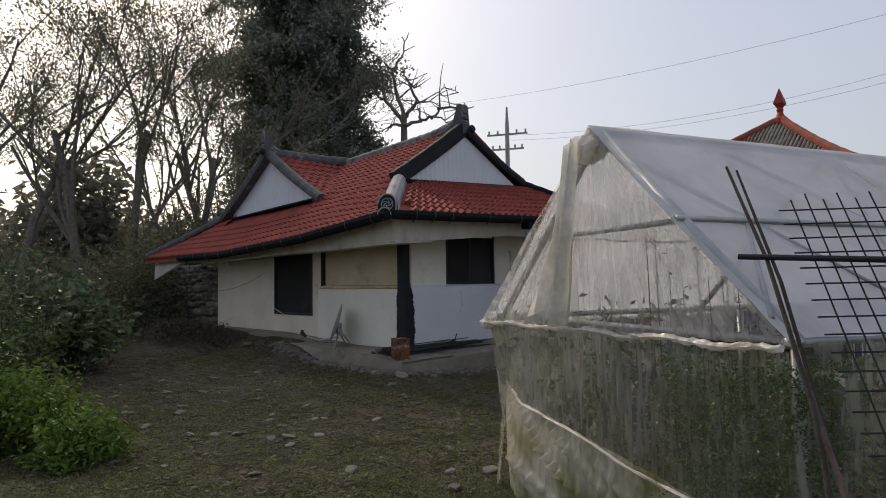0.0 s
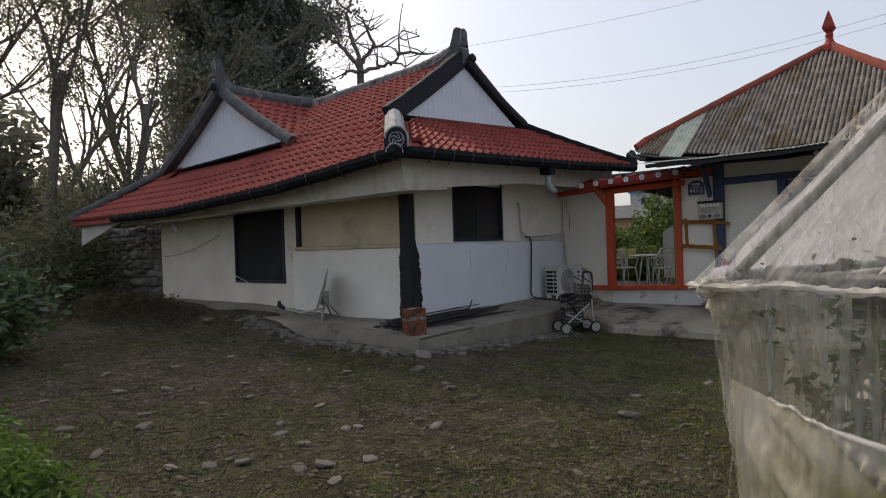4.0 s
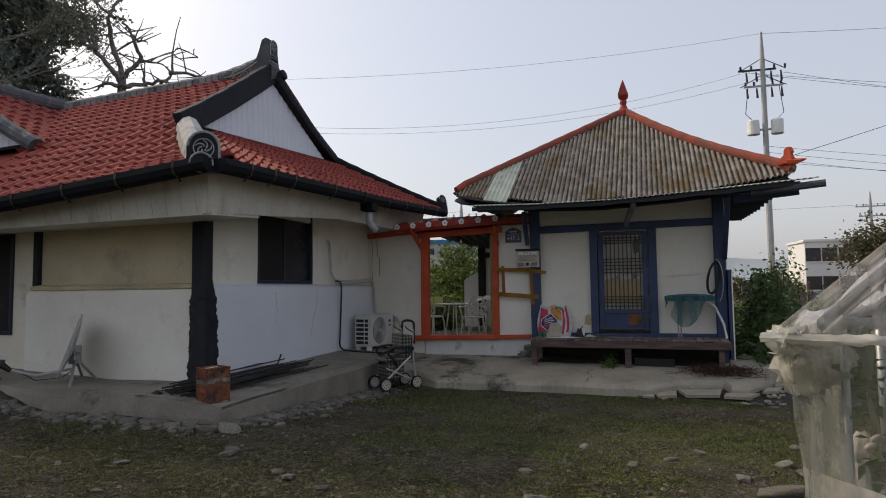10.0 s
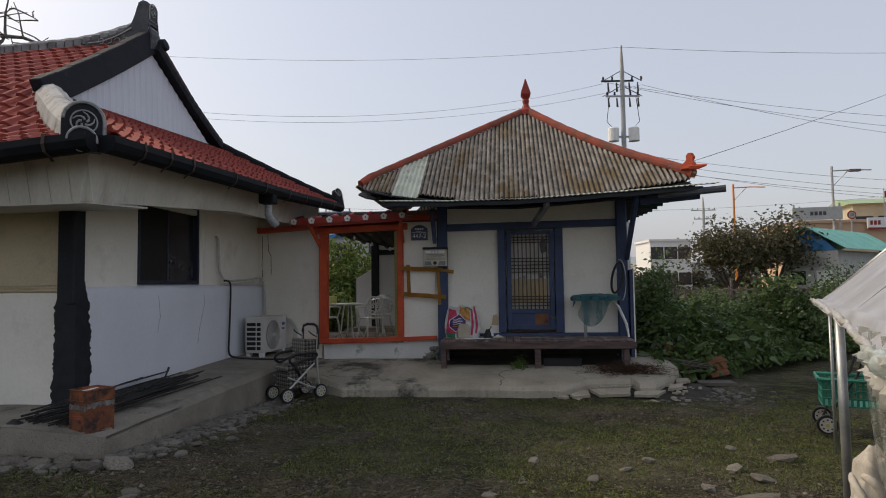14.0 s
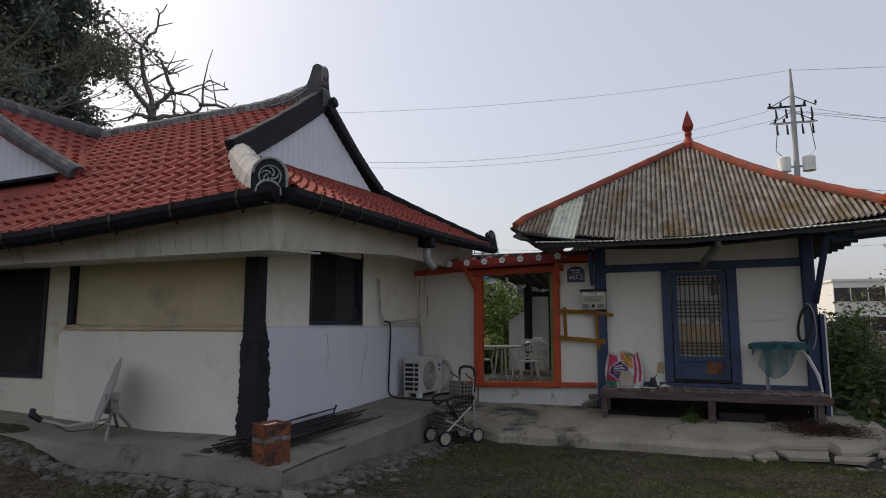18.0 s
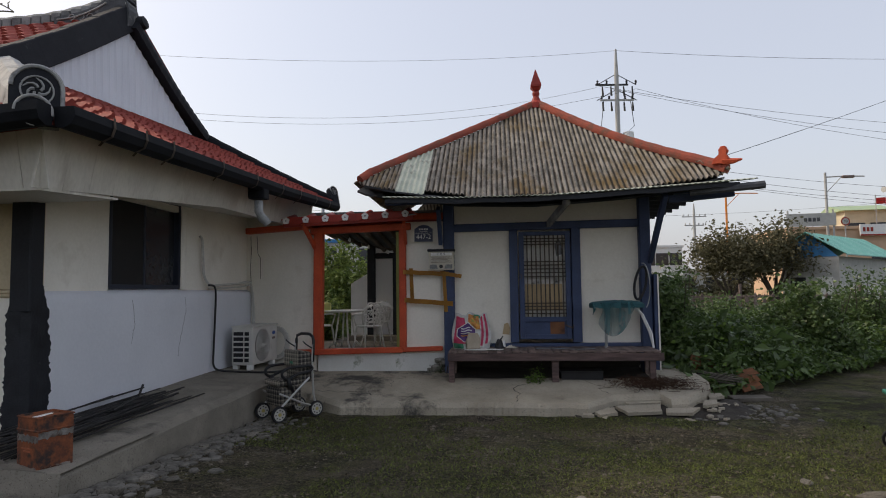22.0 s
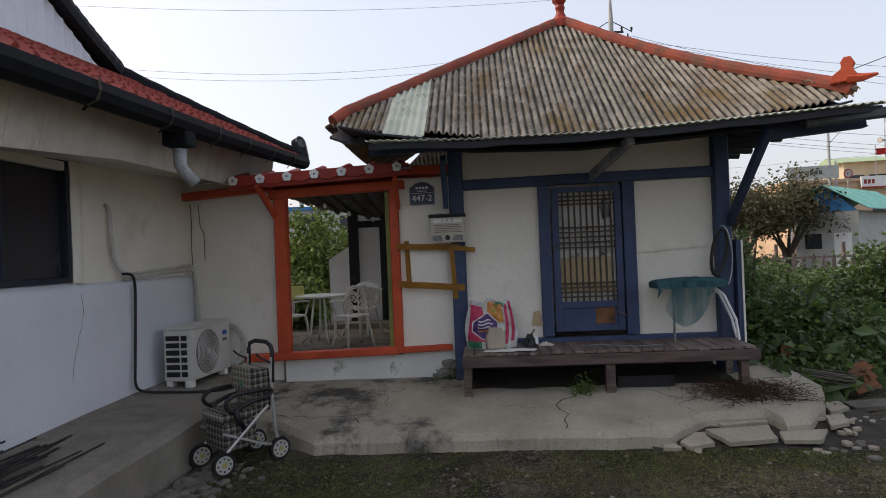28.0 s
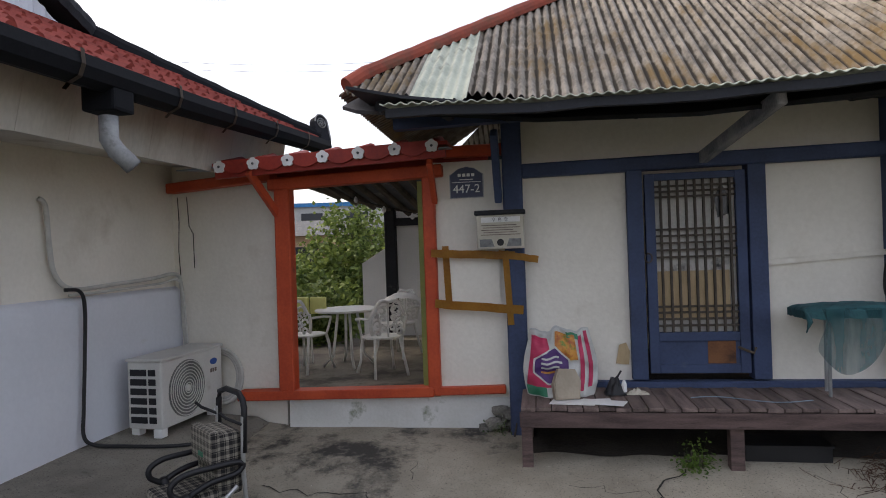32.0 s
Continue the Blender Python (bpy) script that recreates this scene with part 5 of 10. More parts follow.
part("plate", slab([(-0.14, 0), (0.16, 0), (0.14, 0.1), (0.1, 0.16), (0.13, 0.22), (0.09, 0.3), (0.02, 0.3), (-0.02, 0.24), (0.0, 0.16), (-0.1, 0.1)], 0.1, pose(0, 0.05, 0, rx=90), bevel=0.01), RED_WOOD, orn)
part("beak", tube([(0.05, 0, 0.04), (0.2, 0, 0.02), (0.36, 0, 0.03)], [0.07, 0.05, 0.015], 6), RED_WOOD, orn)

# lower strip of newer sheet along the front eave
def strip(u, v):
    x = lerp(-1.78, 3.22, u)
    z = pick(x, [(-1.78, 2.845), (-0.8, 2.815), (0.5, 2.82), (1.8, 2.885), (3.22, 2.97)])
    return Vector((x, lerp(-1.5, -0.75, v), z + 0.1 * v + 0.008 * math.cos(x / 0.078 * math.tau)))


part("eaves_sheet", sheet(strip, 520, 2, 0.008), SLATE_NEW, cottage, "pale corrugated eaves strip", smooth=True)
for k in range(14):
    a, b = lerp(-1.75, 3.0, k / 14), lerp(-1.75, 3.0, (k + 1) / 14)
    pa, pb = strip((a + 1.78) / 5, 0.05), strip((b + 1.78) / 5, 0.05)
    part("fascia", bar(Vector((a, -1.44, pa.z - 0.055)), Vector((b, -1.44, pb.z - 0.055)), 0.05, 0.06), BLACK_WOOD, cottage)
part("eaves_gutter", tube([(2.4, -1.3, 2.83), (3.3, -1.5, 2.88)], 0.055, 8), RIDGE_GREY, cottage, "dark gutter end")
part("rafter", bar((2.2, -1.0, 2.78), (3.05, -1.1, 2.84), 0.1, 0.1), BLUE_WOOD, cottage)
for k in range(13):
    y = lerp(-0.9, 4.0, k / 12)
    part("rafter", tube([(1.9, y, 3.0), (2.95, y, 2.93 + 0.05 * abs(k - 6) / 6)], 0.045, 7), BLACK_WOOD, cottage)
for k in range(11):
    x = lerp(-1.9, 2.7, k / 10)
    part("rafter", tube([(x, 0.1, 3.02), (x, -1.0, 2.8 + (pick(x, SLE) - 2.9) * 0.8)], 0.045, 7), BLACK_WOOD, cottage)
part("ceiling_board", sheet(lambda u, v: Vector((lerp(-2.1, 2.9, u), lerp(-1.2, 0.1, v), lerp(pick(lerp(-2.1, 2.9, u), SLE) - 0.07, 3.12, v))), 12, 2, 0.02), BLACK_WOOD, cottage)
# weathered timber, lightened further for the light on the strut's top
WORN_LIT_BLUE = shader("worn_lit_blue_timber", (0.34, 0.34, 0.34), (0.13, 0.14, 0.16), 0.85, scale=4, fine=50, bump=0.4, stretch=(6, 1, 1))
part("strut", bar((0.6, -0.04, 2.56), (0.77, -1.3, 2.76), 0.07, 0.1, bevel=0.008), WORN_LIT_BLUE, cottage, "slanting blue strut")
part("strut", bar((2.14, -0.08, 1.95), (2.1, -1.22, 2.82), 0.07, 0.1, bevel=0.008), BLUE_WOOD, cottage, "slanting blue strut")
part("strut", bar((-1.1, -0.14, 2.28), (-1.1, -0.5, 2.8), 0.06, 0.12, bevel=0.008), BLUE_WOOD, cottage, "hanging blue bracket")
part("beam", bar((-1.9, -0.55, 2.9), (3.1, -0.55, 2.98), 0.1, 0.1), BLUE_WOOD, cottage, "eaves beam")

# ---- gateway ----
bm = bmesh.new()
hexa(bm, [(-4.5, 0.42, 0.1), (-3.18, 0.1, 0.1), (-3.18, 0.28, 0.1), (-4.5, 0.6, 0.1), (-4.5, 0.42, 2.84), (-3.18, 0.1, 2.7), (-3.18, 0.28, 2.7), (-4.5, 0.6, 2.84)])
part("wall", bm, WALL, house, "white plastered link wall")
bm = sheet(lambda u, v: Vector((lerp(-1.7, -1.06, u), 0.04 + 0.006 * wobble(u * 3, v * 5, 1), lerp(0.58, lerp(2.66, 2.62, u), v))), 8, 14)
block(-1.7, 0.07, 0.5, -1.06, 0.2, 2.66, bm=bm)
part("wall", bm, WALL, cottage, "white plastered wall beside the gate")
gate = thing("gateway", "orange-red painted timber gateway with a tiled cap", "gate")
part("post", bar((-3.13, 0.04, 0.6), (-3.12, 0.04, 2.6), 0.14, 0.15, bevel=0.012), RED_WOOD, gate)
part("post", bar((-1.735, 0.04, 0.6), (-1.735, 0.04, 2.62), 0.11, 0.15, bevel=0.012), RED_WOOD, gate)
part("trim", bar((-1.82, 0.16, 0.64), (-1.82, 0.16, 2.5), 0.06, 0.2), shader("olive_trim", (0.25, 0.27, 0.08), rough=0.7), gate, "olive-green inner trim")
part("sill", bar((-3.62, 0.04, 0.555), (-1.74, 0.03, 0.6), 0.16, 0.085, bevel=0.008), RED_WOOD, gate)
part("sill", bar((-1.74, 0.03, 0.6), (-1.1, 0.03, 0.62), 0.12, 0.07, bevel=0.008), RED_WOOD, gate)
part("lintel", bar((-3.25, 0.02, 2.53), (-1.6, 0.02, 2.58), 0.14, 0.11, bevel=0.01), RED_WOOD, gate)
part("infill", bar((-3.3, 0.12, 2.65), (-1.2, 0.12, 2.73), 0.04, 0.16), DARK_RED, gate)
part("beam", bar((-4.45, 0.3, 2.58), (-3.2, 0.0, 2.62), 0.12, 0.1, bevel=0.01), RED_WOOD, gate)
part("beam", bar((-1.6, 0.02, 2.74), (-1.0, 0.02, 2.74), 0.1, 0.1, bevel=0.01), RED_WOOD, gate)
part("brace", bar((-3.17, 0.0, 2.25), (-3.28, -0.34, 2.62), 0.05, 0.07, bevel=0.006), RED_WOOD, gate)
part("brace", bar((-1.68, 0.0, 2.3), (-1.66, -0.34, 2.62), 0.05, 0.07, bevel=0.006), RED_WOOD, gate)
part("base", sheet(lambda u, v: Vector((lerp(-3.14, -1.06, u), 0.05 + 0.012 * wobble(u * 4, v, 1.5), lerp(0.02, 0.54, v))), 20, 5), shader("flaking_white_base", (0.70, 0.70, 0.67), (0.6, 0.6, 0.56), 0.95, scale=3, fine=40, bump=0.5, dist=0.01, stain=(0.11, 0.14, 0.05), stain_at=0.64, stain_scale=3.0), gate, "flaking white base with green moss")
part("step", block(-3.14, 0.08, 0.1, -1.06, 0.25, 0.5), CONCRETE, gate)
METAL_BLUE = shader("blue_grey_sheet", (0.30, 0.38, 0.46), (0.22, 0.28, 0.34), 0.4, metal=0.3, scale=3, fine=30, bump=0.05)
part("cap_sheet", slab([(-4.0, -0.3), (-1.5, -0.3), (-1.5, 0.5), (-3.9, 0.5)], 0.012, pose(0, 0, 2.8, rx=6, ry=-1.5)), METAL_BLUE, gate, "blue-grey sheet over the gate")
FLOWER = shader("white_flower_tile", (0.78, 0.77, 0.75), (0.66, 0.65, 0.63), 0.7, scale=12, fine=80, bump=0.15)


def gate_line(u):
    return Vector((lerp(-3.54, -1.63, u), -0.36, lerp(2.67, 2.745, u)))


for k in range(7):
    p = gate_line(k / 6)
    part("roll_tile", tube([p + Vector((0, 0.0, 0.0)), p + Vector((0, 0.42, 0.1))], 0.055, 10), DARK_RED, gate, smooth=True)
    out = []
    for i in range(30):
        a = i / 30 * math.tau
        r = 0.046 + 0.011 * abs(math.cos(2.5 * a))
        out.append((r * math.sin(a), r * math.cos(a)))
    fl = part("flower_tile", slab(out, 0.02, Matrix.Translation(p + Vector((0, 0.002, 0))) @ pose(0, 0, 0, rx=90)), FLOWER, gate, "white flower-shaped tile end")
    part("centre", lathe([(0.012, 0.0), (0.009, 0.01), (0.002, 0.012)], Matrix.Translation(p + Vector((0, -0.018, 0))) @ pose(0, 0, 0, rx=90), 8), RIDGE_GREY, fl)
    if k < 6:
        q, n = gate_line((k + 1) / 6), 12
        drip = [(0, 0.02)] + [(lerp(0, (q - p).x, i / n), 0.02 - 0.09 * math.sin(math.pi * i / n) ** 0.7) for i in range(n + 1)] + [((q - p).x, 0.02)]
        drip = drip[1:-1]
        top = [((q - p).x, 0.05), (0, 0.05)]
        part("drip_tile", slab(drip + top, 0.025, Matrix.Translation(p + Vector((0, 0.02, 0))) @ pose(0, 0, 0, rx=90, ry=-2)), DARK_RED, gate, "scalloped red drip tile")
part("cap_board", bar((-3.62, -0.1, 2.69), (-1.5, -0.1, 2.77), 0.5, 0.03), DARK_RED, gate)
part("eaves_rail", bar((-3.6, -0.31, 2.6), (-1.52, -0.31, 2.68), 0.05, 0.06), DARK_RED, gate)

# ---- lettering ----
def lettering(body, size, m, material, parent, name="lettering"):
    cu = bpy.data.curves.new(name, "FONT")
    cu.body, cu.size, cu.extrude, cu.align_x, cu.align_y = body, size, 0.0015, "CENTER", "CENTER"
    tmp = new(name, cu)
    bpy.context.view_layer.update()
    me = bpy.data.meshes.new_from_object(tmp.evaluated_get(bpy.context.evaluated_depsgraph_get()))
    bpy.data.objects.remove(tmp)
    me.materials.clear()
    me.materials.append(material)
    ob = new(name, me)
    ob.parent, ob.matrix_basis = parent, m @ pose(0, 0, 0, rx=90)
    return ob


WHITE = shader("white_paint", (0.80, 0.80, 0.78), (0.72, 0.72, 0.70), 0.6, scale=6, fine=50, bump=0.08)
BLACK = shader("black_plastic", (0.016, 0.016, 0.018), (0.01, 0.01, 0.012), 0.5, scale=8, fine=80, bump=0.15)
NAVY = shader("navy_enamel", (0.02, 0.03, 0.085), (0.014, 0.02, 0.06), 0.35, scale=5, fine=40, bump=0.05)

# ---- wooden deck ----
deck = thing("wooden_deck", "dark weathered wooden porch deck on short legs", "deck")
DX0, DX1, DY, DZ = -0.95, 2.1, -0.76, 0.645
n_boards = 26
for i in range(n_boards):
    a, b = lerp(DX0, DX1, i / n_boards), lerp(DX0, DX1, (i + 1) / n_boards) - 0.008
    part("board", block(a, DY + 0.02, DZ - 0.028 + 0.003 * (i % 3), b, -0.04, DZ + 0.003 * (i % 3), 0.004), DECK_WOOD, deck)
DECK_RED = shader("red_brown_timber", (0.15, 0.1, 0.09), (0.055, 0.036, 0.034), 0.8, scale=4, fine=50, bump=0.5, dist=0.003, random_tone=0.15, stretch=(0.8, 6, 6), stain=(0.03, 0.022, 0.02), stain_at=0.64, stain_scale=5)
part("front_rail", block(DX0 - 0.01, DY - 0.01, DZ - 0.14, DX1 + 0.03, DY + 0.03, DZ - 0.03, 0.005), DECK_RED, deck)
part("side_rail", block(DX1 - 0.02, DY + 0.04, DZ - 0.14, DX1 + 0.02, -0.05, DZ - 0.032, 0.005), DECK_WOOD, deck)
part("side_rail", block(DX0, DY + 0.04, DZ - 0.14, DX0 + 0.04, -0.05, DZ - 0.032, 0.005), DECK_WOOD, deck)
for x in (DX0 + 0.04, 0.6, DX1 - 0.12):
    w = 0.055 if x != 0.6 else 0.065
    part("leg", block(x - w * 0.75, DY + 0.03, 0.12, x + w * 0.75, DY + 0.12, DZ - 0.13, 0.006), DECK_RED, deck)
part("leg", block(DX0, -0.16, 0.18, DX0 + 0.08, -0.08, DZ - 0.03, 0.006), DECK_WOOD, deck)
part("leg", block(DX1 - 0.1, -0.16, 0.18, DX1 - 0.02, -0.08, DZ - 0.03, 0.006), DECK_WOOD, deck)

# ---- house number plate, mailbox, taped notice ----
plate = thing("house_number_plate", "navy blue enamel house number plate on the white wall", "sign", pose(-1.39, 0.025, 2.33))
house_shape = [(-0.145, 0), (0.145, 0), (0.145, 0.2), (0.07, 0.255), (0, 0.27), (-0.07, 0.255), (-0.145, 0.2)]
part("rim", slab([(x * 1.06, y * 1.04 - 0.006) for x, y in house_shape], 0.008, pose(0, 0, 0, rx=90)), STEEL, plate)
part("face", slab(house_shape, 0.008, pose(0, -0.008, 0, rx=90)), NAVY, plate)
lettering("447-2", 0.105, pose(0, -0.019, 0.072), WHITE, plate, "number")
part("divider", block(-0.13, -0.019, 0.133, 0.13, -0.017, 0.138), WHITE, plate)
for k in range(4):
    part("street_name", block(-0.075 + k * 0.04, -0.019, 0.185, -0.047 + k * 0.04, -0.017, 0.212), WHITE, plate)
part("street_name", block(-0.06, -0.019, 0.155, 0.06, -0.017, 0.162), WHITE, plate)

mailbox = thing("mailbox", "dull beige metal mailbox with dark lid and slots", "mailbox", pose(-1.09, -0.13, 1.86))
BEIGE = shader("dull_beige_metal", (0.55, 0.51, 0.42), (0.43, 0.395, 0.32), 0.55, scale=5, fine=60, bump=0.15, stain=(0.2, 0.15, 0.1), stain_at=0.68, stain_scale=5)
part("body", block(-0.2, -0.1, 0, 0.2, 0.02, 0.29, 0.014), BEIGE, mailbox)
part("lid", block(-0.215, -0.12, 0.29, 0.215, 0.03, 0.33, 0.012), BLACK_WOOD, mailbox, "dark brown lid")
part("nameplate", block(-0.16, -0.107, 0.225, 0.17, -0.1, 0.27, 0.006), WHITE, mailbox, "pale title plate")
lettering("\uc6b0  \ud3b8  \ud568", 0.036, pose(0, -0.109, 0.247), BLACK, mailbox)
for k in range(5):
    part("print_line", block(-0.16 + 0.02 * (k % 2), -0.104, 0.118 + 0.02 * k, 0.17 - 0.03 * (k % 3), -0.1, 0.124 + 0.02 * k), DECK_WOOD, mailbox)
for s in (-1, 1):
    part("window_slot", slab([(s * 0.05, 0.02), (s * 0.175, 0.02), (s * 0.175, 0.085), (s * 0.075, 0.085)][::s], 0.006, pose(0, -0.1, 0, rx=90)), RIDGE_MID, mailbox)
part("badge", slab([(0.03 * math.cos(a), 0.055 + 0.03 * math.sin(a)) for a in np.linspace(0, math.tau, 13)[:-1]], 0.007, pose(0, -0.1, 0, rx=90)), BLACK, mailbox)

notice = thing("taped_notice", "faded paper notice framed with amber packing tape", "notice", pose(0, 0.0, 0))
TAPE = shader("amber_packing_tape", (0.50, 0.25, 0.035), (0.38, 0.17, 0.02), 0.35, scale=6, fine=50, bump=0.2)
part("paper", block(-1.6, 0.016, 1.36, -1.12, 0.024, 1.82), WALL, notice, "faded white paper")
for a, b, w in (((-1.72, -0.05, 1.84), (-0.98, -0.105, 1.8), 0.07), ((-1.12, -0.108, 1.82), (-0.78, -0.12, 1.76), 0.06), ((-1.7, -0.05, 1.39), (-0.92, -0.105, 1.33), 0.075), ((-1.6, 0.01, 1.9), (-1.58, 0.01, 1.34), 0.06), ((-1.06, -0.104, 1.84), (-1.03, -0.104, 1.2), 0.055)):
    bm, prev = bmesh.new(), None
    pa, pb = Vector(a), Vector(b)
    d = (pb - pa).normalized()
    s = d.cross(Vector((0, 1, 0))).normalized()
    for i in range(15):
        p = pa.lerp(pb, i / 14) + Vector((0, -0.006 * abs(wobble(i, w, 0.7)) - 0.002, 0.008 * wobble(i * 0.5, a[2], 1)))
        ring = [bm.verts.new(p + s * w / 2 * k) for k in (-1, 1)]
        if prev:
            bm.faces.new((prev[0], ring[0], ring[1], prev[1]))
        prev = ring
    bmesh.ops.solidify(bm, geom=bm.faces[:], thickness=0.002)
    part("tape", bm, TAPE, notice)

# ---- things on the deck ----
bag = thing("feed_sack", "printed pink and white woven feed sack, slumped and half empty", "sack", pose(-0.63, -0.26, DZ))
SACK_WHITE = shader("white_woven_sack", (0.62, 0.63, 0.60), (0.48, 0.48, 0.46), 0.6, scale=5, fine=90, bump=0.35)
SACK_PINK = shader("pink_print", (0.56, 0.045, 0.12), (0.42, 0.035, 0.09), 0.5, scale=6, fine=90, bump=0.25)
SACK_PURPLE = shader("purple_print", (0.09, 0.035, 0.17), (0.06, 0.025, 0.12), 0.5, scale=6, fine=90, bump=0.25)
SACK_ORANGE = shader("orange_food_print", (0.62, 0.30, 0.05), (0.4, 0.1, 0.04), 0.5, scale=22, fine=90, bump=0.25, stain=(0.14, 0.24, 0.05), stain_at=0.6, stain_scale=16)
SACK_GREEN = shader("green_print", (0.05, 0.25, 0.14), (0.03, 0.17, 0.1), 0.5, scale=6, fine=90, bump=0.25)


def sack_face(u, v, off=0.0):
    w = 0.275 * (1 + 0.13 * math.sin(v * 4)) * (1 - 0.05 * v)
    x = lerp(-w, w, u)
    y = -0.18 * math.sin(math.pi * min(max(u, 0.0), 1.0)) ** 0.6 * (1 - 0.55 * v) + 0.02 * wobble(u * 4, v * 5, 1.3) - off
    return Vector((x, y + 0.025 * wobble(u * 9, v * 7, 1, 4), v * (0.53 + 0.018 * math.cos(u * 13) * v + 0.03 * wobble(u * 8, 0, 1, 2))))


def sack_shape(u, v):
    a = u * math.tau
    r = (1 - 0.5 * v) * (0.4 if math.sin(a) > 0 else 1)
    f = sack_face(0.5 + 0.5 * math.cos(a), v)
    return Vector((f.x, (0.06 * math.sin(a) if math.sin(a) > 0 else f.y), f.z if v > 0 else 0))


part("body", sheet(sack_shape, 140, 48), SACK_WHITE, bag, smooth=True)


def patch_on(u0, u1, v0, v1, material, name, shape=None):
    part(name, sheet(lambda u, v: sack_face(*(shape(u, v) if shape else (lerp(u0, u1, u), lerp(v0, v1, v))), 0.02 if "line" in name else 0.016 if "badge" in name else 0.013 if "edge" in name else 0.009), 24, 24), material, bag)


patch_on(0, 0, 0, 0, SACK_PINK, "pink_swoosh", lambda u, v: (0.03 + 0.36 * u * (1 - 0.3 * v) + 0.05 * math.sin(3 * v), lerp(0.16, 0.92, v)))
patch_on(0, 0, 0, 0, SACK_PINK, "pink_stripe", lambda u, v: (lerp(0.74, 0.8, u) + 0.05 * v, lerp(0.1, 0.95, v)))
patch_on(0, 0, 0, 0, SACK_PINK, "pink_stripe", lambda u, v: (lerp(0.86, 0.92, u) + 0.03 * v, lerp(0.15, 0.97, v)))
patch_on(0.42, 0.74, 0.56, 0.95, SACK_ORANGE, "food_picture")
patch_on(0, 0, 0, 0, SACK_WHITE, "white_edge", lambda u, v: (0.38 + (u - 0.5) * 0.5 * min(1, 2.6 * min(v, 1 - v) + 0.22), lerp(0.2, 0.74, v)))
patch_on(0, 0, 0, 0, SACK_PURPLE, "purple_badge", lambda u, v: (0.38 + (u - 0.5) * 0.45 * min(1, 2.6 * min(v, 1 - v) + 0.2), lerp(0.225, 0.715, v)))
patch_on(0.02, 0.3, 0.02, 0.16, SACK_GREEN, "green_band")
patch_on(0.6, 0.8, 0.9, 0.99, SACK_GREEN, "green_band")
for k in range(4):
    patch_on(0.24, 0.52 - 0.04 * (k % 2), 0.37 + 0.07 * k, 0.4 + 0.07 * k, SACK_ORANGE if k == 0 else SACK_WHITE, "print_line")
block_stone = thing("stone_block", "pale beige stone lying against the sack", "stone", pose(-0.6, -0.47, DZ + 0.003, rz=12))
part("stone", slab([(-0.1, 0), (0.09, 0), (0.11, 0.14), (0.07, 0.23), (-0.06, 0.24), (-0.11, 0.12)], 0.1, pose(0, 0, 0, rx=78), bevel=0.012), shader("pale_sandstone", (0.42, 0.36, 0.28), (0.34, 0.29, 0.22), 0.9, scale=6, fine=60, bump=0.4), block_stone)
papers = thing("loose_papers", "loose white newspapers on the deck", "paper", pose(-0.55, -0.6, DZ + 0.009, rz=-5))
for k, (dx, dy, rz) in enumerate(((0, 0, 0), (0.12, 0.02, 14), (0.22, -0.01, -8))):
    part("sheet", slab([(-0.18, -0.07), (0.16, -0.08), (0.18, 0.07), (-0.16, 0.08)], 0.003, pose(dx, dy, 0.004 * k, rz=rz)), WHITE, papers)
rags = thing("rag_pile", "black cloth and small litter beside the sack", "rags", pose(-0.2, -0.3, DZ + 0.005) @ Matrix.Scale(0.7, 4))
part("cloth", sheet(lambda u, v: Vector((lerp(-0.12, 0.12, u), lerp(-0.1, 0.12, v), 0.005 + 0.17 * math.sin(math.pi * u) * math.sin(math.pi * v) * (1 + 0.8 * wobble(u * 5, v * 5, 1)))), 16, 16), BLACK, rags, "black cloth")
part("bottle", tube([(0.1, -0.03, 0.03), (0.1, -0.02, 0.12), (0.1, -0.02, 0.16)], [0.03, 0.03, 0.014], 10), WHITE, rags, "white bottle")
part("cloth", sheet(lambda u, v: Vector((lerp(0.12, 0.38, u), lerp(-0.07, 0.05, v), 0.004 + 0.05 * math.sin(math.pi * u) * math.sin(math.pi * v) * (1 + wobble(u * 9, v * 5, 1)))), 14, 8), BEIGE, rags, "brown rag")
part("stick", tube([(-0.02, 0.02, 0.1), (0.08, 0.05, 0.26)], 0.012, 6), BLACK, rags, "black stick")
chipped = part("chipped_patch", slab([(-0.06, -0.08), (0.05, -0.09), (0.06, 0.02), (0.03, 0.1), (-0.03, 0.08)], 0.004, pose(-0.09, 0.006, 0.92, rx=90)), CARD, cottage, "bare clay where plaster has fallen")
straw = thing("straw_string", "pale blue string lying on the deck", "string", pose(0, 0, DZ + 0.012))
part("strand", tube([(lerp(0.35, 1.2, i / 14), -0.45 + 0.06 * math.sin(i * 0.5) - 0.008 * i, 0) for i in range(15)], 0.004, 5), METAL_BLUE, straw)

net = thing("net_table", "small folding table draped with teal fishing net", "table", pose(1.55, -0.3, DZ + 0.005))
NET = film_plastic("teal_net", (0.07, 0.22, 0.24), 0.42, 0.8, (0.04, 0.15, 0.17))
NET_SOLID = shader("teal_folded_net", (0.035, 0.12, 0.13), (0.018, 0.06, 0.07), 0.85, scale=12, fine=90, bump=0.8, dist=0.01)
for x, y in ((-0.17, -0.08), (-0.12, 0.1)):
    part("leg", tube([(x, y, 0), (x + 0.01, y, 0.66)], 0.013, 8), STEEL, net)
for y in (-0.02, 0.1):
    part("leg", tube([(0.55 + y * 0.2, y, 0), (0.52, y, 0.22), (0.4, y, 0.5), (0.22, y, 0.66)], 0.015, 8), WHITE, net, "bent white leg")
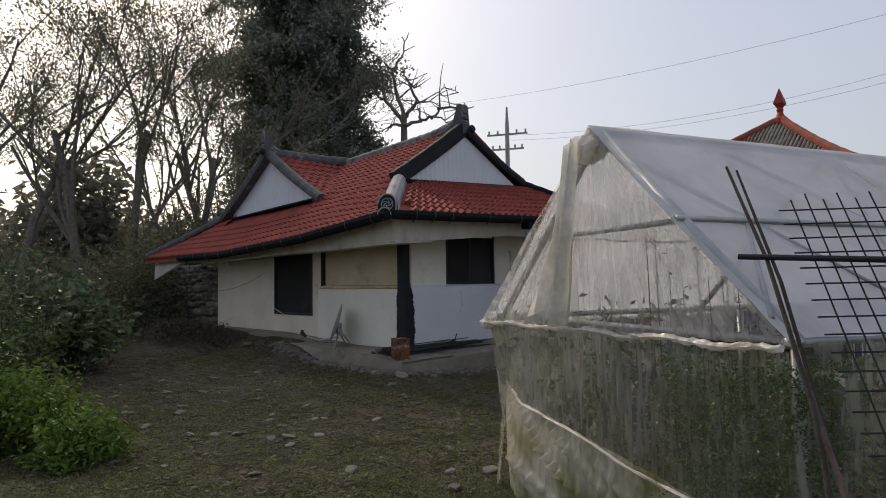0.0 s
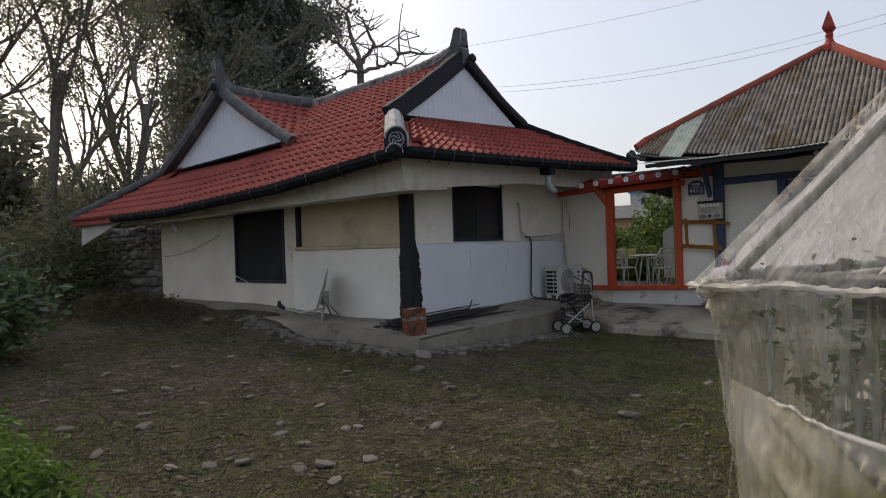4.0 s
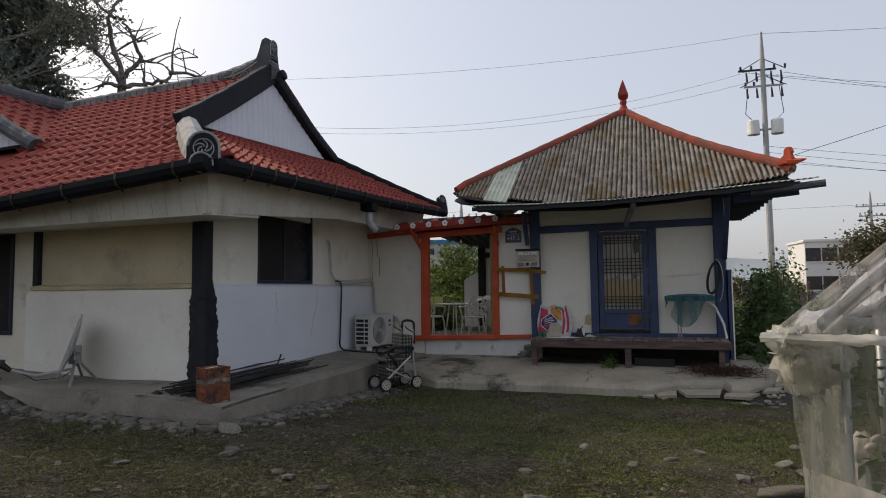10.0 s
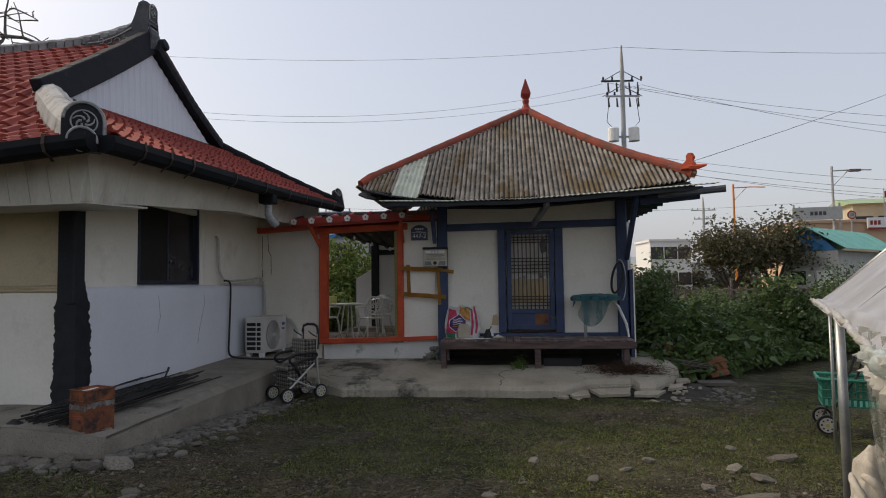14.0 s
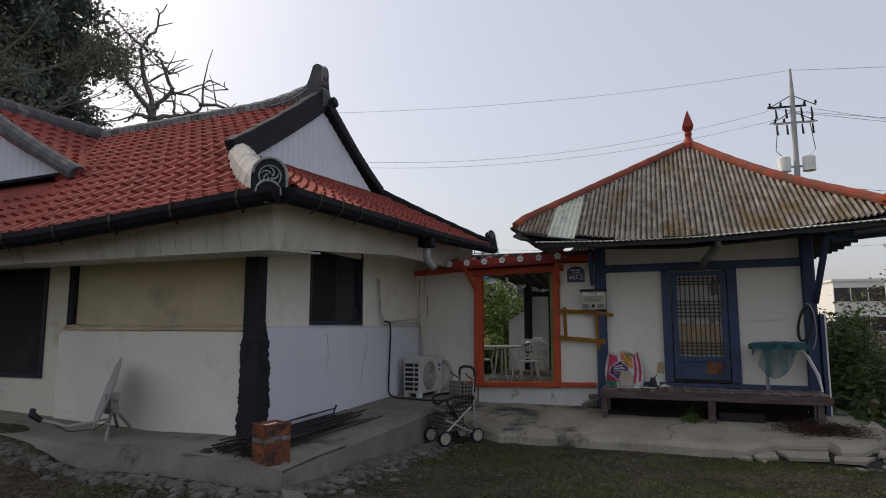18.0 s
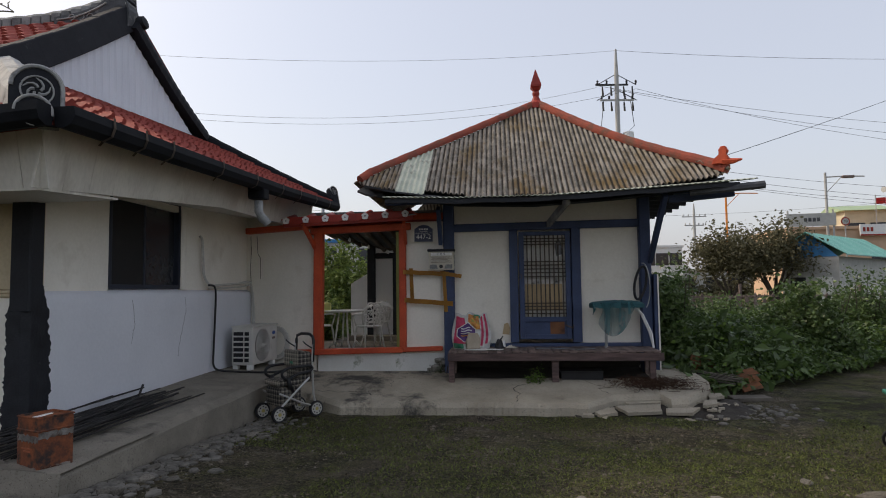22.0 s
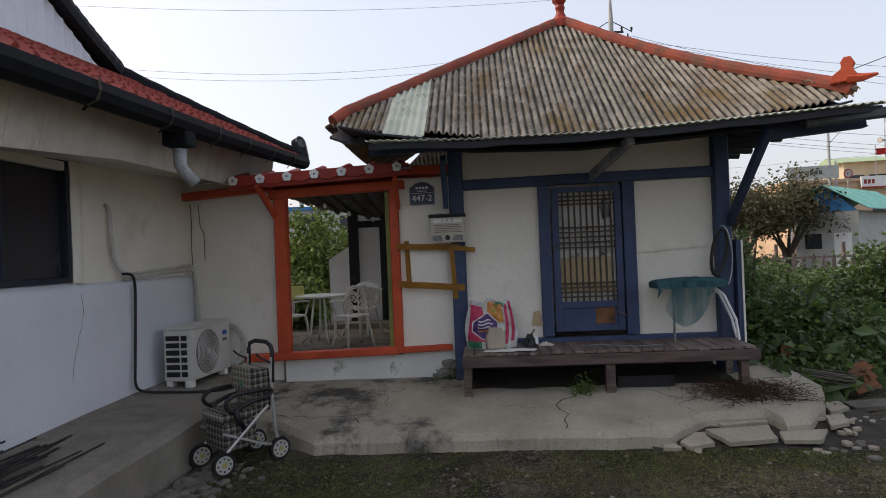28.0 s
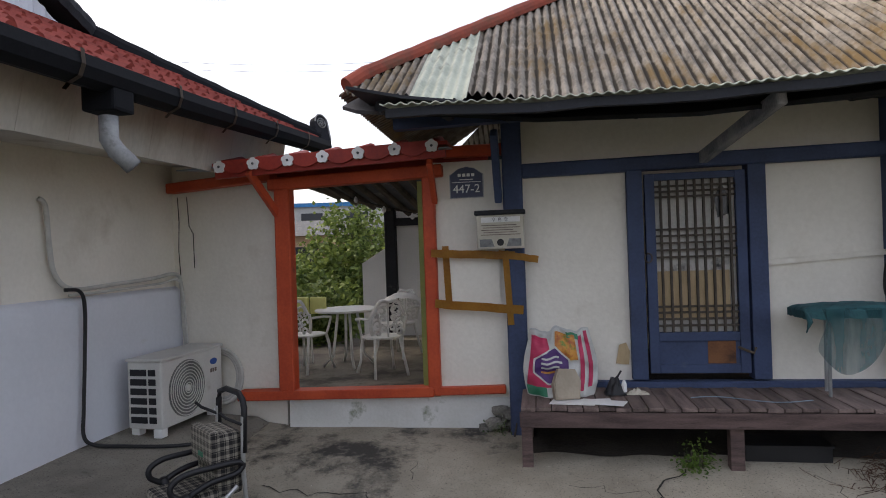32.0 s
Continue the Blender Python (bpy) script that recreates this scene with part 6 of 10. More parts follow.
part("folded_net", sheet(lambda u, v: Vector((lerp(-0.36, 0.4, u), lerp(-0.16, 0.18, v), 0.66 + 0.05 * (math.sin(math.pi * min(max(v, 0), 1)) * math.sin(math.pi * u)) ** 0.35 + 0.012 * wobble(u * 9, v * 8, 1))), 30, 14, 0.06), NET_SOLID, net, "folded teal net")
part("hanging_net", sheet(lambda u, v: Vector((lerp(-0.25, 0.22, u) + 0.03 * math.sin(v * 5), -0.17 - 0.02 * math.sin(u * 9), 0.68 - v * (0.5 * math.sin(math.pi * min(1, max(0, 0.16 + 0.76 * u))) ** 0.6))), 20, 14), NET, net, "hanging thin net")
part("net_frame", tube([(0.4 + 0.09 * math.cos(a) + 0.045 * math.sin(a), 0.06 + 0.03 * math.cos(a), 0.97 + 0.25 * math.sin(a)) for a in np.linspace(0, math.tau, 29)], 0.02, 8), BLACK, net, "black hoop")
part("cord", tube([(0.44 + 0.1 * math.cos(a), 0.06, 0.92 + 0.35 * math.sin(a)) for a in np.linspace(-1.2, 1.7, 13)], 0.008, 6), STEEL, net)
part("tassel", tube([(-0.36, -0.14, 0.68), (-0.33, -0.17, 0.58), (-0.36, -0.17, 0.5)], [0.012, 0.02, 0.006], 6), NET_SOLID, net)

crate = thing("black_crate", "black plastic crate pushed under the deck", "crate", pose(1.0, -0.42, 0.2))
for k in range(6):
    part("slat", block(-0.3, -0.15 + 0.05 * k, 0.0, 0.3, -0.13 + 0.05 * k, 0.12), BLACK, crate)
part("rim", block(-0.31, -0.17, 0.12, 0.31, 0.14, 0.135), BLACK, crate)

# ---- air conditioner ----
ac = thing("air_conditioner", "white outdoor air conditioner unit with round fan grille", "air conditioner", pose(-3.93, -0.72, 0.37, rz=-5))
AC_WHITE = shader("aged_white_enamel", (0.62, 0.61, 0.57), (0.52, 0.51, 0.48), 0.5, scale=3, fine=50, bump=0.08, stain=(0.36, 0.33, 0.28), stain_at=0.7, stain_scale=2.5)
part("body", block(-0.34, 0.0, 0.07, 0.0, 0.86, 0.64, 0.018), AC_WHITE, ac)
part("lid", block(-0.35, -0.01, 0.64, 0.012, 0.87, 0.665, 0.01), AC_WHITE, ac, "top cover")
for k in range(6):
    z = 0.12 + 0.08 * k
    part("grille_opening", block(-0.31, -0.006, z, -0.15, 0.004, z + 0.055, 0.004), BLACK, ac)
    part("grille_opening", block(-0.13, -0.006, z, -0.06, 0.004, z + 0.055, 0.004), BLACK, ac)
# flat grey disc: the shade inside the fan opening is its colour
part("fan_well", lathe([(0.25, 0.0), (0.25, 0.006), (0.243, 0.007)], pose(0, 0.33, 0.355, ry=90), 32), shader("shaded_grille", (0.2, 0.2, 0.19), (0.13, 0.13, 0.125), 0.7, scale=6, fine=60, bump=0.1), ac, "dark fan opening")
for k in range(8):
    r = 0.045 + 0.0275 * k
    part("grille_ring", tube([(0.014, 0.33 + r * math.cos(a), 0.355 + r * math.sin(a)) for a in np.linspace(0, math.tau, 33)], 0.0045, 5), AC_WHITE, ac)
part("hub", lathe([(0.03, 0.0), (0.03, 0.016), (0.02, 0.02)], pose(0, 0.33, 0.355, ry=90), 16), AC_WHITE, ac)
part("badge", slab([(0.055 * math.cos(a), 0.03 * math.sin(a)) for a in np.linspace(0, math.tau, 17)[:-1]], 0.004, pose(0.0, 0.72, 0.52, rx=90, rz=90)), shader("blue_badge", (0.02, 0.08, 0.32), rough=0.4), ac, "blue oval badge")
for k in range(3):
    part("badge_mark", block(0.0, 0.67 + 0.035 * k, 0.42, 0.003, 0.695 + 0.035 * k, 0.455), DECK_WOOD, ac)
for x, y in ((-0.31, 0.06), (-0.06, 0.02), (-0.06, 0.75), (-0.31, 0.75)):
    part("foot", block(x - 0.03, y - 0.03, 0.0, x + 0.05, y + 0.05, 0.075, 0.008), WHITE, ac)
hose = thing("pipe_bundle", "grey insulated pipes looping along the wall to the unit", "pipe")
PIPE = shader("grey_pipe_lagging", (0.58, 0.57, 0.53), (0.46, 0.45, 0.42), 0.7, scale=10, fine=60, bump=0.4)
part("pipe", tube(eased([(WX + 0.035, -1.35, 2.36), (WX + 0.045, -1.3, 2.3), (WX + 0.05, -1.28, 2.0), (WX + 0.055, -1.24, 1.78), (WX + 0.09, -1.1, 1.66), (WX + 0.08, -0.6, 1.67), (WX + 0.08, -0.1, 1.69), (WX + 0.1, 0.26, 1.72), (WX + 0.12, 0.33, 1.62), (WX + 0.14, 0.33, 1.2), (WX + 0.16, 0.33, 0.95)]), 0.019, 8), PIPE, hose, smooth=True)
part("pipe", tube(eased([(WX + 0.05, -1.1, 1.61), (WX + 0.11, -0.9, 1.615), (WX + 0.1, -0.5, 1.625), (WX + 0.11, 0.0, 1.64), (WX + 0.14, 0.24, 1.66), (WX + 0.16, 0.3, 1.5), (WX + 0.19, 0.3, 0.95)]), 0.012, 8), PIPE, hose, smooth=True)
for k in range(3):
    part("loop", tube([(-3.9 + (0.22 - 0.03 * k) * math.cos(a), 0.2 + 0.015 * k, 0.7 + (0.27 - 0.025 * k) * math.sin(a)) for a in np.linspace(-1.9, 1.9, 15)], 0.018, 7), PIPE, hose, "looped pipe", smooth=True)
drain = thing("black_hose", "black hose hanging down the wall to the ground", "hose")
part("hose", tube(eased([(WX + 0.1, -1.2, 1.66), (WX + 0.13, -1.08, 1.64), (WX + 0.13, -1.03, 1.5), (WX + 0.13, -1.05, 1.1), (WX + 0.13, -1.08, 0.7), (WX + 0.14, -1.1, 0.5), (WX + 0.2, -1.06, 0.42), (WX + 0.4, -0.98, plinth_top(WX + 0.4, -0.98) + 0.02), (WX + 0.7, -0.9, plinth_top(WX + 0.7, -0.9) + 0.02), (-3.6, -0.78, plinth_top(-3.6, -0.78) + 0.02), (-3.5, -0.6, plinth_top(-3.5, -0.6) + 0.02)]), 0.015, 8), BLACK, drain, smooth=True)
for pts in ([(-1.85, 1.5), (-1.82, 1.3), (-1.9, 1.1), (-1.98, 0.85), (-2.0, 0.7)], [(-3.05, 1.48), (-3.0, 1.2), (-3.08, 0.95)]):
    fine = [Vector((0, *a)).lerp(Vector((0, *b)), k / 7) for a, b in zip(pts, pts[1:]) for k in range(7)]
    part("wall_crack", tube([(WX + 0.084 + 0.02 * wobble(p.y, p.z, 1.1, 3), p.y + 0.02 * wobble(p.y, p.z, 14, 1), p.z) for p in fine], 0.0014, 4), CRACK, house)

for x0, pts in ((-4.42, [(0.0, 2.5), (0.012, 2.25), (-0.004, 1.95), (0.015, 1.65)]), (-4.3, [(0.0, 2.5), (0.02, 2.2), (0.07, 2.12), (0.075, 1.7)])):
    fine = [Vector((x0 + a[0], 0, a[1])).lerp(Vector((x0 + b[0], 0, b[1])), k / 6) for a, b in zip(pts, pts[1:]) for k in range(6)]
    part("wall_crack", tube([(p.x, 0.398 - (p.x + 4.5) * 0.2424 + 0.004, p.z) for p in fine], [0.0035 + 0.003 * abs(wobble(p.z, x0, 9)) for p in fine], 4), CRACK, house)

# ---- walking aid ----
CHECK = bpy.data.materials.new("checked_cloth")
CHECK.use_nodes = True
cn, cl = CHECK.node_tree.nodes, CHECK.node_tree.links
tcn, sep = cn.new("ShaderNodeTexCoord"), cn.new("ShaderNodeSeparateXYZ")
cl.new(tcn.outputs["Object"], sep.inputs[0])
acc = None
for axis in ("X", "Y", "Z"):
    for freq, width in ((18.0, 0.44), (18.0, 0.14)):
        mul, fr, lt = cn.new("ShaderNodeMath"), cn.new("ShaderNodeMath"), cn.new("ShaderNodeMath")
        mul.operation, fr.operation, lt.operation = "MULTIPLY_ADD", "FRACT", "LESS_THAN"
        mul.inputs[1].default_value, mul.inputs[2].default_value, lt.inputs[1].default_value = freq, 0.5 if width < 0.2 else 0.0, width
        cl.new(sep.outputs[axis], mul.inputs[0]), cl.new(mul.outputs[0], fr.inputs[0]), cl.new(fr.outputs[0], lt.inputs[0])
        if acc is None:
            acc = lt
        else:
            ad = cn.new("ShaderNodeMath")
            ad.operation = "ADD"
            cl.new(acc.outputs[0], ad.inputs[0]), cl.new(lt.outputs[0], ad.inputs[1])
            acc = ad
crr = cn.new("ShaderNodeValToRGB")
crr.color_ramp.elements[0].color, crr.color_ramp.elements[1].color = (0.42, 0.38, 0.31, 1), (0.012, 0.011, 0.012, 1)
dv = cn.new("ShaderNodeMath")
dv.operation = "DIVIDE"
dv.inputs[1].default_value = 2.6
cl.new(acc.outputs[0], dv.inputs[0]), cl.new(dv.outputs[0], crr.inputs[0]), cl.new(crr.outputs[0], cn["Principled BSDF"].inputs["Base Color"])
cn["Principled BSDF"].inputs["Roughness"].default_value = 0.9

walker = thing("walking_aid", "four-wheeled walking aid with checked cloth seat bag", "walking aid", pose(-3.0, -1.82, -0.1, rz=-40))
SILVER = shader("silver_tube", (0.55, 0.55, 0.54), (0.45, 0.45, 0.44), 0.35, metal=0.6, scale=8, fine=60, bump=0.05)


RIM_CREAM = shader("cream_plastic", (0.46, 0.45, 0.41), (0.36, 0.35, 0.32), 0.5, scale=8, fine=60, bump=0.05)
HUB_YELLOW = shader("dull_yellow_plastic", (0.42, 0.36, 0.12), (0.34, 0.29, 0.1), 0.5, scale=8, fine=60, bump=0.05)


def wheel(parent, x, y, r):
    w = new("wheel")
    w.parent, w.matrix_basis = parent, pose(x, y, r)
    side = pose(0, 0, 0, ry=90)
    part("tyre", lathe([(r * 0.72, -0.02), (r * 0.95, -0.022), (r, -0.01), (r, 0.01), (r * 0.95, 0.022), (r * 0.72, 0.02)], side, 24), BLACK, w)
    part("rim", lathe([(r * 0.1, -0.022), (r * 0.74, -0.0235), (r * 0.74, 0.0235), (r * 0.1, 0.022)], side, 24), RIM_CREAM, w, "cream plastic rim")
    part("hub", lathe([(r * 0.2, -0.03), (r * 0.22, -0.026), (r * 0.22, 0.026), (r * 0.2, 0.03)], side, 12), HUB_YELLOW, w, "yellow hub cap")
    for k in range(8):
        a = k * math.tau / 8
        part("slot", block(-0.0245, r * 0.52 * math.cos(a) - 0.008, r * 0.52 * math.sin(a) - 0.008, 0.0245, r * 0.52 * math.cos(a) + 0.008, r * 0.52 * math.sin(a) + 0.008), BLACK, w)
    return w


for x in (-0.21, 0.21):
    wheel(walker, x + 0.02, -0.26, 0.105)
    wheel(walker, x, 0.3, 0.105)
    part("side_tube", tube([(x, -0.28, 0.13), (x, -0.2, 0.2), (x, 0.12, 0.46), (x, 0.2, 0.52)], 0.014, 8), SILVER, walker)
    part("rear_tube", tube([(x, 0.3, 0.12), (x, 0.26, 0.3), (x, 0.24, 0.62), (x, 0.25, 0.95)], 0.015, 8), SILVER, walker)
    part("cross_tube", tube([(x, 0.3, 0.13), (x, 0.1, 0.2), (x, -0.24, 0.36)], 0.012, 8), SILVER, walker)
    loop = [(x, -0.13, 0.52), (x, -0.2, 0.57), (x, -0.2, 0.63), (x, -0.12, 0.67), (x, 0.04, 0.675), (x, 0.2, 0.67), (x, 0.24, 0.64), (x, 0.19, 0.6), (x, 0.04, 0.585), (x, -0.06, 0.555), (x, -0.13, 0.52)]
    part("arm_rest", tube(eased(loop), 0.019, 8), BLACK, walker, "black moulded loop-shaped arm rest", smooth=True)
    part("arm_stalk", tube([(x, -0.12, 0.55), (x, -0.1, 0.46), (x, -0.04, 0.36)], [0.03, 0.028, 0.02], 8), BLACK, walker, smooth=True)
    part("brake_lever", tube([(x, 0.24, 0.9), (x, 0.14, 0.96), (x, 0.1, 1.0)], 0.01, 6), BLACK, walker)
part("handle", tube([(-0.21, 0.25, 0.72), (-0.21, 0.26, 1.0), (-0.19, 0.26, 1.05), (-0.1, 0.27, 1.08), (0.1, 0.27, 1.08), (0.19, 0.26, 1.05), (0.21, 0.26, 1.0), (0.21, 0.25, 0.72)], 0.02, 8), BLACK, walker, "black push handle", smooth=True)
part("seat_cushion", block(-0.19, -0.24, 0.44, 0.19, 0.1, 0.52, 0.03), CHECK, walker, "checked padded seat")
part("bag", block(-0.185, -0.22, 0.18, 0.185, 0.1, 0.43, 0.04), CHECK, walker, "checked cloth bag")
part("back_bag", block(-0.18, 0.08, 0.45, 0.18, 0.26, 0.86, 0.05), CHECK, walker, "tall checked back bag")
part("flap", block(-0.185, 0.05, 0.66, 0.185, 0.11, 0.88, 0.025), CHECK, walker, "checked bag flap")
part("tag", block(-0.03, 0.044, 0.7, 0.04, 0.051, 0.73), SACK_GREEN, walker)
part("axle", tube([(-0.2, 0.3, 0.105), (0.2, 0.3, 0.105)], 0.01, 6), SILVER, walker)

# ---- can and rods on the plinth corner ----
can = thing("rusty_can", "square rusty metal can with torn open top", "can", pose(-3.66, -5.36, 0.262, rz=-22))
RUST = shader("orange_rust_can", (0.27, 0.085, 0.032), (0.10, 0.035, 0.02), 0.7, scale=9, fine=60, bump=0.5, stain=(0.035, 0.024, 0.022), stain_at=0.53, stain_scale=7)
for q in ((-0.13, -0.13, 0.13, -0.124), (-0.13, 0.124, 0.13, 0.13), (-0.13, -0.124, -0.124, 0.124), (0.124, -0.124, 0.13, 0.124)):
    part("side", block(q[0], q[1], 0, q[2], q[3], 0.39), RUST, can)
part("base", block(-0.124, -0.124, 0, 0.124, 0.124, 0.01), RUST, can)
for z in (0.0, 0.29, 0.385):
    part("seam", tube([(-0.132, -0.132, z + 0.006), (0.132, -0.132, z + 0.006), (0.132, 0.132, z + 0.006), (-0.132, 0.132, z + 0.006), (-0.132, -0.132, z + 0.006)], 0.007, 6), RUST, can)
TIN = shader("bare_scuffed_tin", (0.34, 0.33, 0.32), (0.13, 0.11, 0.1), 0.45, metal=0.6, scale=14, fine=70, bump=0.3, stain=(0.09, 0.04, 0.025), stain_at=0.55, stain_scale=11)
for rot, lo in ((0, 0.225), (90, 0.25)):
    up = [(lerp(-0.13, 0.13, i / 16), lo + 0.035 + 0.022 * wobble(i, rot, 0.7, 3)) for i in range(17)]
    down = [(lerp(0.13, -0.13, i / 16), lo - 0.012 + 0.02 * wobble(i, rot, 0.8, 6)) for i in range(17)]
    part("bare_band", slab(up + down, 0.003, pose(0, 0, 0, rz=rot) @ pose(0, -0.131, 0, rx=90)), TIN, can, "band of bare scuffed tin")
    part("bare_patch", slab([(x, 0.03 + 0.016 * wobble(x * 40, rot, 1.0, 2)) for x in np.linspace(-0.1, 0.11, 9)] + [(0.11, 0.008), (-0.1, 0.008)], 0.003, pose(0, 0, 0, rz=rot) @ pose(0, -0.131, 0, rx=90)), TIN, can, "bare tin at the foot")
part("lid", slab([(-0.124, -0.124), (0.09, -0.124), (0.05, 0.02), (0.124, 0.09), (0.124, 0.124), (-0.124, 0.124)], 0.004, pose(0, 0, 0.378, ry=2)), RUST, can, "rusted torn lid")
part("torn_flap", slab([(0.02, -0.13), (0.14, -0.12), (0.125, -0.02), (0.06, 0.0)], 0.003, pose(0, 0, 0.398, rx=5, ry=-7)), WHITE, can, "bent pale flap")
for z, w in ((0.155, 0.07), (0.135, 0.05)):
    part("print_mark", block(-w, -0.1335, z, w * 0.8, -0.1305, z + 0.012), shader("faded_red_print", (0.36, 0.11, 0.05), rough=0.7), can)
rods = thing("steel_rod_bundle", "loose bundle of dark steel rods on the plinth", "rods")
ROD = shader("dark_rusty_steel", (0.06, 0.058, 0.058), (0.02, 0.02, 0.02), 0.6, metal=0.4, scale=10, fine=80, bump=0.3)
rng = random.Random(31)
for k in range(48):
    x = lerp(-4.36, -3.78, (k % 12) / 11) + rng.uniform(-0.03, 0.03)
    y0, y1 = -5.35 + rng.uniform(-0.22, 0.3) + (x + 3.8) * -0.2, -3.1 + rng.uniform(-0.7, 0.5)
    x1 = lerp(-4.25, -3.85, (k % 12) / 11) + rng.uniform(-0.22, 0.22)
    z = 0.024 + 0.022 * (k // 12)
    part("rod", tube([(x, y0, plinth_top(x, y0) + z), (x1, y1, plinth_top(x1, y1) + z)], rng.uniform(0.006, 0.0105), 6), ROD, rods)
part("rod", tube([(-4.0, -4.0, 0.42), (-3.9, -3.75, 0.5), (-3.88, -3.7, 0.62)], 0.012, 6), ROD, rods)
gloves = thing("black_gloves", "pair of black work gloves on the concrete", "gloves", pose(-4.3, -5.42, 0.335))
part("glove", sheet(lambda u, v: Vector((lerp(-0.16, 0.0, u), lerp(-0.05, 0.05, v), 0.05 * math.sin(math.pi * u) * math.sin(math.pi * v))), 8, 6, 0.01), BLACK, gloves)
part("glove", sheet(lambda u, v: Vector((lerp(-0.02, 0.1, u), lerp(0.08, 0.18, v), 0.08 * math.sin(math.pi * u) * math.sin(math.pi * v))), 8, 6, 0.01), BLACK, gloves)

# ---- satellite dish ----
dish = thing("satellite_dish", "pale satellite dish on a tripod standing on the plinth", "satellite dish", pose(-6.25, -4.98, 0.36, rz=0))
DISH = shader("pale_grey_dish", (0.46, 0.46, 0.44), (0.38, 0.38, 0.36), 0.5, scale=4, fine=50, bump=0.1)
part("reflector", lathe([(0.0, 0.0), (0.12, 0.004), (0.24, 0.016), (0.36, 0.036), (0.43, 0.052), (0.43, 0.06), (0.35, 0.046), (0.22, 0.024), (0.1, 0.012), (0.0, 0.009)], Matrix.Translation((0.1, 0, 0.44)) @ pose(0, 0, 0, ry=-72, rz=51) @ Matrix.Diagonal((1, 0.86, 1, 1)), 32), DISH, dish, smooth=True)
part("mount", block(0.06, -0.06, 0.22, 0.16, 0.06, 0.46, 0.015), STEEL, dish)
part("clamp", tube([(0.1, -0.05, 0.4), (0.2, 0, 0.36), (0.2, 0, 0.22), (0.1, 0.03, 0.2)], 0.014, 6), STEEL, dish)
for b in ((0.42, -0.34, -0.06), (-0.1, 0.3, 0.0), (0.2, 0.25, 0.0)):
    part("leg", tube([(0.12, 0, 0.3), b], 0.018, 8), STEEL, dish)
part("arm", tube([(0.1, 0, 0.16), (-0.2, -0.3, 0.1), (-0.38, -0.52, 0.2)], 0.016, 8), DISH, dish, "feed arm")
part("feed", tube([(-0.36, -0.5, 0.18), (-0.43, -0.57, 0.26), (-0.42, -0.56, 0.32)], [0.03, 0.045, 0.03], 8), BLACK, dish, "black feed horn")
part("cable", tube([(-0.3, -0.42, 0.15), (-0.2, -0.3, 0.04), (0.0, -0.1, 0.05), (0.1, 0, 0.15)], 0.006, 6), BLACK, dish)

# ---- wires on the near wall, lamp under the eaves ----
wall_wire = thing("wall_wires", "thin sagging wires along the house wall", "wire")


def hang(a, b, sag, r, parent, material, name="wire", n=14):
    a, b = Vector(a), Vector(b)
    part(name, tube([a.lerp(b, i / n) - Vector((0, 0, sag * 4 * (i / n) * (1 - i / n))) for i in range(n + 1)], r, 5), material, parent)


hang((-15.2, -5.5, 2.35), (-12.2, -4.7, 2.4), 0.12, 0.008, wall_wire, WHITE)
hang((-12.2, -4.7, 2.42), (-9.7, -4.6, 2.36), 0.05, 0.007, wall_wire, BLACK)
hang((-12.9, -4.6, 1.5), (-10.2, -4.6, 1.95), 0.1, 0.006, wall_wire, BLACK)
hang((-12.1, -4.72, 2.3), (-11.0, -4.6, 1.6), 0.05, 0.006, wall_wire, WHITE)
hang((-9.66, -4.58, 1.05), (-7.2, -4.62, 0.5), 0.05, 0.008, wall_wire, WHITE)
eave_lamp = thing("eaves_lamp", "small white lamp hanging under the eaves", "lamp", pose(-12.1, -4.75, 2.3, 30, 30, 0))
part("shade", tube([(0, 0, 0), (0, 0, -0.1), (0, 0, -0.22)], [0.03, 0.05, 0.065], 12), WHITE, eave_lamp)
part("cap", tube([(0, 0, 0.0), (0, 0, 0.05)], 0.025, 10), WHITE, eave_lamp)

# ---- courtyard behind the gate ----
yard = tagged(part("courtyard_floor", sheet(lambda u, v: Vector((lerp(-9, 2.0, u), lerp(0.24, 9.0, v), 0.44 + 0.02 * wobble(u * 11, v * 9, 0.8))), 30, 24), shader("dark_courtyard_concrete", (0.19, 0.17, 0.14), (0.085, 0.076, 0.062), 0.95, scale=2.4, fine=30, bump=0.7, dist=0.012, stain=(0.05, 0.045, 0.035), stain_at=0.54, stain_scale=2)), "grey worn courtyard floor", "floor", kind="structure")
back = thing("back_building", "white back building with dark timber post and tiled eaves", "house")
# whiter than the other walls, in place of open-sky light on it
COURT_WHITE = shader("sky_brightened_whitewash", (0.84, 0.84, 0.83), (0.76, 0.76, 0.75), 0.9, scale=2, fine=40, bump=0.2)
part("wall", block(-2.98, 4.05, 0.3, -0.8, 4.3, 2.6), COURT_WHITE, back)
part("post", bar((-2.5, 4.0, 0.4), (-2.5, 4.0, 2.4), 0.13, 0.14, bevel=0.01), BLACK_WOOD, back, "dark timber post")
part("post", bar((-3.06, 4.0, 0.4), (-3.06, 4.0, 2.55), 0.17, 0.17, bevel=0.01), BLACK_WOOD, back, "dark timber post")
part("beam", bar((-3.1, 4.0, 2.33), (-0.8, 4.0, 2.33), 0.1, 0.12), BLACK_WOOD, back)
part("wall", slab([(-3.52, 0.3), (-3.1, 0.3), (-3.1, 1.95), (-3.52, 1.7)], 0.12, pose(0, 4.05, 0, rx=90)), COURT_WHITE, back, "low white wing wall")
EAVES_OLD = shader("dark_brown_timber", (0.13, 0.105, 0.085), (0.05, 0.042, 0.036), 0.9, scale=5, fine=50, bump=0.5, random_tone=0.3)


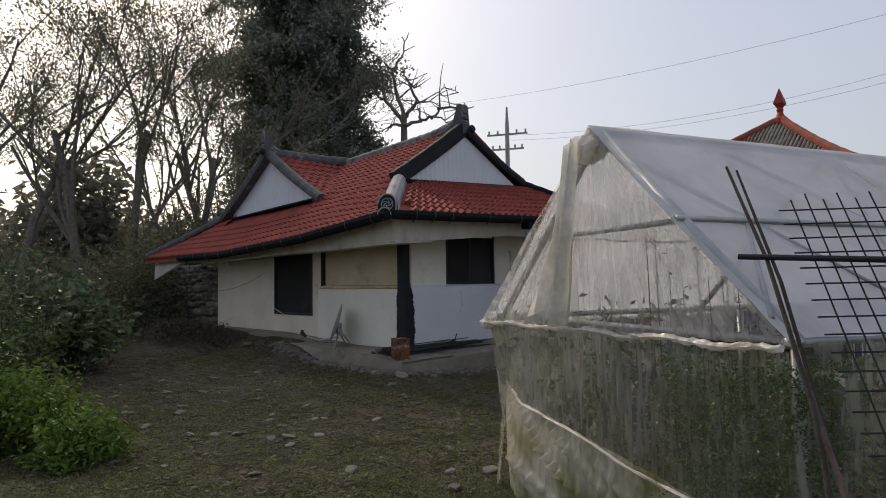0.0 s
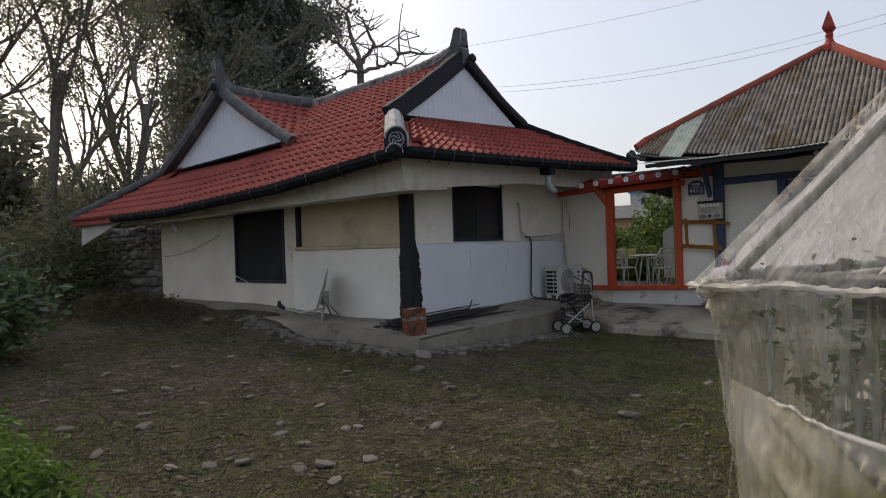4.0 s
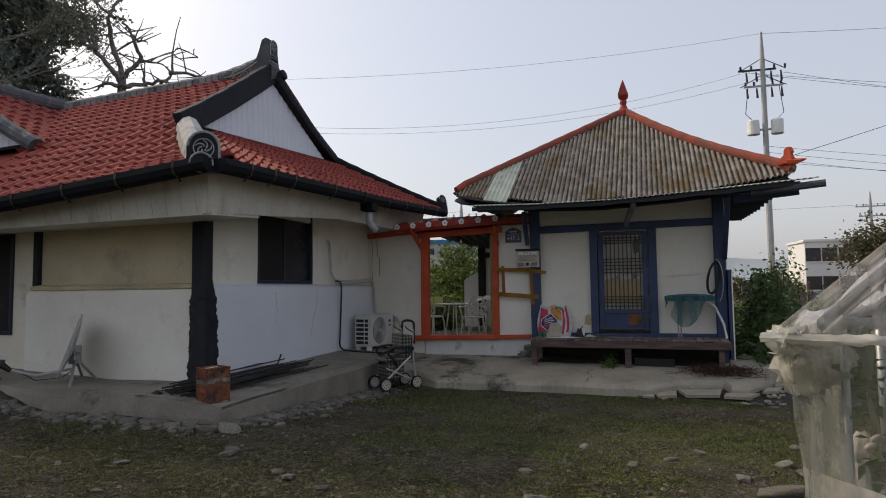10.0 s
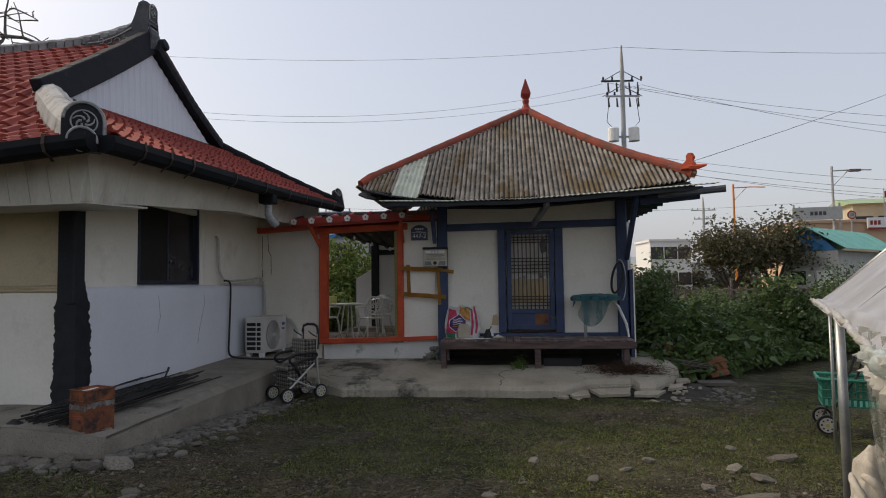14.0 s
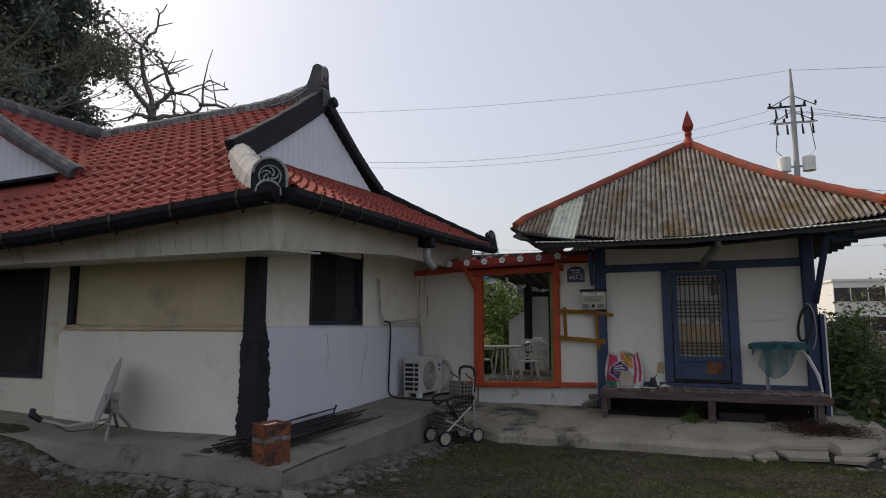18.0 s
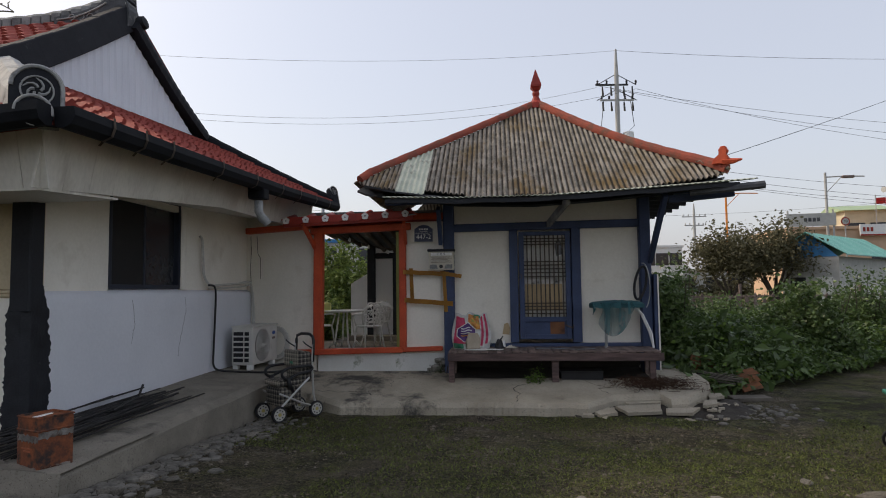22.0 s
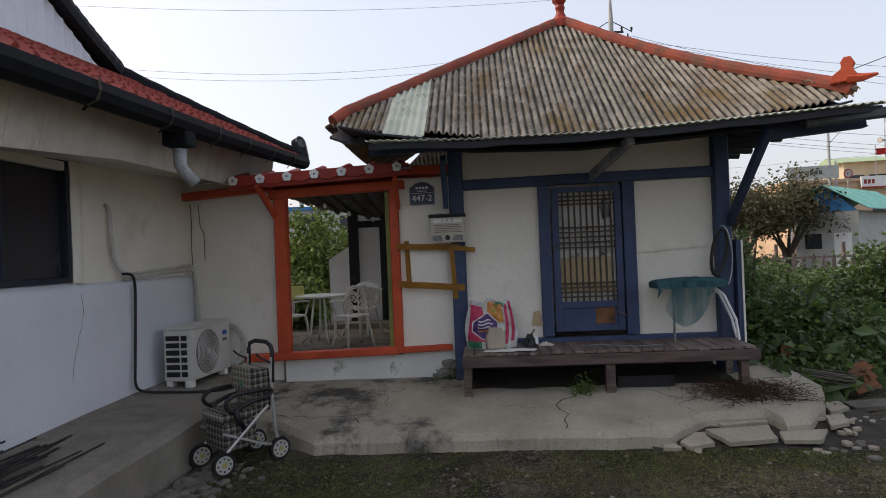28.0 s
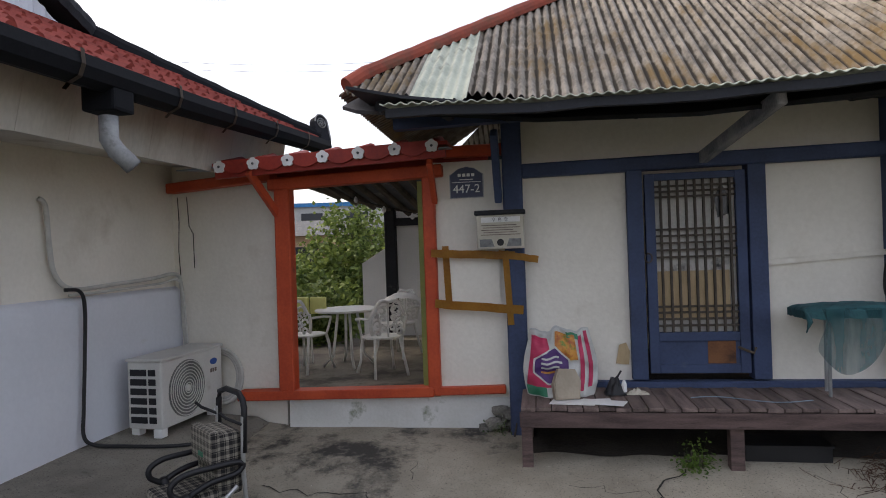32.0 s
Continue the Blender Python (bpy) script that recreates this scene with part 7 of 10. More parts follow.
def back_eave(u, v):
    """The upturned eaves of the back building: v runs from the wall plate out to the edge."""
    low = 2.38 + 0.82 * (1 - u) ** 3
    return Vector((lerp(-4.75, -0.8, u) - 0.35 * v, lerp(3.95, 2.2, v), lerp(low, max(low + 0.2, 3.04), v)))


part("roof", sheet(lambda u, v: back_eave(u, v) + Vector((0, 0, 0.08)), 20, 6, 0.05), RIDGE_GREY, back, "dark eaves boards")
for k in range(15):
    u = k / 14
    part("rafter", tube([back_eave(u, -0.04), back_eave(u, 0.5), back_eave(u, 1.0)], 0.05, 7), EAVES_OLD, back)
part("plate", tube([back_eave(t, 0.0) + Vector((0, 0.02, 0.03)) for t in np.linspace(0, 1, 13)], 0.04, 7), EAVES_OLD, back, "timber wall plate")
part("step", block(-3.5, 3.55, 0.3, -0.8, 4.0, 0.55, 0.02), CONCRETE, back)
bulbs = thing("string_lights", "small pale bulbs strung under the back eaves", "lamp")
for k in range(4):
    part("bulb", lathe([(0.005, 0.06), (0.02, 0.04), (0.035, 0.0), (0.02, -0.03), (0.004, -0.035)], pose(-3.4 + 0.42 * k, 3.3, 2.22 + 0.14 * (3 - k) - 0.02 * (k % 2)), 10), WHITE, bulbs)
part("cord", tube([(-3.5, 3.3, 2.68), (-2.0, 3.3, 2.26)], 0.006, 5), BLACK, bulbs)
cords = thing("hanging_cords", "dark cords hanging on the back wall", "cord")
for k in range(3):
    part("cord", tube([(-2.42 + 0.03 * k, 3.98, 1.75), (-2.4 + 0.05 * k, 3.97, 1.3), (-2.46 + 0.06 * k, 3.97, 0.9 + 0.1 * k), (-2.38, 3.97, 0.7)], 0.01, 5), BLACK, cords)
CAST = shader("white_cast_aluminium", (0.66, 0.66, 0.64), (0.54, 0.54, 0.52), 0.5, scale=8, fine=60, bump=0.15, stain=(0.4, 0.38, 0.34), stain_at=0.68)


def garden_chair():
    """A white cast chair with scrolled back and curved legs; its back is at +y."""
    ch = thing("garden_chair", "white cast-metal garden chair with scrollwork back", "chair", group="chairs round the garden table")
    part("seat", lathe([(0.2, 0.42), (0.23, 0.43), (0.23, 0.445), (0.19, 0.45)], Matrix.Diagonal((1.05, 1, 1, 1)), 24), CAST, ch)
    for x in (-1, 1):
        part("leg", tube([(x * 0.17, -0.17, 0.43), (x * 0.19, -0.2, 0.3), (x * 0.2, -0.2, 0.15), (x * 0.23, -0.25, 0.0)], [0.02, 0.018, 0.014, 0.02], 7), CAST, ch, smooth=True)
        part("leg", tube([(x * 0.15, 0.17, 0.43), (x * 0.17, 0.21, 0.25), (x * 0.2, 0.28, 0.0)], [0.02, 0.016, 0.018], 7), CAST, ch, smooth=True)
        part("arm", tube([(x * 0.22, 0.2, 0.66), (x * 0.27, 0.0, 0.66), (x * 0.26, -0.16, 0.64), (x * 0.22, -0.18, 0.56), (x * 0.2, -0.14, 0.44)], 0.015, 7), CAST, ch, smooth=True)
    back = bmesh.new()
    arch = [(0.21 * math.cos(a), 0.2 + 0.04 * math.sin(a), 0.62 + 0.25 * math.sin(a) + 0.02 * math.cos(6 * a)) for a in np.linspace(-0.5, math.pi + 0.5, 25)]
    part("back_frame", tube(arch, 0.02, 6, back), CAST, ch)
    for s in (-1, 1):
        for cx, cz, r in ((0.08, 0.74, 0.07), (0.13, 0.6, 0.06), (0.05, 0.55, 0.05), (0.15, 0.7, 0.045), (0.06, 0.66, 0.04), (0.13, 0.5, 0.05)):
            sp = [(s * (cx + r * (1 - 0.1 * j) * math.cos(j * 0.75)), 0.21, cz + r * (1 - 0.1 * j) * math.sin(j * 0.75)) for j in range(9)]
            part("scroll", tube(sp, 0.015, 5), CAST, ch)
    part("stem", tube([(0, 0.2, 0.44), (0, 0.21, 0.66), (0, 0.22, 0.86)], 0.011, 6), CAST, ch)
    return ch


chair = garden_chair()
chair.matrix_basis = pose(-2.6, 1.5, 0.455, rz=215)
copy_thing(chair, pose(-3.62, 1.75, 0.455, rz=165))
copy_thing(chair, pose(-2.7, 2.75, 0.455, rz=-20))
table = thing("garden_table", "round white cast-metal garden table", "table", pose(-3.2, 2.1, 0.455))
part("top", lathe([(0.38, 0.68), (0.41, 0.69), (0.41, 0.71), (0.38, 0.715)], sides=32), CAST, table)
for k in range(4):
    a = k * math.pi / 2 + 0.5
    part("leg", tube([(0.12 * math.cos(a), 0.12 * math.sin(a), 0.68), (0.16 * math.cos(a), 0.16 * math.sin(a), 0.4), (0.2 * math.cos(a), 0.2 * math.sin(a), 0.12), (0.32 * math.cos(a), 0.32 * math.sin(a), 0.0)], 0.018, 7), CAST, table, smooth=True)
YELLOW = shader("pale_yellow_plastic", (0.62, 0.62, 0.22), (0.52, 0.52, 0.18), 0.5, scale=6, fine=50, bump=0.1)
ystool = thing("yellow_cushion", "pale yellow chair back pads", "cushion", pose(-3.72, 2.15, 1.1, rz=-10))
part("pad", block(-0.24, -0.02, 0.0, -0.01, 0.02, 0.22, 0.02), YELLOW, ystool)
part("pad", block(0.01, -0.02, 0.0, 0.24, 0.02, 0.22, 0.02), YELLOW, ystool)
part("stand", tube([(0, 0, 0), (0, 0.03, -0.64)], 0.014, 6), CAST, ystool)
cloth = thing("white_plastic_bag", "white plastic bag draped over a chair back", "bag", pose(-2.62, 2.72, 1.18))
part("bag", sheet(lambda u, v: Vector((lerp(-0.26, 0.26, u), lerp(-0.12, 0.12, v), 0.12 * math.sin(math.pi * u) ** 0.5 * (0.5 + 0.6 * math.sin(math.pi * v)) + 0.02 * wobble(u * 8, v * 8, 1))), 16, 12), WHITE, cloth, smooth=True)

# ---- greenhouse ----
gh = thing("greenhouse", "small greenhouse of cloudy plastic film on steel pipes", "greenhouse")
FILM = film_plastic("cloudy_gable_film", (0.80, 0.77, 0.72), 0.62, 0.22, (0.66, 0.63, 0.57), 0.5, (5, 5, 0.8), 1.2, 0.8)
FILM_ROOF = film_plastic("milky_roof_film", (0.76, 0.76, 0.80), 0.12, 0.3, (0.64, 0.64, 0.66), 0.45, (1, 1, 1))
FILM_OLD = film_plastic("yellowed_pleated_film", (0.52, 0.51, 0.45), 0.62, 0.25, (0.36, 0.345, 0.25), 0.5, (6, 6, 0.6), 1.2, 0.7)
FILM_LOW = film_plastic("algae_stained_film", (0.86, 0.80, 0.68), 0.3, 0.25, (0.4, 0.37, 0.18), 0.5, (5, 5, 1.2))
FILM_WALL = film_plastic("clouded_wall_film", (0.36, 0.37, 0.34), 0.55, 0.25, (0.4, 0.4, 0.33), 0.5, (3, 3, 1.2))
FILM_HEM = film_plastic("crumpled_hem", (0.80, 0.785, 0.76), 0.18, 0.22, (0.6, 0.58, 0.5), 0.45, (6, 6, 6))
FILM_TEAL = film_plastic("teal_tinted_crumple", (0.70, 0.77, 0.73), 0.3, 0.2, (0.6, 0.58, 0.5), 0.5, (6, 6, 6))
GO, GA, GB = Vector((1.52, -8.65, 0)), Vector((2.48, -0.95, 0)).normalized(), Vector((0.357, 0.934, 0)).normalized()
GW, GL, GE, GR = 2.66, 4.35, 1.36, 2.6


def gpt(a, b, z):
    return GO + GA * a + GB * b + Vector((0, 0, z))


def roof_z(a):
    k = 1 - abs(2 * a / GW - 1)
    return GE + (GR - GE) * k


def ridged(x, y, s, k):
    """Sharp crease lines, 0 to 1."""
    return 1 - min(1, abs(noise.noise(Vector((x * s, y * s, k)))) * 2.6)


def pipe(name, pts, r, label="", mat=STEEL):
    return part(name, tube(pts, r, 8), mat, gh, label, smooth=True)


for b in (0.06, GL * 0.5, GL - 0.05):
    pipe("rafter_pipe", [gpt(0.02, b, GE), gpt(GW / 2, b, GR - 0.03)], 0.026)
    pipe("rafter_pipe", [gpt(GW - 0.02, b, GE), gpt(GW / 2, b, GR - 0.03)], 0.034)
    if b != GL * 0.5:
        pipe("post", [gpt(0.05, b + 0.2 * (b < 0.1), -0.2), gpt(0.05, b + 0.2 * (b < 0.1), GE)], 0.014)
    pipe("post", [gpt(GW - 0.03, b, -0.2), gpt(GW - 0.03, b, GE)], 0.026)
pipe("post", [gpt(-0.02, 2.75, -0.2), gpt(-0.03, 2.75, GE)], 0.032, "grey steel post")
for a in (0.03, GW / 2, GW - 0.03):
    pipe("purlin", [gpt(a, 0, roof_z(a) - 0.03), gpt(a, GL, roof_z(a) - 0.03)], 0.026)
pipe("purlin", [gpt(GW * 0.76, 0, roof_z(GW * 0.76)), gpt(GW * 0.76, GL, roof_z(GW * 0.76))], 0.02)
pipe("cross_pipe", [gpt(0, 0.06, GE), gpt(GW, 0.06, GE)], 0.02)
pipe("cross_pipe", [gpt(GW * 0.26, 0.07, 1.95), gpt(GW * 0.74, 0.07, 1.95)], 0.018)
for k in range(4):
    b0, b1 = GL * k / 4, GL * (k + 1) / 4
    pipe("brace", [gpt(GW / 2 + 0.05, b0, GR - 0.1), gpt(GW - 0.1, b1, GE + 0.1)], 0.016)
    pipe("brace", [gpt(GW / 2 + 0.05, b1, GR - 0.1), gpt(GW - 0.1, b0, GE + 0.1)], 0.016)


def gable_film(u, v):
    """Film stretched in a fan of creases from the peak to the eaves line."""
    a = lerp(-0.15, GW + 0.02, u)
    tip = gpt(GW / 2, 0.0, GR)
    foot = gpt(a, 0.0, GE - 0.04 * (1 - u))
    tight = 1.0 if u < 0.3 else 0.55
    crease = (0.05 * ridged(u * 14, 0.3 * v, 1.0, 1) ** 3 + 0.022 * ridged(u * 36, 0.2 * v, 1.0, 4) ** 2) * v * tight + 0.02 * wobble(u * 4, v * 3, 1.0)
    p = tip.lerp(foot, v)
    return p - GB * (0.02 + crease) - Vector((0, 0, 0.012 * ridged(u * 14, 0, 1.0, 1) * v))


part("gable_film", sheet(gable_film, 200, 16), FILM, gh, "creased clear film over the gable end", smooth=True)


def bunch(u, v):
    """Gathered film hanging from the peak, flaring towards the eaves."""
    c, w = lerp(GW / 2 - 0.05, 0.98, v), lerp(0.06, 0.2, v ** 1.6)
    a = c + (u - 0.55) * w * 2
    fold = 0.035 * math.sin(u * 17 + 2 * v) + 0.03 * ridged(u * 5, v * 1.5, 1.0, 3) ** 2
    return gpt(a, -0.1 - fold * (0.4 + 0.8 * v) - 0.05 * math.sin(math.pi * u), lerp(min(GR, roof_z(a)) - 0.06, GE + 0.03 + 0.05 * math.sin(u * 6), v))


part("gathered_film", sheet(bunch, 60, 24), FILM_HEM, gh, "gathered film hanging from the peak", smooth=True)


def peak(u, v):
    w = math.sin(math.pi * min(1, 0.12 + 0.9 * v)) ** 0.5
    return gpt(GW / 2 - 0.03 + w * (0.1 + 0.05 * wobble(u * 6, v * 5, 1)) * math.cos(u * math.tau), lerp(-0.1, 0.18, v), GR - 0.06 + w * (0.1 + 0.05 * wobble(u * 6, v * 4, 1.7)) * math.sin(u * math.tau) - 0.1 * (1 - v))


part("peak_wrap", sheet(peak, 30, 12), FILM_HEM, gh, "bundled film at the peak", smooth=True)


def pleats(u, v, n, k):
    """Hanging pleats: sharp folds of uneven spacing."""
    x = u * n + 1.6 * noise.noise(Vector((u * n * 0.23, 0.4 * v, k)))
    return abs((x % 1.0) * 2 - 1) ** 1.5 * (0.55 + 0.45 * noise.noise(Vector((u * n * 0.5, v, k + 3))))


def tuck(a, z):
    """How far the film is drawn in at the left corner below the eaves."""
    return 0.21 * max(0.0, 1 - max(0.0, a + 0.1) / 0.6) * min(1, max(0.0, GE - z) / 0.5)


def skirt_mid(u, v):
    a = lerp(-0.12 + 0.1 * v, GW + 0.02, u)
    lean_a = 0.16 * v * max(0, u - 0.35)
    z = lerp(GE - 0.03, lerp(0.8, 0.5, u), v)
    return gpt(a + lean_a, tuck(a, z) - 0.05 - 0.036 * min(1, 0.1 + 2.6 * u) * pleats(u, v, 56, 1) * (0.35 + 0.65 * math.sin(math.pi * min(1, 0.2 + 0.8 * v))) - 0.02 * v, z)


def skirt_low(u, v):
    a = lerp(-0.08 + 0.1 * v, GW, u)
    hi = lerp(0.83, 0.53, u)
    swell = 0.07 * math.sin(math.pi * v) * math.exp(-((u - 0.32) / 0.24) ** 2)
    slant = ridged(u * 9 - 5 * v, v * 1.5, 1.0, 6) ** 3 * 0.1 * math.sin(math.pi * min(1, v + 0.15)) * (min(1, u * 5) if u < 0.45 else 0.3)
    down = 0.045 * pleats(u, v, 34, 2) * (0.3 + 0.7 * v) * (1 if u > 0.4 else 0.35)
    z = lerp(hi, -0.03, v)
    return gpt(a, tuck(a, z) - 0.08 - swell - slant - down, z)


part("film_skirt", sheet(skirt_mid, 420, 6), FILM_OLD, gh, "pleated yellowed film skirt", smooth=True)
part("film_skirt", sheet(skirt_low, 300, 22), FILM_LOW, gh, "bulging algae-stained lower film skirt", smooth=True)


def hem(points, r, label, mat=None, flat=1.0):
    """A crumpled roll of film."""
    pts = [Vector(p) for p in points]
    total = sum((b - a).length for a, b in zip(pts, pts[1:]))
    n = int(total / 0.012)

    def at(t):
        k = t * (len(pts) - 1)
        i = min(int(k), len(pts) - 2)
        return pts[i].lerp(pts[i + 1], k - i), (pts[i + 1] - pts[i]).normalized()

    def fn(u, v):
        p, d = at(u)
        s = d.cross(Vector((0, 0, 1))).normalized()
        ang = v * math.tau
        x = u * total
        rr_ = r * (0.75 + 0.75 * ridged(x * 9, math.sin(ang) * 1.3, 1.0, 2) ** 2 + 0.5 * wobble(x * 4, math.cos(ang), 1.0, 8))
        return p + s * math.cos(ang) * rr_ * flat + Vector((0, 0, math.sin(ang) * rr_ + 0.02 * wobble(x, 0, 3.0, 4)))
    part("hem", sheet(fn, n, 12), mat or FILM_HEM, gh, label, smooth=True)


hem([gpt(-0.16, -0.06, GE - 0.05), gpt(GW + 0.02, -0.09, GE - 0.02)], 0.016, "crumpled film hem along the eaves")
hem([gpt(0.2, 0.02, 0.795), gpt(0.52, -0.1, 0.76), gpt(GW * 0.9, -0.13, 0.55)], 0.009, "crumpled film hem")
hem([gpt(-0.12, 0.55, GE - 0.1), gpt(-0.09, 2.0, GE - 0.03), gpt(-0.08, GL, GE + 0.01)], 0.017, "crumpled film hem along the side eave")
hem([gpt(-0.05, 0.95, GE - 0.2), gpt(-0.06, 0.45, GE - 0.21), gpt(-0.07, 0.04, GE - 0.17)], 0.065, "thick crumpled bag of film under the corner")
hem([gpt(-0.13, 0.75, GE - 0.11), gpt(-0.14, 0.1, GE - 0.08), gpt(-0.05, -0.08, GE - 0.05)], 0.038, "teal-tinted crumpled film", FILM_TEAL)
hem([gpt(-0.03, 0.03, 1.05), gpt(-0.02, 0.05, 0.5), gpt(-0.06, 0.02, 0.02)], 0.03, "bunched film hanging at the corner post", FILM_OLD)


def left_roof(u, v):
    """Left slope with the edge of the film drooping over the eave."""
    k = max(0, (v - 0.12) / 0.88)
    hang_k = max(0, 1 - v / 0.12)
    near = (1 - u) ** 2
    a = lerp(-0.04, GW / 2, k) - hang_k * (0.04 + 0.07 * near)
    z = roof_z(max(a, 0)) - hang_k * (0.05 + 0.12 * near) - 0.03 * math.sin(math.pi * k)
    rough = (0.05 * ridged(u * 5, v * 9, 1.0, 2) ** 2) * near * max(0, 1 - v * 2.2) + 0.015 * wobble(u * 6, v * 5, 1)
    return gpt(a, lerp(-0.03, GL, u) + 0.03 * hang_k * wobble(u * 30, 0, 1), z + 0.015 + rough)


def right_roof(u, v):
    a = lerp(GW, GW / 2, v)
    return gpt(a, lerp(-0.03, GL, u), roof_z(a) + 0.015 + 0.012 * wobble(u * 6, v * 5, 2) - 0.02 * math.sin(math.pi * v))


part("roof_film", sheet(left_roof, 110, 34), FILM_ROOF, gh, "milky roof film", smooth=True)
part("roof_film", sheet(right_roof, 40, 16), FILM_ROOF, gh, "milky roof film", smooth=True)
hem([gpt(0.62, 0.0, roof_z(0.62) + 0.03), gpt(0.62, GL, roof_z(0.62) + 0.0)], 0.008, "dark seam across the roof film", FILM_LOW)


def side_film(u, v):
    return gpt(-0.06 + 0.07 * v - 0.035 * pleats(u, v, 12, 7) * v - 0.02 * math.sin(u * 9 + 2 * v) * v - 0.035 * ridged(u * 4, v * 2, 1.0, 9) ** 2, lerp(-0.02 + 0.14 * v, 1.0 + 0.3 * (1 - v), u), lerp(GE - 0.02, 0.0, v))


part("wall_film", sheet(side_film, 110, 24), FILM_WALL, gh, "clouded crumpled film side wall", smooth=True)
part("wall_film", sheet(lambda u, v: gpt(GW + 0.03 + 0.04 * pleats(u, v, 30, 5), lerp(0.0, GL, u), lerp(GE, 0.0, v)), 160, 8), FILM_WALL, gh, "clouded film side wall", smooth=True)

# ---- leaves ----
def leaf_mesh(name, centres, sizes, material, parent=None, label="", aspect=0.5, droop=0.3, seed=1, kind="", up=0.5):
    """Many small folded leaves at the given places."""
    r = np.random.default_rng(seed)
    n = len(centres)
    c = np.asarray(centres, float)
    s = np.asarray(sizes, float).reshape(-1, 1) * np.ones((n, 1))
    d = r.normal(size=(n, 3)) * (1, 1, 0.6) - (0, 0, droop)
    d /= np.linalg.norm(d, axis=1, keepdims=True)
    nn = r.normal(size=(n, 3)) * 0.7 + (0, 0, up)
    side = np.cross(d, nn)
    side /= np.linalg.norm(side, axis=1, keepdims=True) + 1e-9
    nrm = np.cross(side, d)
    w = s * aspect * 0.5
    v = np.stack([c, c + d * s * 0.45 + side * w + nrm * s * 0.06, c + d * s - nrm * s * 0.08, c + d * s * 0.45 - side * w + nrm * s * 0.06], 1).reshape(-1, 3)
    f = [(4 * i, 4 * i + 1, 4 * i + 2, 4 * i + 3) for i in range(n)]
    return raw(name, v.tolist(), f, material, parent, label, kind=kind)


def clumps(n, centre, radii, per, spread_r, rng, shell=0.55):
    """Places of leaves in clumps over an uneven mound."""
    out = []
    cx, cy, cz = centre
    for _ in range(n):
        d = rng.normal(size=3)
        d /= np.linalg.norm(d)
        k = shell + (1 - shell) * rng.random()
        k *= 1 + 0.35 * noise.noise(Vector(d * 1.7) + Vector(centre))
        p = np.array([cx + d[0] * radii[0] * k, cy + d[1] * radii[1] * k, cz + abs(d[2]) * radii[2] * k if radii[2] > 0 else cz])
        out.append(p + rng.normal(size=(per, 3)) * spread_r)
    return np.concatenate(out)


LEAF_DARK = leafy("dark_green_leaf", (0.05, 0.08, 0.035), (0.13, 0.18, 0.08), 0.65)
LEAF_MID = leafy("green_leaf", (0.04, 0.07, 0.022), (0.12, 0.185, 0.055), 0.5)
LEAF_BRIGHT = leafy("bright_green_leaf", (0.05, 0.095, 0.018), (0.15, 0.23, 0.045))
# courtyard leaves: sunlight put into a brighter, yellower leaf colour
LEAF_COURT = leafy("sun_brightened_vine_leaf", (0.045, 0.08, 0.02), (0.2, 0.26, 0.065), 0.3)
LEAF_OLIVE = leafy("olive_brown_leaf", (0.06, 0.058, 0.032), (0.16, 0.15, 0.085))
# evergreen needles paler than life: the haze veil is in the colour
LEAF_CONIFER = leafy("hazy_evergreen", (0.1, 0.125, 0.105), (0.22, 0.255, 0.21), 0.7)
LEAF_DRY = leafy("dry_grass", (0.07, 0.055, 0.035), (0.17, 0.14, 0.09))

# plants inside the greenhouse
gh_plants = thing("greenhouse_plants", "straggling green plants inside the greenhouse", "plants")
nr = np.random.default_rng(4)
cc = [np.array(gpt(a, b, z)) for a, b, z in zip(nr.uniform(1.9, 2.6, 900), nr.uniform(0.05, 0.9, 900), nr.uniform(0.0, 1.25, 900) ** 1.0)]
cc += [np.array(gpt(a, b, z)) for a, b, z in zip(nr.uniform(0.25, 2.5, 500), nr.uniform(0.3, 3.0, 500), 1.1 * nr.random(500) ** 1.6)]
leaf_mesh("foliage", cc, nr.uniform(0.05, 0.12, len(cc)), LEAF_MID, gh_plants, seed=5)
cc = [np.array(gpt(a, b, z)) for a, b, z in zip(2.72 - 0.8 * nr.random(14000) ** 1.7, nr.uniform(-0.16, 0.2, 14000), 1.28 * nr.random(14000) ** 0.8)]
for k in range(44):
    a, b, h = (nr.uniform(1.25, 2.5), nr.uniform(0.15, 0.6), nr.uniform(1.2, 1.95)) if k < 22 else (nr.uniform(0.15, 1.1), nr.uniform(0.25, 0.9), nr.uniform(0.8, 1.3))
    h = min(h, roof_z(a) - 0.15)
    part("stem", tube([gpt(a, b, 0), gpt(a + 0.04, b, h * 0.6), gpt(a - 0.02, b + 0.03, h)], [0.006, 0.005, 0.002], 4), LEAF_DRY, gh_plants)
    ct = [np.array(gpt(a + nr.normal() * 0.05, b, h * nr.uniform(0.5, 1.0))) for _ in range(14)]
    leaf_mesh("leaf_spray", ct, nr.uniform(0.02, 0.06, 14), LEAF_OLIVE, gh_plants, seed=400 + k, aspect=0.3)
cf = [np.array(gpt(a, b, z)) for a, b, z in zip(nr.uniform(0.1, 2.5, 2600), nr.uniform(0.25, 1.4, 2600), 0.95 * nr.random(2600) ** 1.2)]
leaf_mesh("foliage", cf, nr.uniform(0.04, 0.12, len(cf)), LEAF_OLIVE, gh_plants, "browning plants inside", seed=18)
ce = [np.array(gpt(a, b, z)) for a, b, z in zip(nr.uniform(0.05, 0.8, 700), nr.uniform(0.1, 1.3, 700), 1.2 * nr.random(700) ** 1.3)]
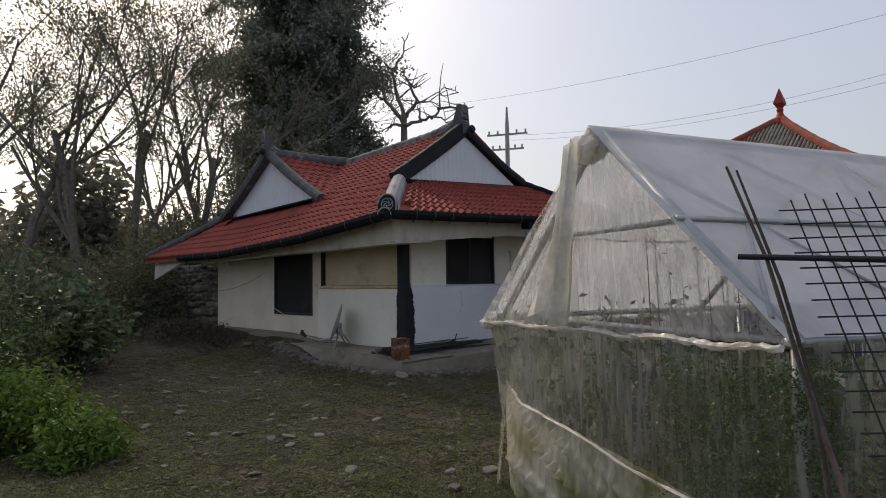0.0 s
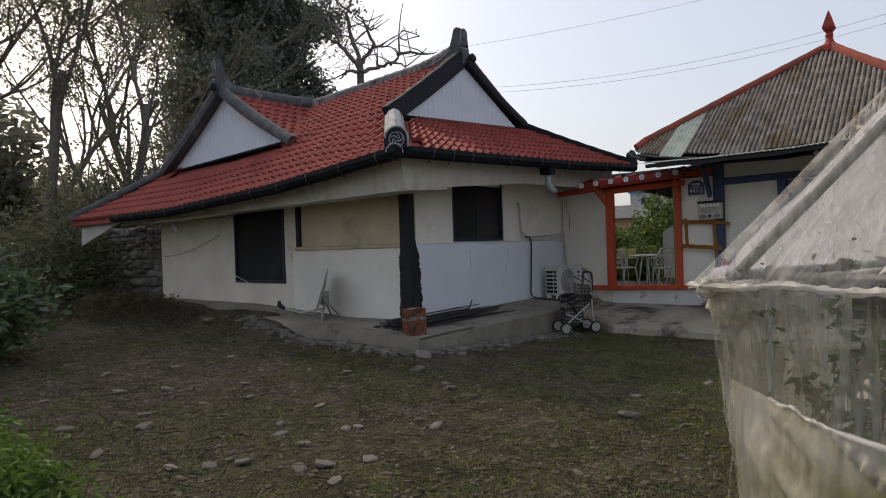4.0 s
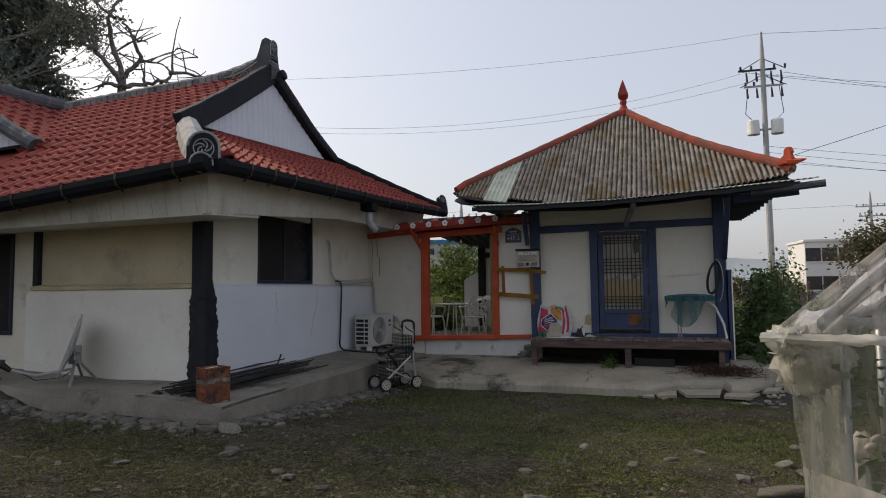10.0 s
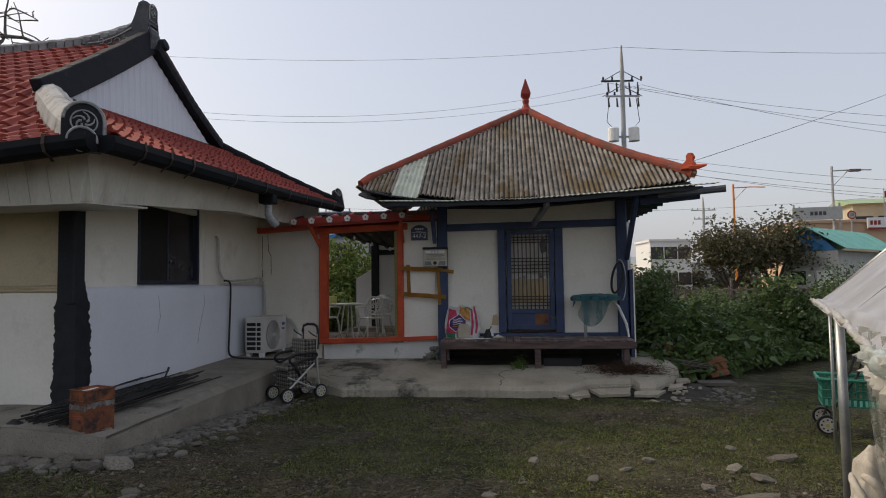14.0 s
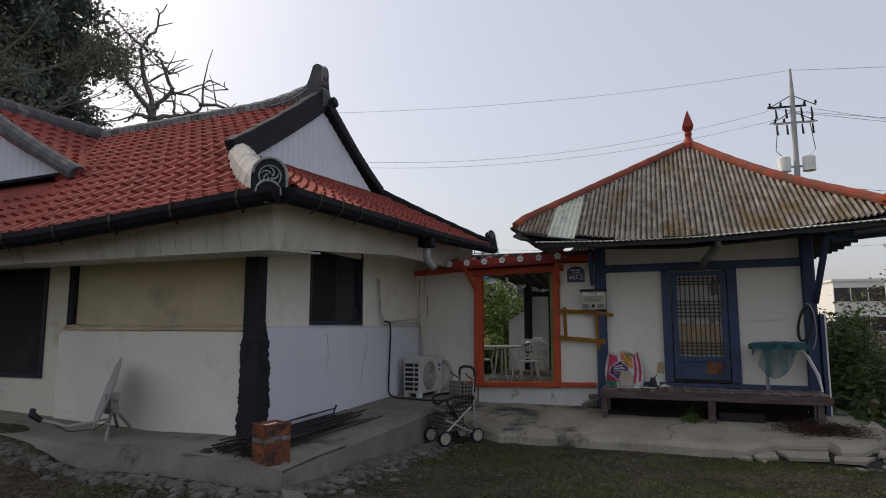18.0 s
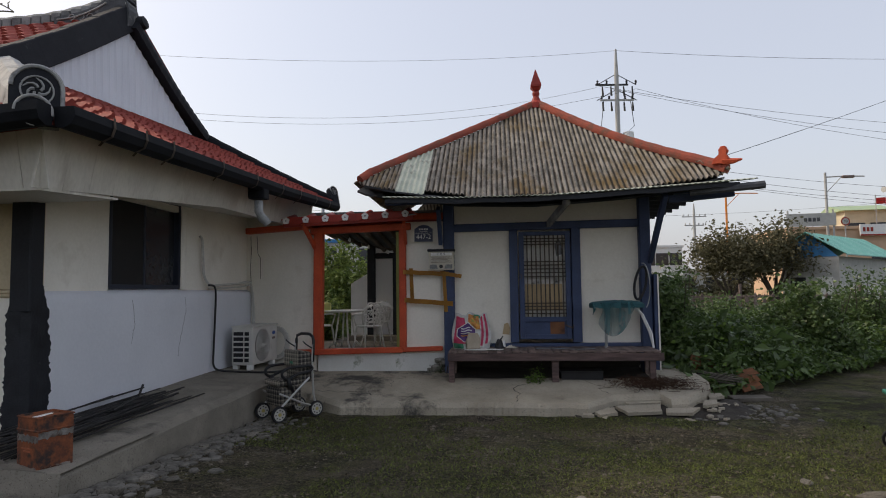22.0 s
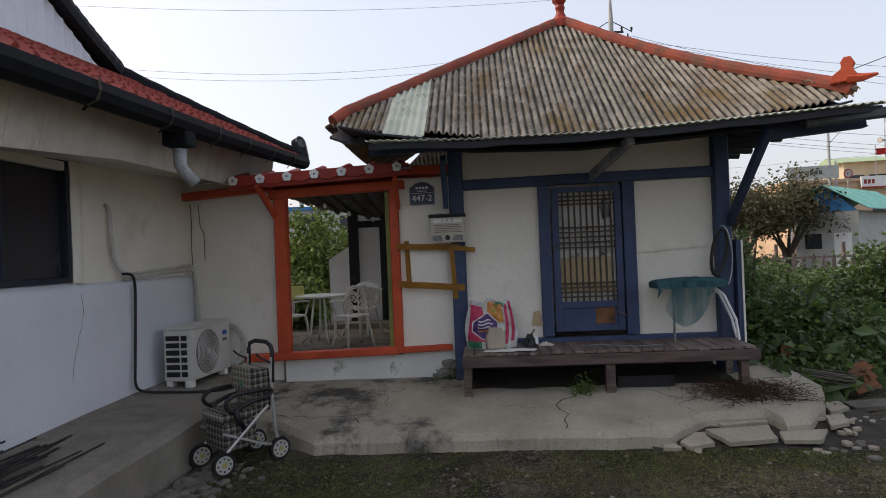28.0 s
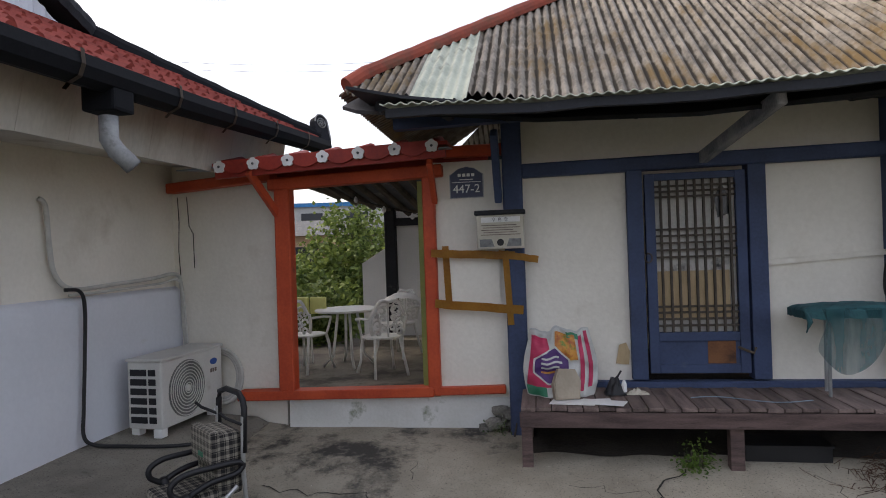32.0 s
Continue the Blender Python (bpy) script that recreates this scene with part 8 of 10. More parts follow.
leaf_mesh("foliage", ce, nr.uniform(0.04, 0.11, len(ce)), LEAF_MID, gh_plants, seed=17)
leaf_mesh("creeper", cc, nr.uniform(0.012, 0.028, len(cc)), LEAF_MID, gh_plants, "dark creeper over the near corner", seed=15)
for k in range(14):
    a, b = nr.uniform(0.4, 2.4), nr.uniform(0.2, 2.5)
    part("stem", tube([gpt(a, b, 0), gpt(a + 0.05, b, 0.6), gpt(a - 0.03, b + 0.05, nr.uniform(0.9, 1.5))], 0.004, 5), LEAF_DRY, gh_plants)
cc = [np.array(gpt(nr.uniform(0.15, 2.2), nr.uniform(0.02, 0.1), GE + 0.05 + 0.15 * nr.random() ** 2)) for _ in range(90)]
leaf_mesh("dry_leaves", cc, nr.uniform(0.03, 0.08, len(cc)), LEAF_DRY, gh_plants, "dead leaves caught in the film", seed=6)

# ---- wire mesh leaning on the greenhouse ----
panel = thing("wire_mesh_panel", "dark welded wire mesh panel leaning on the greenhouse", "mesh")
WIRE = shader("black_rusty_wire", (0.022, 0.02, 0.02), (0.012, 0.011, 0.011), 0.6, metal=0.3, scale=12, fine=90, bump=0.2)
M0, MU, MV = Vector((4.1, -9.83, 1.9)), Vector((0.72, 0.69, 0.02)).normalized(), Vector((0.36, -0.42, -0.84)).normalized()
for i in range(18):
    part("wire", tube([M0 + MU * (0.062 * i) - MV * (0.05 + 0.03 * (i % 2)), M0 + MU * (0.062 * i + 0.02) + MV * 1.9], 0.0032, 5), WIRE, panel)
for j in range(27):
    part("wire", tube([M0 + MU * -0.06 + MV * (0.068 * j), M0 + MU * 1.1 + MV * (0.068 * j + 0.01)], 0.0032, 5), WIRE, panel)
lean = thing("leaning_poles", "grey weathered poles leaning against the greenhouse", "pole")
part("pole", tube([(3.86, -9.86, 2.1), (4.05, -10.0, 1.7), (4.22, -10.14, 1.2), (4.42, -10.3, 0.0)], [0.006, 0.008, 0.009, 0.01], 8), BARK, lean)
part("pole", tube([(3.9, -9.86, 2.08), (4.1, -10.02, 1.62), (4.55, -10.25, 0.0)], [0.005, 0.007, 0.009], 8), BARK, lean)
part("pole", tube([(4.2, -10.1, 1.25), (4.62, -10.35, 0.0)], 0.009, 8), DECK_WOOD, lean)
part("crossbar", tube([(3.96, -10.04, 1.72), (4.3, -9.98, 1.7), (5.0, -9.75, 1.66)], 0.011, 8), BLACK_WOOD, lean)

# ---- far end of the greenhouse: cart and bundle ----
cart = thing("basket_cart", "green plastic basket on a two-wheeled cart", "cart", pose(3.75, -3.75, -0.05, rz=-20))
GREEN_PL = shader("green_plastic", (0.03, 0.22, 0.15), (0.02, 0.15, 0.1), 0.5, scale=8, fine=60, bump=0.1)
for side in (0, 1):
    for i in range(13):
        x = lerp(-0.3, 0.3, i / 12)
        part("basket_rib", block(x - 0.012, -0.2 + 0.4 * side, 0.3, x + 0.012, -0.19 + 0.4 * side, 0.55), GREEN_PL, cart)
    for i in range(8):
        y = lerp(-0.19, 0.19, i / 7)
        part("basket_rib", block(-0.31 + 0.61 * side, y - 0.012, 0.3, -0.3 + 0.61 * side, y + 0.012, 0.55), GREEN_PL, cart)
for z in (0.3, 0.38, 0.46):
    part("basket_band", tube([(-0.31, -0.2, z), (0.31, -0.2, z), (0.31, 0.21, z), (-0.31, 0.21, z), (-0.31, -0.2, z)], 0.008, 5), GREEN_PL, cart)
part("basket_rim", tube([(-0.34, -0.23, 0.57), (0.34, -0.23, 0.57), (0.34, 0.24, 0.57), (-0.34, 0.24, 0.57), (-0.34, -0.23, 0.57)], 0.022, 7), GREEN_PL, cart, "thick green rim")
part("basket_floor", block(-0.3, -0.19, 0.29, 0.3, 0.2, 0.3), GREEN_PL, cart)
for y in (-0.24, 0.24):
    w = wheel(cart, -0.28, y, 0.1)
    w.matrix_basis = pose(-0.28, y, 0.11, rz=90)
    part("frame_tube", tube([(-0.28, y * 0.85, 0.11), (-0.2, y * 0.9, 0.3), (0.0, y * 0.95, 0.62), (0.05, y, 0.8)], 0.012, 6), BLACK, cart)
part("axle", tube([(-0.28, -0.24, 0.11), (-0.28, 0.24, 0.11)], 0.01, 6), BLACK, cart)
part("stand", tube([(0.25, -0.18, 0.3), (0.26, -0.18, 0.03), (0.26, 0.18, 0.03), (0.25, 0.18, 0.3)], 0.012, 6), BLACK, cart)
bundle = thing("cloth_bundle", "dirty cream bundle of folded sacking beside the greenhouse", "bundle", Matrix.Translation(gpt(-0.035, 1.45, 0)) @ Matrix.Diagonal((0.72, 0.72, 0.95, 1)))
CREAM = shader("dirty_cream_cloth", (0.54, 0.50, 0.43), (0.36, 0.325, 0.27), 0.9, scale=6, fine=60, bump=0.4, dist=0.01, stain=(0.3, 0.24, 0.16), stain_at=0.62, stain_scale=5)


def drape(u, v, w, h, z0, k):
    """A half-round drape of cloth with long slanting folds."""
    a = lerp(0.0, math.tau, u)
    top = math.sin(math.pi * min(1, 0.5 * (1 - v) ** 0.6 + 0.5 * min(1, 6 * v))) ** 0.5 if v < 0.2 else 1
    fold = 0.95 + 0.05 * math.sin(5 * a + 2.5 * v + 2 * wobble(math.cos(a), v * 2, 1.5, k)) + 0.25 * wobble(math.cos(a) * 1.4, math.sin(a) * 1.4 + v * 3, 1.0, k)
    r = w * fold * min(1, 0.25 + 3.2 * v) * (1 + 0.35 * v)
    return Vector((r * math.cos(a), r * math.sin(a) * 0.9, z0 + h * (1 - v) + 0.03 * wobble(u * 4, v * 3, 1.0, k + 2)))


part("cloth_core", sheet(lambda u, v: drape(u, v, 0.11, 0.42, 0.34, 1), 60, 30), CREAM, bundle, smooth=True)
part("cloth_core", sheet(lambda u, v: drape(u, v, 0.12, 0.5, 0.0, 5), 60, 30), CREAM, bundle, smooth=True)
fold_rng = random.Random(77)
for k in range(34):                                   # narrow folds wound round the core
    a0, span = fold_rng.uniform(0, math.tau), fold_rng.uniform(1.6, 3.0)
    z0 = lerp(0.72, 0.08, k / 33)
    drop, out = fold_rng.uniform(0.1, 0.26), lerp(0.12, 0.17, k / 33) + fold_rng.uniform(-0.015, 0.015)
    way = [(out * math.cos(a0 + span * t) * (0.7 + 0.3 * math.sin(math.pi * t)), out * math.sin(a0 + span * t) * (0.7 + 0.3 * math.sin(math.pi * t)), max(0.03, z0 - drop * t * t + 0.03 * math.sin(5 * t))) for t in np.linspace(0, 1, 13)]
    part("cloth_fold", tube(way, [0.008 + fold_rng.uniform(0.014, 0.02) * math.sin(math.pi * t) ** 0.6 for t in np.linspace(0.02, 0.98, 13)], 10), CREAM, bundle, smooth=True)
part("blue_cap", lathe([(0.0, 0), (0.035, 0.0), (0.03, 0.05), (0.01, 0.06)], pose(0.12, -0.16, 0.36, 70, 0, 0), 10), METAL_BLUE, bundle, "blue plastic cap")

# ---- trees on the left ----
# bark of the far trees, its colour lightened in place of distance haze
BARK_PALE = shader("hazy_grey_brown_bark", (0.2, 0.18, 0.155), (0.1, 0.09, 0.078), 0.95, scale=8, fine=60, bump=0.7, dist=0.02)


def tree(name, label, base, height, lean_to, rng, levels, spread_k, leaf=None, leaf_n=0, leaf_size=0.2, trunk_r=0.25, category="tree", first=0.25, crook=0.13, thin=0.012, keep_r=0.62, reach=1.0):
    """A tapered trunk that forks again and again, with leaves at the twigs."""
    tr = thing(name, label, category)
    tips = []
    limb_bm, trunk_bm = bmesh.new(), bmesh.new()

    def grow(p, d, length, r, level):
        n = 5
        pts, radii, q = [Vector(p)], [r], Vector(p)
        for i in range(n):
            bend = crook if level or reach == 1.0 else 0.03
            d = (d + Vector((rng.gauss(0, bend), rng.gauss(0, bend), rng.gauss(0.03, bend * 0.7)))).normalized()
            q = q + d * length / n
            pts.append(q.copy())
            radii.append(max(r * (1 - 0.45 * (i + 1) / n), thin))
        tube(pts, radii, 7 if level == 0 else 5 if level < 3 else 3, trunk_bm if level == 0 else limb_bm, cap=False)
        if level >= levels - 1:
            tips.extend(pts[2:])
        if level < levels:
            kids = rng.choice((2, 3, 3)) if level < levels - 1 else 3
            for k in range(kids + (2 if level == 0 else 0)):
                at = rng.uniform(first if level == 0 else 0.35, 1.0)
                i = min(int(at * n), n - 1)
                o = pts[i].lerp(pts[i + 1], at * n - i)
                nd = (d + Vector((rng.gauss(0, 1), rng.gauss(0, 1), rng.gauss(0.15, 0.5))) * spread_k).normalized()
                grow(o, nd, length * rng.uniform(0.5, 0.75) * (reach if level == 0 else 1), radii[i] * keep_r, level + 1)
    grow(Vector(base), Vector(lean_to).normalized(), height * 0.5, trunk_r, 0)
    part("trunk", trunk_bm, BARK_PALE, tr)
    part("branchwork", limb_bm, BARK_PALE, tr)
    if leaf and tips:
        g = np.random.default_rng(rng.randrange(999))
        idx = g.integers(0, len(tips), leaf_n)
        cen = np.array([tips[i].to_tuple() for i in idx]) + g.normal(size=(leaf_n, 3)) * leaf_size * 2.2
        leaf_mesh("foliage", cen, g.uniform(0.6, 1.3, leaf_n) * leaf_size, leaf, tr, seed=rng.randrange(999), droop=0.6)
    return tr


# leaf colour raised to stand in for the haze over the left trees
LEAF_HAZE = leafy("hazy_drying_leaf", (0.12, 0.125, 0.075), (0.30, 0.30, 0.19))
BARE = "tall thin half-bare tree with sparse drying leaves, paled for haze"
for k, (x, y, h, lx, ly) in enumerate(((-20.8, -8.2, 14, 0.05, -0.1), (-20.3, -6.6, 15, -0.1, 0.02), (-19.9, -5.2, 15, 0.05, 0.1), (-19.6, -4.2, 14, 0.1, 0.4), (-24, -9.5, 15, 0, -0.1), (-22, -1.5, 16, 0.0, 0.15), (-26, 0.5, 17, 0.1, 0), (-23, -11.5, 14, 0, 0))):
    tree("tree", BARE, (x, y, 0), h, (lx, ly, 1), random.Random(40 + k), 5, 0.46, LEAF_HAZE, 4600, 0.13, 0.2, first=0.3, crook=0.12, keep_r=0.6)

# olive undergrowth climbing under the evergreen
for k, (x, y, h, r) in enumerate(((-18.5, -3.4, 6.2, 1.5), (-18.5, -4.5, 5.4, 1.4), (-19.0, -1.6, 7.4, 1.6))):
    sap = thing("tree", "slender olive-green sapling thick with small leaves", "tree")
    g = np.random.default_rng(500 + k)
    cen = clumps(110, (x, y, 1.2), (r, r, h - 1.2), 26, 0.32, g, 0.15)
    leaf_mesh("foliage", cen, g.uniform(0.09, 0.2, len(cen)), LEAF_HAZE, sap, seed=510 + k)
    bm = bmesh.new()
    for j in range(6):
        t = j * 1.05
        tube([(x, y, 0), (x + 0.3 * math.cos(t), y + 0.3 * math.sin(t), h * 0.5), (x + r * 0.7 * math.cos(t), y + r * 0.7 * math.sin(t), h * 0.9)], [0.07, 0.04, 0.012], 5, bm)
    part("trunk", bm, BARK_PALE, sap)

def dead_tree(at, right):
    """A leafless tree: a few crooked limbs out of one fork, each with kinked side twigs."""
    tr = thing("tree", "dead leafless tree with crooked bare branches behind the roof", "tree")
    r = random.Random(77)
    at, right, up = Vector(at), Vector(right).normalized(), Vector((0, 0, 1))
    deep = right.cross(up)
    part("trunk", tube([(at.x, at.y, 0), (at.x, at.y, at.z * 0.6), (at.x, at.y, at.z)], [0.34, 0.24, 0.15], 9), BARK_PALE, tr)
    limbs = (((-0.4, 0.4), (-1.0, 1.1), (-1.35, 1.25), (-1.9, 1.7)), ((-0.9, 1.0), (-1.1, 2.0), (-0.9, 2.4)), ((-0.05, 0.5), (-0.4, 1.7), (-0.45, 2.6), (-0.1, 3.3), (0.0, 4.3)),
             ((-0.3, 2.3), (-0.85, 2.9), (-1.3, 3.3)), ((0.1, 0.25), (0.6, 1.0), (0.25, 1.95), (-0.1, 2.5)), ((0.6, 1.0), (1.1, 1.15), (1.7, 1.1)), ((0.3, 1.8), (0.5, 1.75), (0.85, 1.75)),
             ((0.1, -0.3), (0.9, 0.0), (1.6, 0.1), (2.1, -0.1)), ((1.4, 0.05), (1.8, 0.6), (1.9, 1.6), (2.8, 1.4)), ((1.75, 0.6), (3.0, 0.6), (3.6, 0.65)), ((-0.1, -0.3), (-0.6, -0.3), (-0.9, -0.6)), ((0.8, 0.0), (0.8, 0.9)))
    for k, limb in enumerate(limbs):
        bm = bmesh.new()
        d = [r.uniform(-0.5, 0.5)]
        pts = [] if k in (1, 3, 5, 6, 8, 9, 11) else [at - up * (0.4 if limb[0][1] < 0 else 0.05)]
        for u, v in limb:
            d.append(d[-1] + r.uniform(-0.5, 0.5))
            pts.append(at + right * u + up * v + deep * d[-1] * 0.6)
        way = eased(pts, 4)
        way = [p + Vector((r.gauss(0, 0.035), r.gauss(0, 0.035), r.gauss(0, 0.035))) for p in way]
        n = len(way) - 1
        thick = 0.13 if len(pts) > len(limb) else 0.075
        tube(way, [max(0.016, thick * (1 - 0.8 * i / n)) for i in range(n + 1)], 6, bm, cap=False)
        for j in range(2 + n // 3):
            i = r.randrange(n // 3, n + 1)
            q, way2 = way[i].copy(), [way[i].copy()]
            step = right * r.gauss(0, 0.2) + up * r.gauss(0.08, 0.14) + deep * r.gauss(0, 0.15)
            for _ in range(3):
                step = step + Vector((r.gauss(0, 0.05), r.gauss(0, 0.05), r.gauss(0.02, 0.06)))
                q = q + step
                way2.append(q.copy())
            tube(way2, [0.032, 0.026, 0.02, 0.014], 4, bm, cap=False)
        part("limb", bm, BARK_PALE, tr)
    return tr


dead_tree((-18.5, 7.4, 9.85), (0.71, 0.70, 0))

conifer = thing("tree", "huge dark evergreen tree behind the house", "tree")
CX, CY = -25.5, 5.9
part("trunk", tube([(CX, CY, 0), (CX, CY, 12), (CX + 0.2, CY, 25)], [0.6, 0.4, 0.08], 9), BARK, conifer)
g = np.random.default_rng(3)
cen, bough_bm = [], bmesh.new()
for k in range(190):
    z = 3.0 + 23.0 * (k / 190) ** 0.95
    ang = k * 2.399 + g.normal() * 0.25
    out = np.array([math.cos(ang), math.sin(ang), 0])
    tier = 0.8 + 0.2 * math.sin(z * 1.45 + 0.6) + 0.22 * noise.noise(Vector((math.cos(ang) * 1.6, math.sin(ang) * 1.6, z * 0.45)))
    reach = 4.6 * tier * (1 - max(0, z - 15) / 14)
    base = np.array([CX, CY, z])
    tip = base + out * reach + (0, 0, 0.1 * reach)
    tube([base.tolist(), (base * 0.5 + tip * 0.5 + (0, 0, 0.35)).tolist(), tip.tolist()], [0.09, 0.05, 0.02], 4, bough_bm, cap=False)
    for j in range(9):
        f = 0.3 + 0.7 * j / 8
        c = base + (tip - base) * f + (0, 0, 0.5 * math.sin(math.pi * f) - 0.35 * f * f)
        m = int(120 * (0.6 + 0.6 * g.random()))
        cen.append(c + g.normal(size=(m, 3)) * np.array((0.42, 0.42, 0.3)) * (1.2 - 0.45 * f) - np.abs(g.normal(size=(m, 1))) * (0, 0, 0.32))
    for j in range(3):
        c = tip + g.normal(size=3) * 0.5 - (0, 0, 0.45)
        cen.append(c + g.normal(size=(46, 3)) * (0.2, 0.2, 0.4))
heart = np.stack([CX + g.normal(size=16000) * 1.35, CY + g.normal(size=16000) * 1.35, g.uniform(3, 23, 16000)], 1)
cen = np.concatenate(cen + [heart])
leaf_mesh("foliage", cen, g.uniform(0.13, 0.32, len(cen)), LEAF_CONIFER, conifer, aspect=0.55, seed=8, droop=0.7)
part("branchwork", bough_bm, BARK, conifer)

# thicket leaves greyed and lightened, haze painted into the colour
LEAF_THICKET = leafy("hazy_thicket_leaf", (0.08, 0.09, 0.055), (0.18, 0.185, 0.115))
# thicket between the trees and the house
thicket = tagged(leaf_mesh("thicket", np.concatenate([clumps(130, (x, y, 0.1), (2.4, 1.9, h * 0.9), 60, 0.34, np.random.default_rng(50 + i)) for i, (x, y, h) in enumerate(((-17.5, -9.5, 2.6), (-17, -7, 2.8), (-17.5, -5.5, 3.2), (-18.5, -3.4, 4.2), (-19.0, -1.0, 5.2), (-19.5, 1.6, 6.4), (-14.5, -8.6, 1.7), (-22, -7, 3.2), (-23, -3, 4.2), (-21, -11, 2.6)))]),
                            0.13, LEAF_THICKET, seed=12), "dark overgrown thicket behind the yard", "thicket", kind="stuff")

# paler still: aerial haze is put into the leaf colour
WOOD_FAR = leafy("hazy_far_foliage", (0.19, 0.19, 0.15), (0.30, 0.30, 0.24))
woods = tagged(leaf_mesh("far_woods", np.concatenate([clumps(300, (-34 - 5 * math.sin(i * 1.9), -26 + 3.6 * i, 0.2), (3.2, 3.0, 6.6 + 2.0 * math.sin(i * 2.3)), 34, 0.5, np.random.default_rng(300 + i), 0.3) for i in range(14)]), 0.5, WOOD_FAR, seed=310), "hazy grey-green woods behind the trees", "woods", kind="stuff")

# ---- bushes at the left of the yard ----
def bush(centre, radii, n, per, size, leaf, label, seed, stems=10, aspect=0.5):
    b = thing("bush", label, "bush")
    rr = np.random.default_rng(seed)
    cen = clumps(n, centre, radii, per, size * 1.1, rr, 0.4)
    cen = cen[cen[:, 2] > 0.02]
    leaf_mesh("foliage", cen, rr.uniform(0.6, 1.3, len(cen)) * size, leaf, b, seed=seed, aspect=aspect)
    bm = bmesh.new()
    for _ in range(stems):
        p = np.array(centre) + rr.normal(size=3) * np.array(radii) * 0.35
        tube([(centre[0] + (p[0] - centre[0]) * 0.5, centre[1] + (p[1] - centre[1]) * 0.5, 0), (p[0], p[1], centre[2] + radii[2] * rr.uniform(0.5, 0.95))], [0.02, 0.006], 5, bm)
    part("branchwork", bm, BARK, b)
    return b


bush((-8.9, -9.3, 0.4), (1.0, 0.9, 1.35), 62, 22, 0.2, LEAF_DARK, "dark broad-leaved shrub at the yard edge", 60, aspect=0.55)
bush((-10.4, -9.8, 0.3), (1.6, 1.3, 1.9), 120, 26, 0.16, LEAF_DARK, "dark broad-leaved shrub at the yard edge", 61)
bush((-7.35, -10.65, 0.2), (1.1, 1.0, 1.25), 110, 28, 0.1, LEAF_MID, "leafy green shrub with fine leaves", 62, aspect=0.4)
bush((-2.95, -11.15, 0.0), (0.85, 0.8, 0.72), 230, 34, 0.085, LEAF_BRIGHT, "low bright green bush beside the path", 63, aspect=0.42)
bush((-1.75, -10.85, 0.0), (0.5, 0.45, 0.42), 120, 26, 0.075, LEAF_BRIGHT, "low bright green bush beside the path", 64, aspect=0.42)
bush((-5.2, -11.4, 0.1), (1.0, 0.9, 1.15), 200, 30, 0.09, LEAF_MID, "leafy green shrub with fine leaves", 65, aspect=0.42)
bush((-2.7, -12.3, 0.0), (0.9, 0.8, 0.75), 180, 30, 0.085, LEAF_BRIGHT, "low bright green bush beside the path", 66, aspect=0.42)
bush((-8.6, -11.0, 0.2), (1.7, 1.3, 1.9), 220, 26, 0.13, LEAF_DARK, "dark broad-leaved shrub at the yard edge", 67)
log = thing("short_log", "short grey-brown log lying by the bushes", "log", pose(-4.68, -10.22, 0.04, rz=78))
part("log", tube([(-0.13, 0, 0), (0, 0.01, 0.01), (0.14, 0, 0)], [0.032, 0.036, 0.03], 10), shader("weathered_log", (0.24, 0.21, 0.17), (0.14, 0.12, 0.1), 0.9, scale=6, fine=50, bump=0.5), log)

# dry brush along the near wall
rr = np.random.default_rng(70)
bmx = bmesh.new()
BRUSH = leafy("dead_brush", (0.055, 0.042, 0.03), (0.13, 0.1, 0.068))
for _ in range(800):
    x, y = rr.uniform(-13.6, -9.0), -5.6 - abs(rr.normal()) * 0.5
    z = ground_z(x, y)
    h = rr.uniform(0.1, 0.5) * (0.3 + 0.6 * min(1, max(0.2, (-9.5 - x) / 2)))
    dx, dy = rr.normal() * 0.18, rr.normal() * 0.18
    tube([(x, y, z - 0.02), (x + dx * 0.4, y + dy * 0.4, z + h * 0.6), (x + dx, y + dy, z + h)], [0.006, 0.004, 0.002], 3, bmx, cap=False)
brush = tagged(part("dry_brush", bmx, BRUSH), "dry brown weed stalks along the plinth", "weeds", kind="stuff")
cen = np.stack([rr.uniform(-13.6, -10.5, 2200), -5.4 - np.abs(rr.normal(size=2200)) * 0.5, 0.2 + 0.5 * rr.random(2200) ** 1.5], 1)
tagged(leaf_mesh("dry_weeds", cen, rr.uniform(0.05, 0.12, 2200), LEAF_OLIVE, seed=71), "brown dying weeds at the foot of the wall", "weeds", kind="stuff")

# ---- overgrown garden on the right ----
gr = np.random.default_rng(80)


def garden_height(x, y):
    edge = min(1, max(0.0, (x - 2.3) / 0.6)) * min(1, max(0.0, (y + 0.65 - 0.8 * (x - 2.9) + 0.25 * noise.noise(Vector((x * 1.3, y * 1.3, 4)))) / 1.2))
    return edge * (0.75 + 0.35 * noise.noise(Vector((x * 0.6, y * 0.6, 3))) + 0.3 * max(0, noise.noise(Vector((x * 1.7, y * 1.7, 8)))))


def weed_field(n, x0, x1, y0, y1, material, size, seed, label):
    q = np.random.default_rng(seed)
    pts = []
    while len(pts) < n:
        x, y = q.uniform(x0, x1), q.uniform(y0, y1)
        h = garden_height(x, y)
        if h > 0.08:
            pts.append((x, y, h * (0.35 + 0.75 * q.random() ** 0.5)))
    return tagged(leaf_mesh("garden_weeds", pts, q.uniform(0.6, 1.4, n) * size, material, seed=seed, aspect=0.65), label, "weeds", kind="stuff")


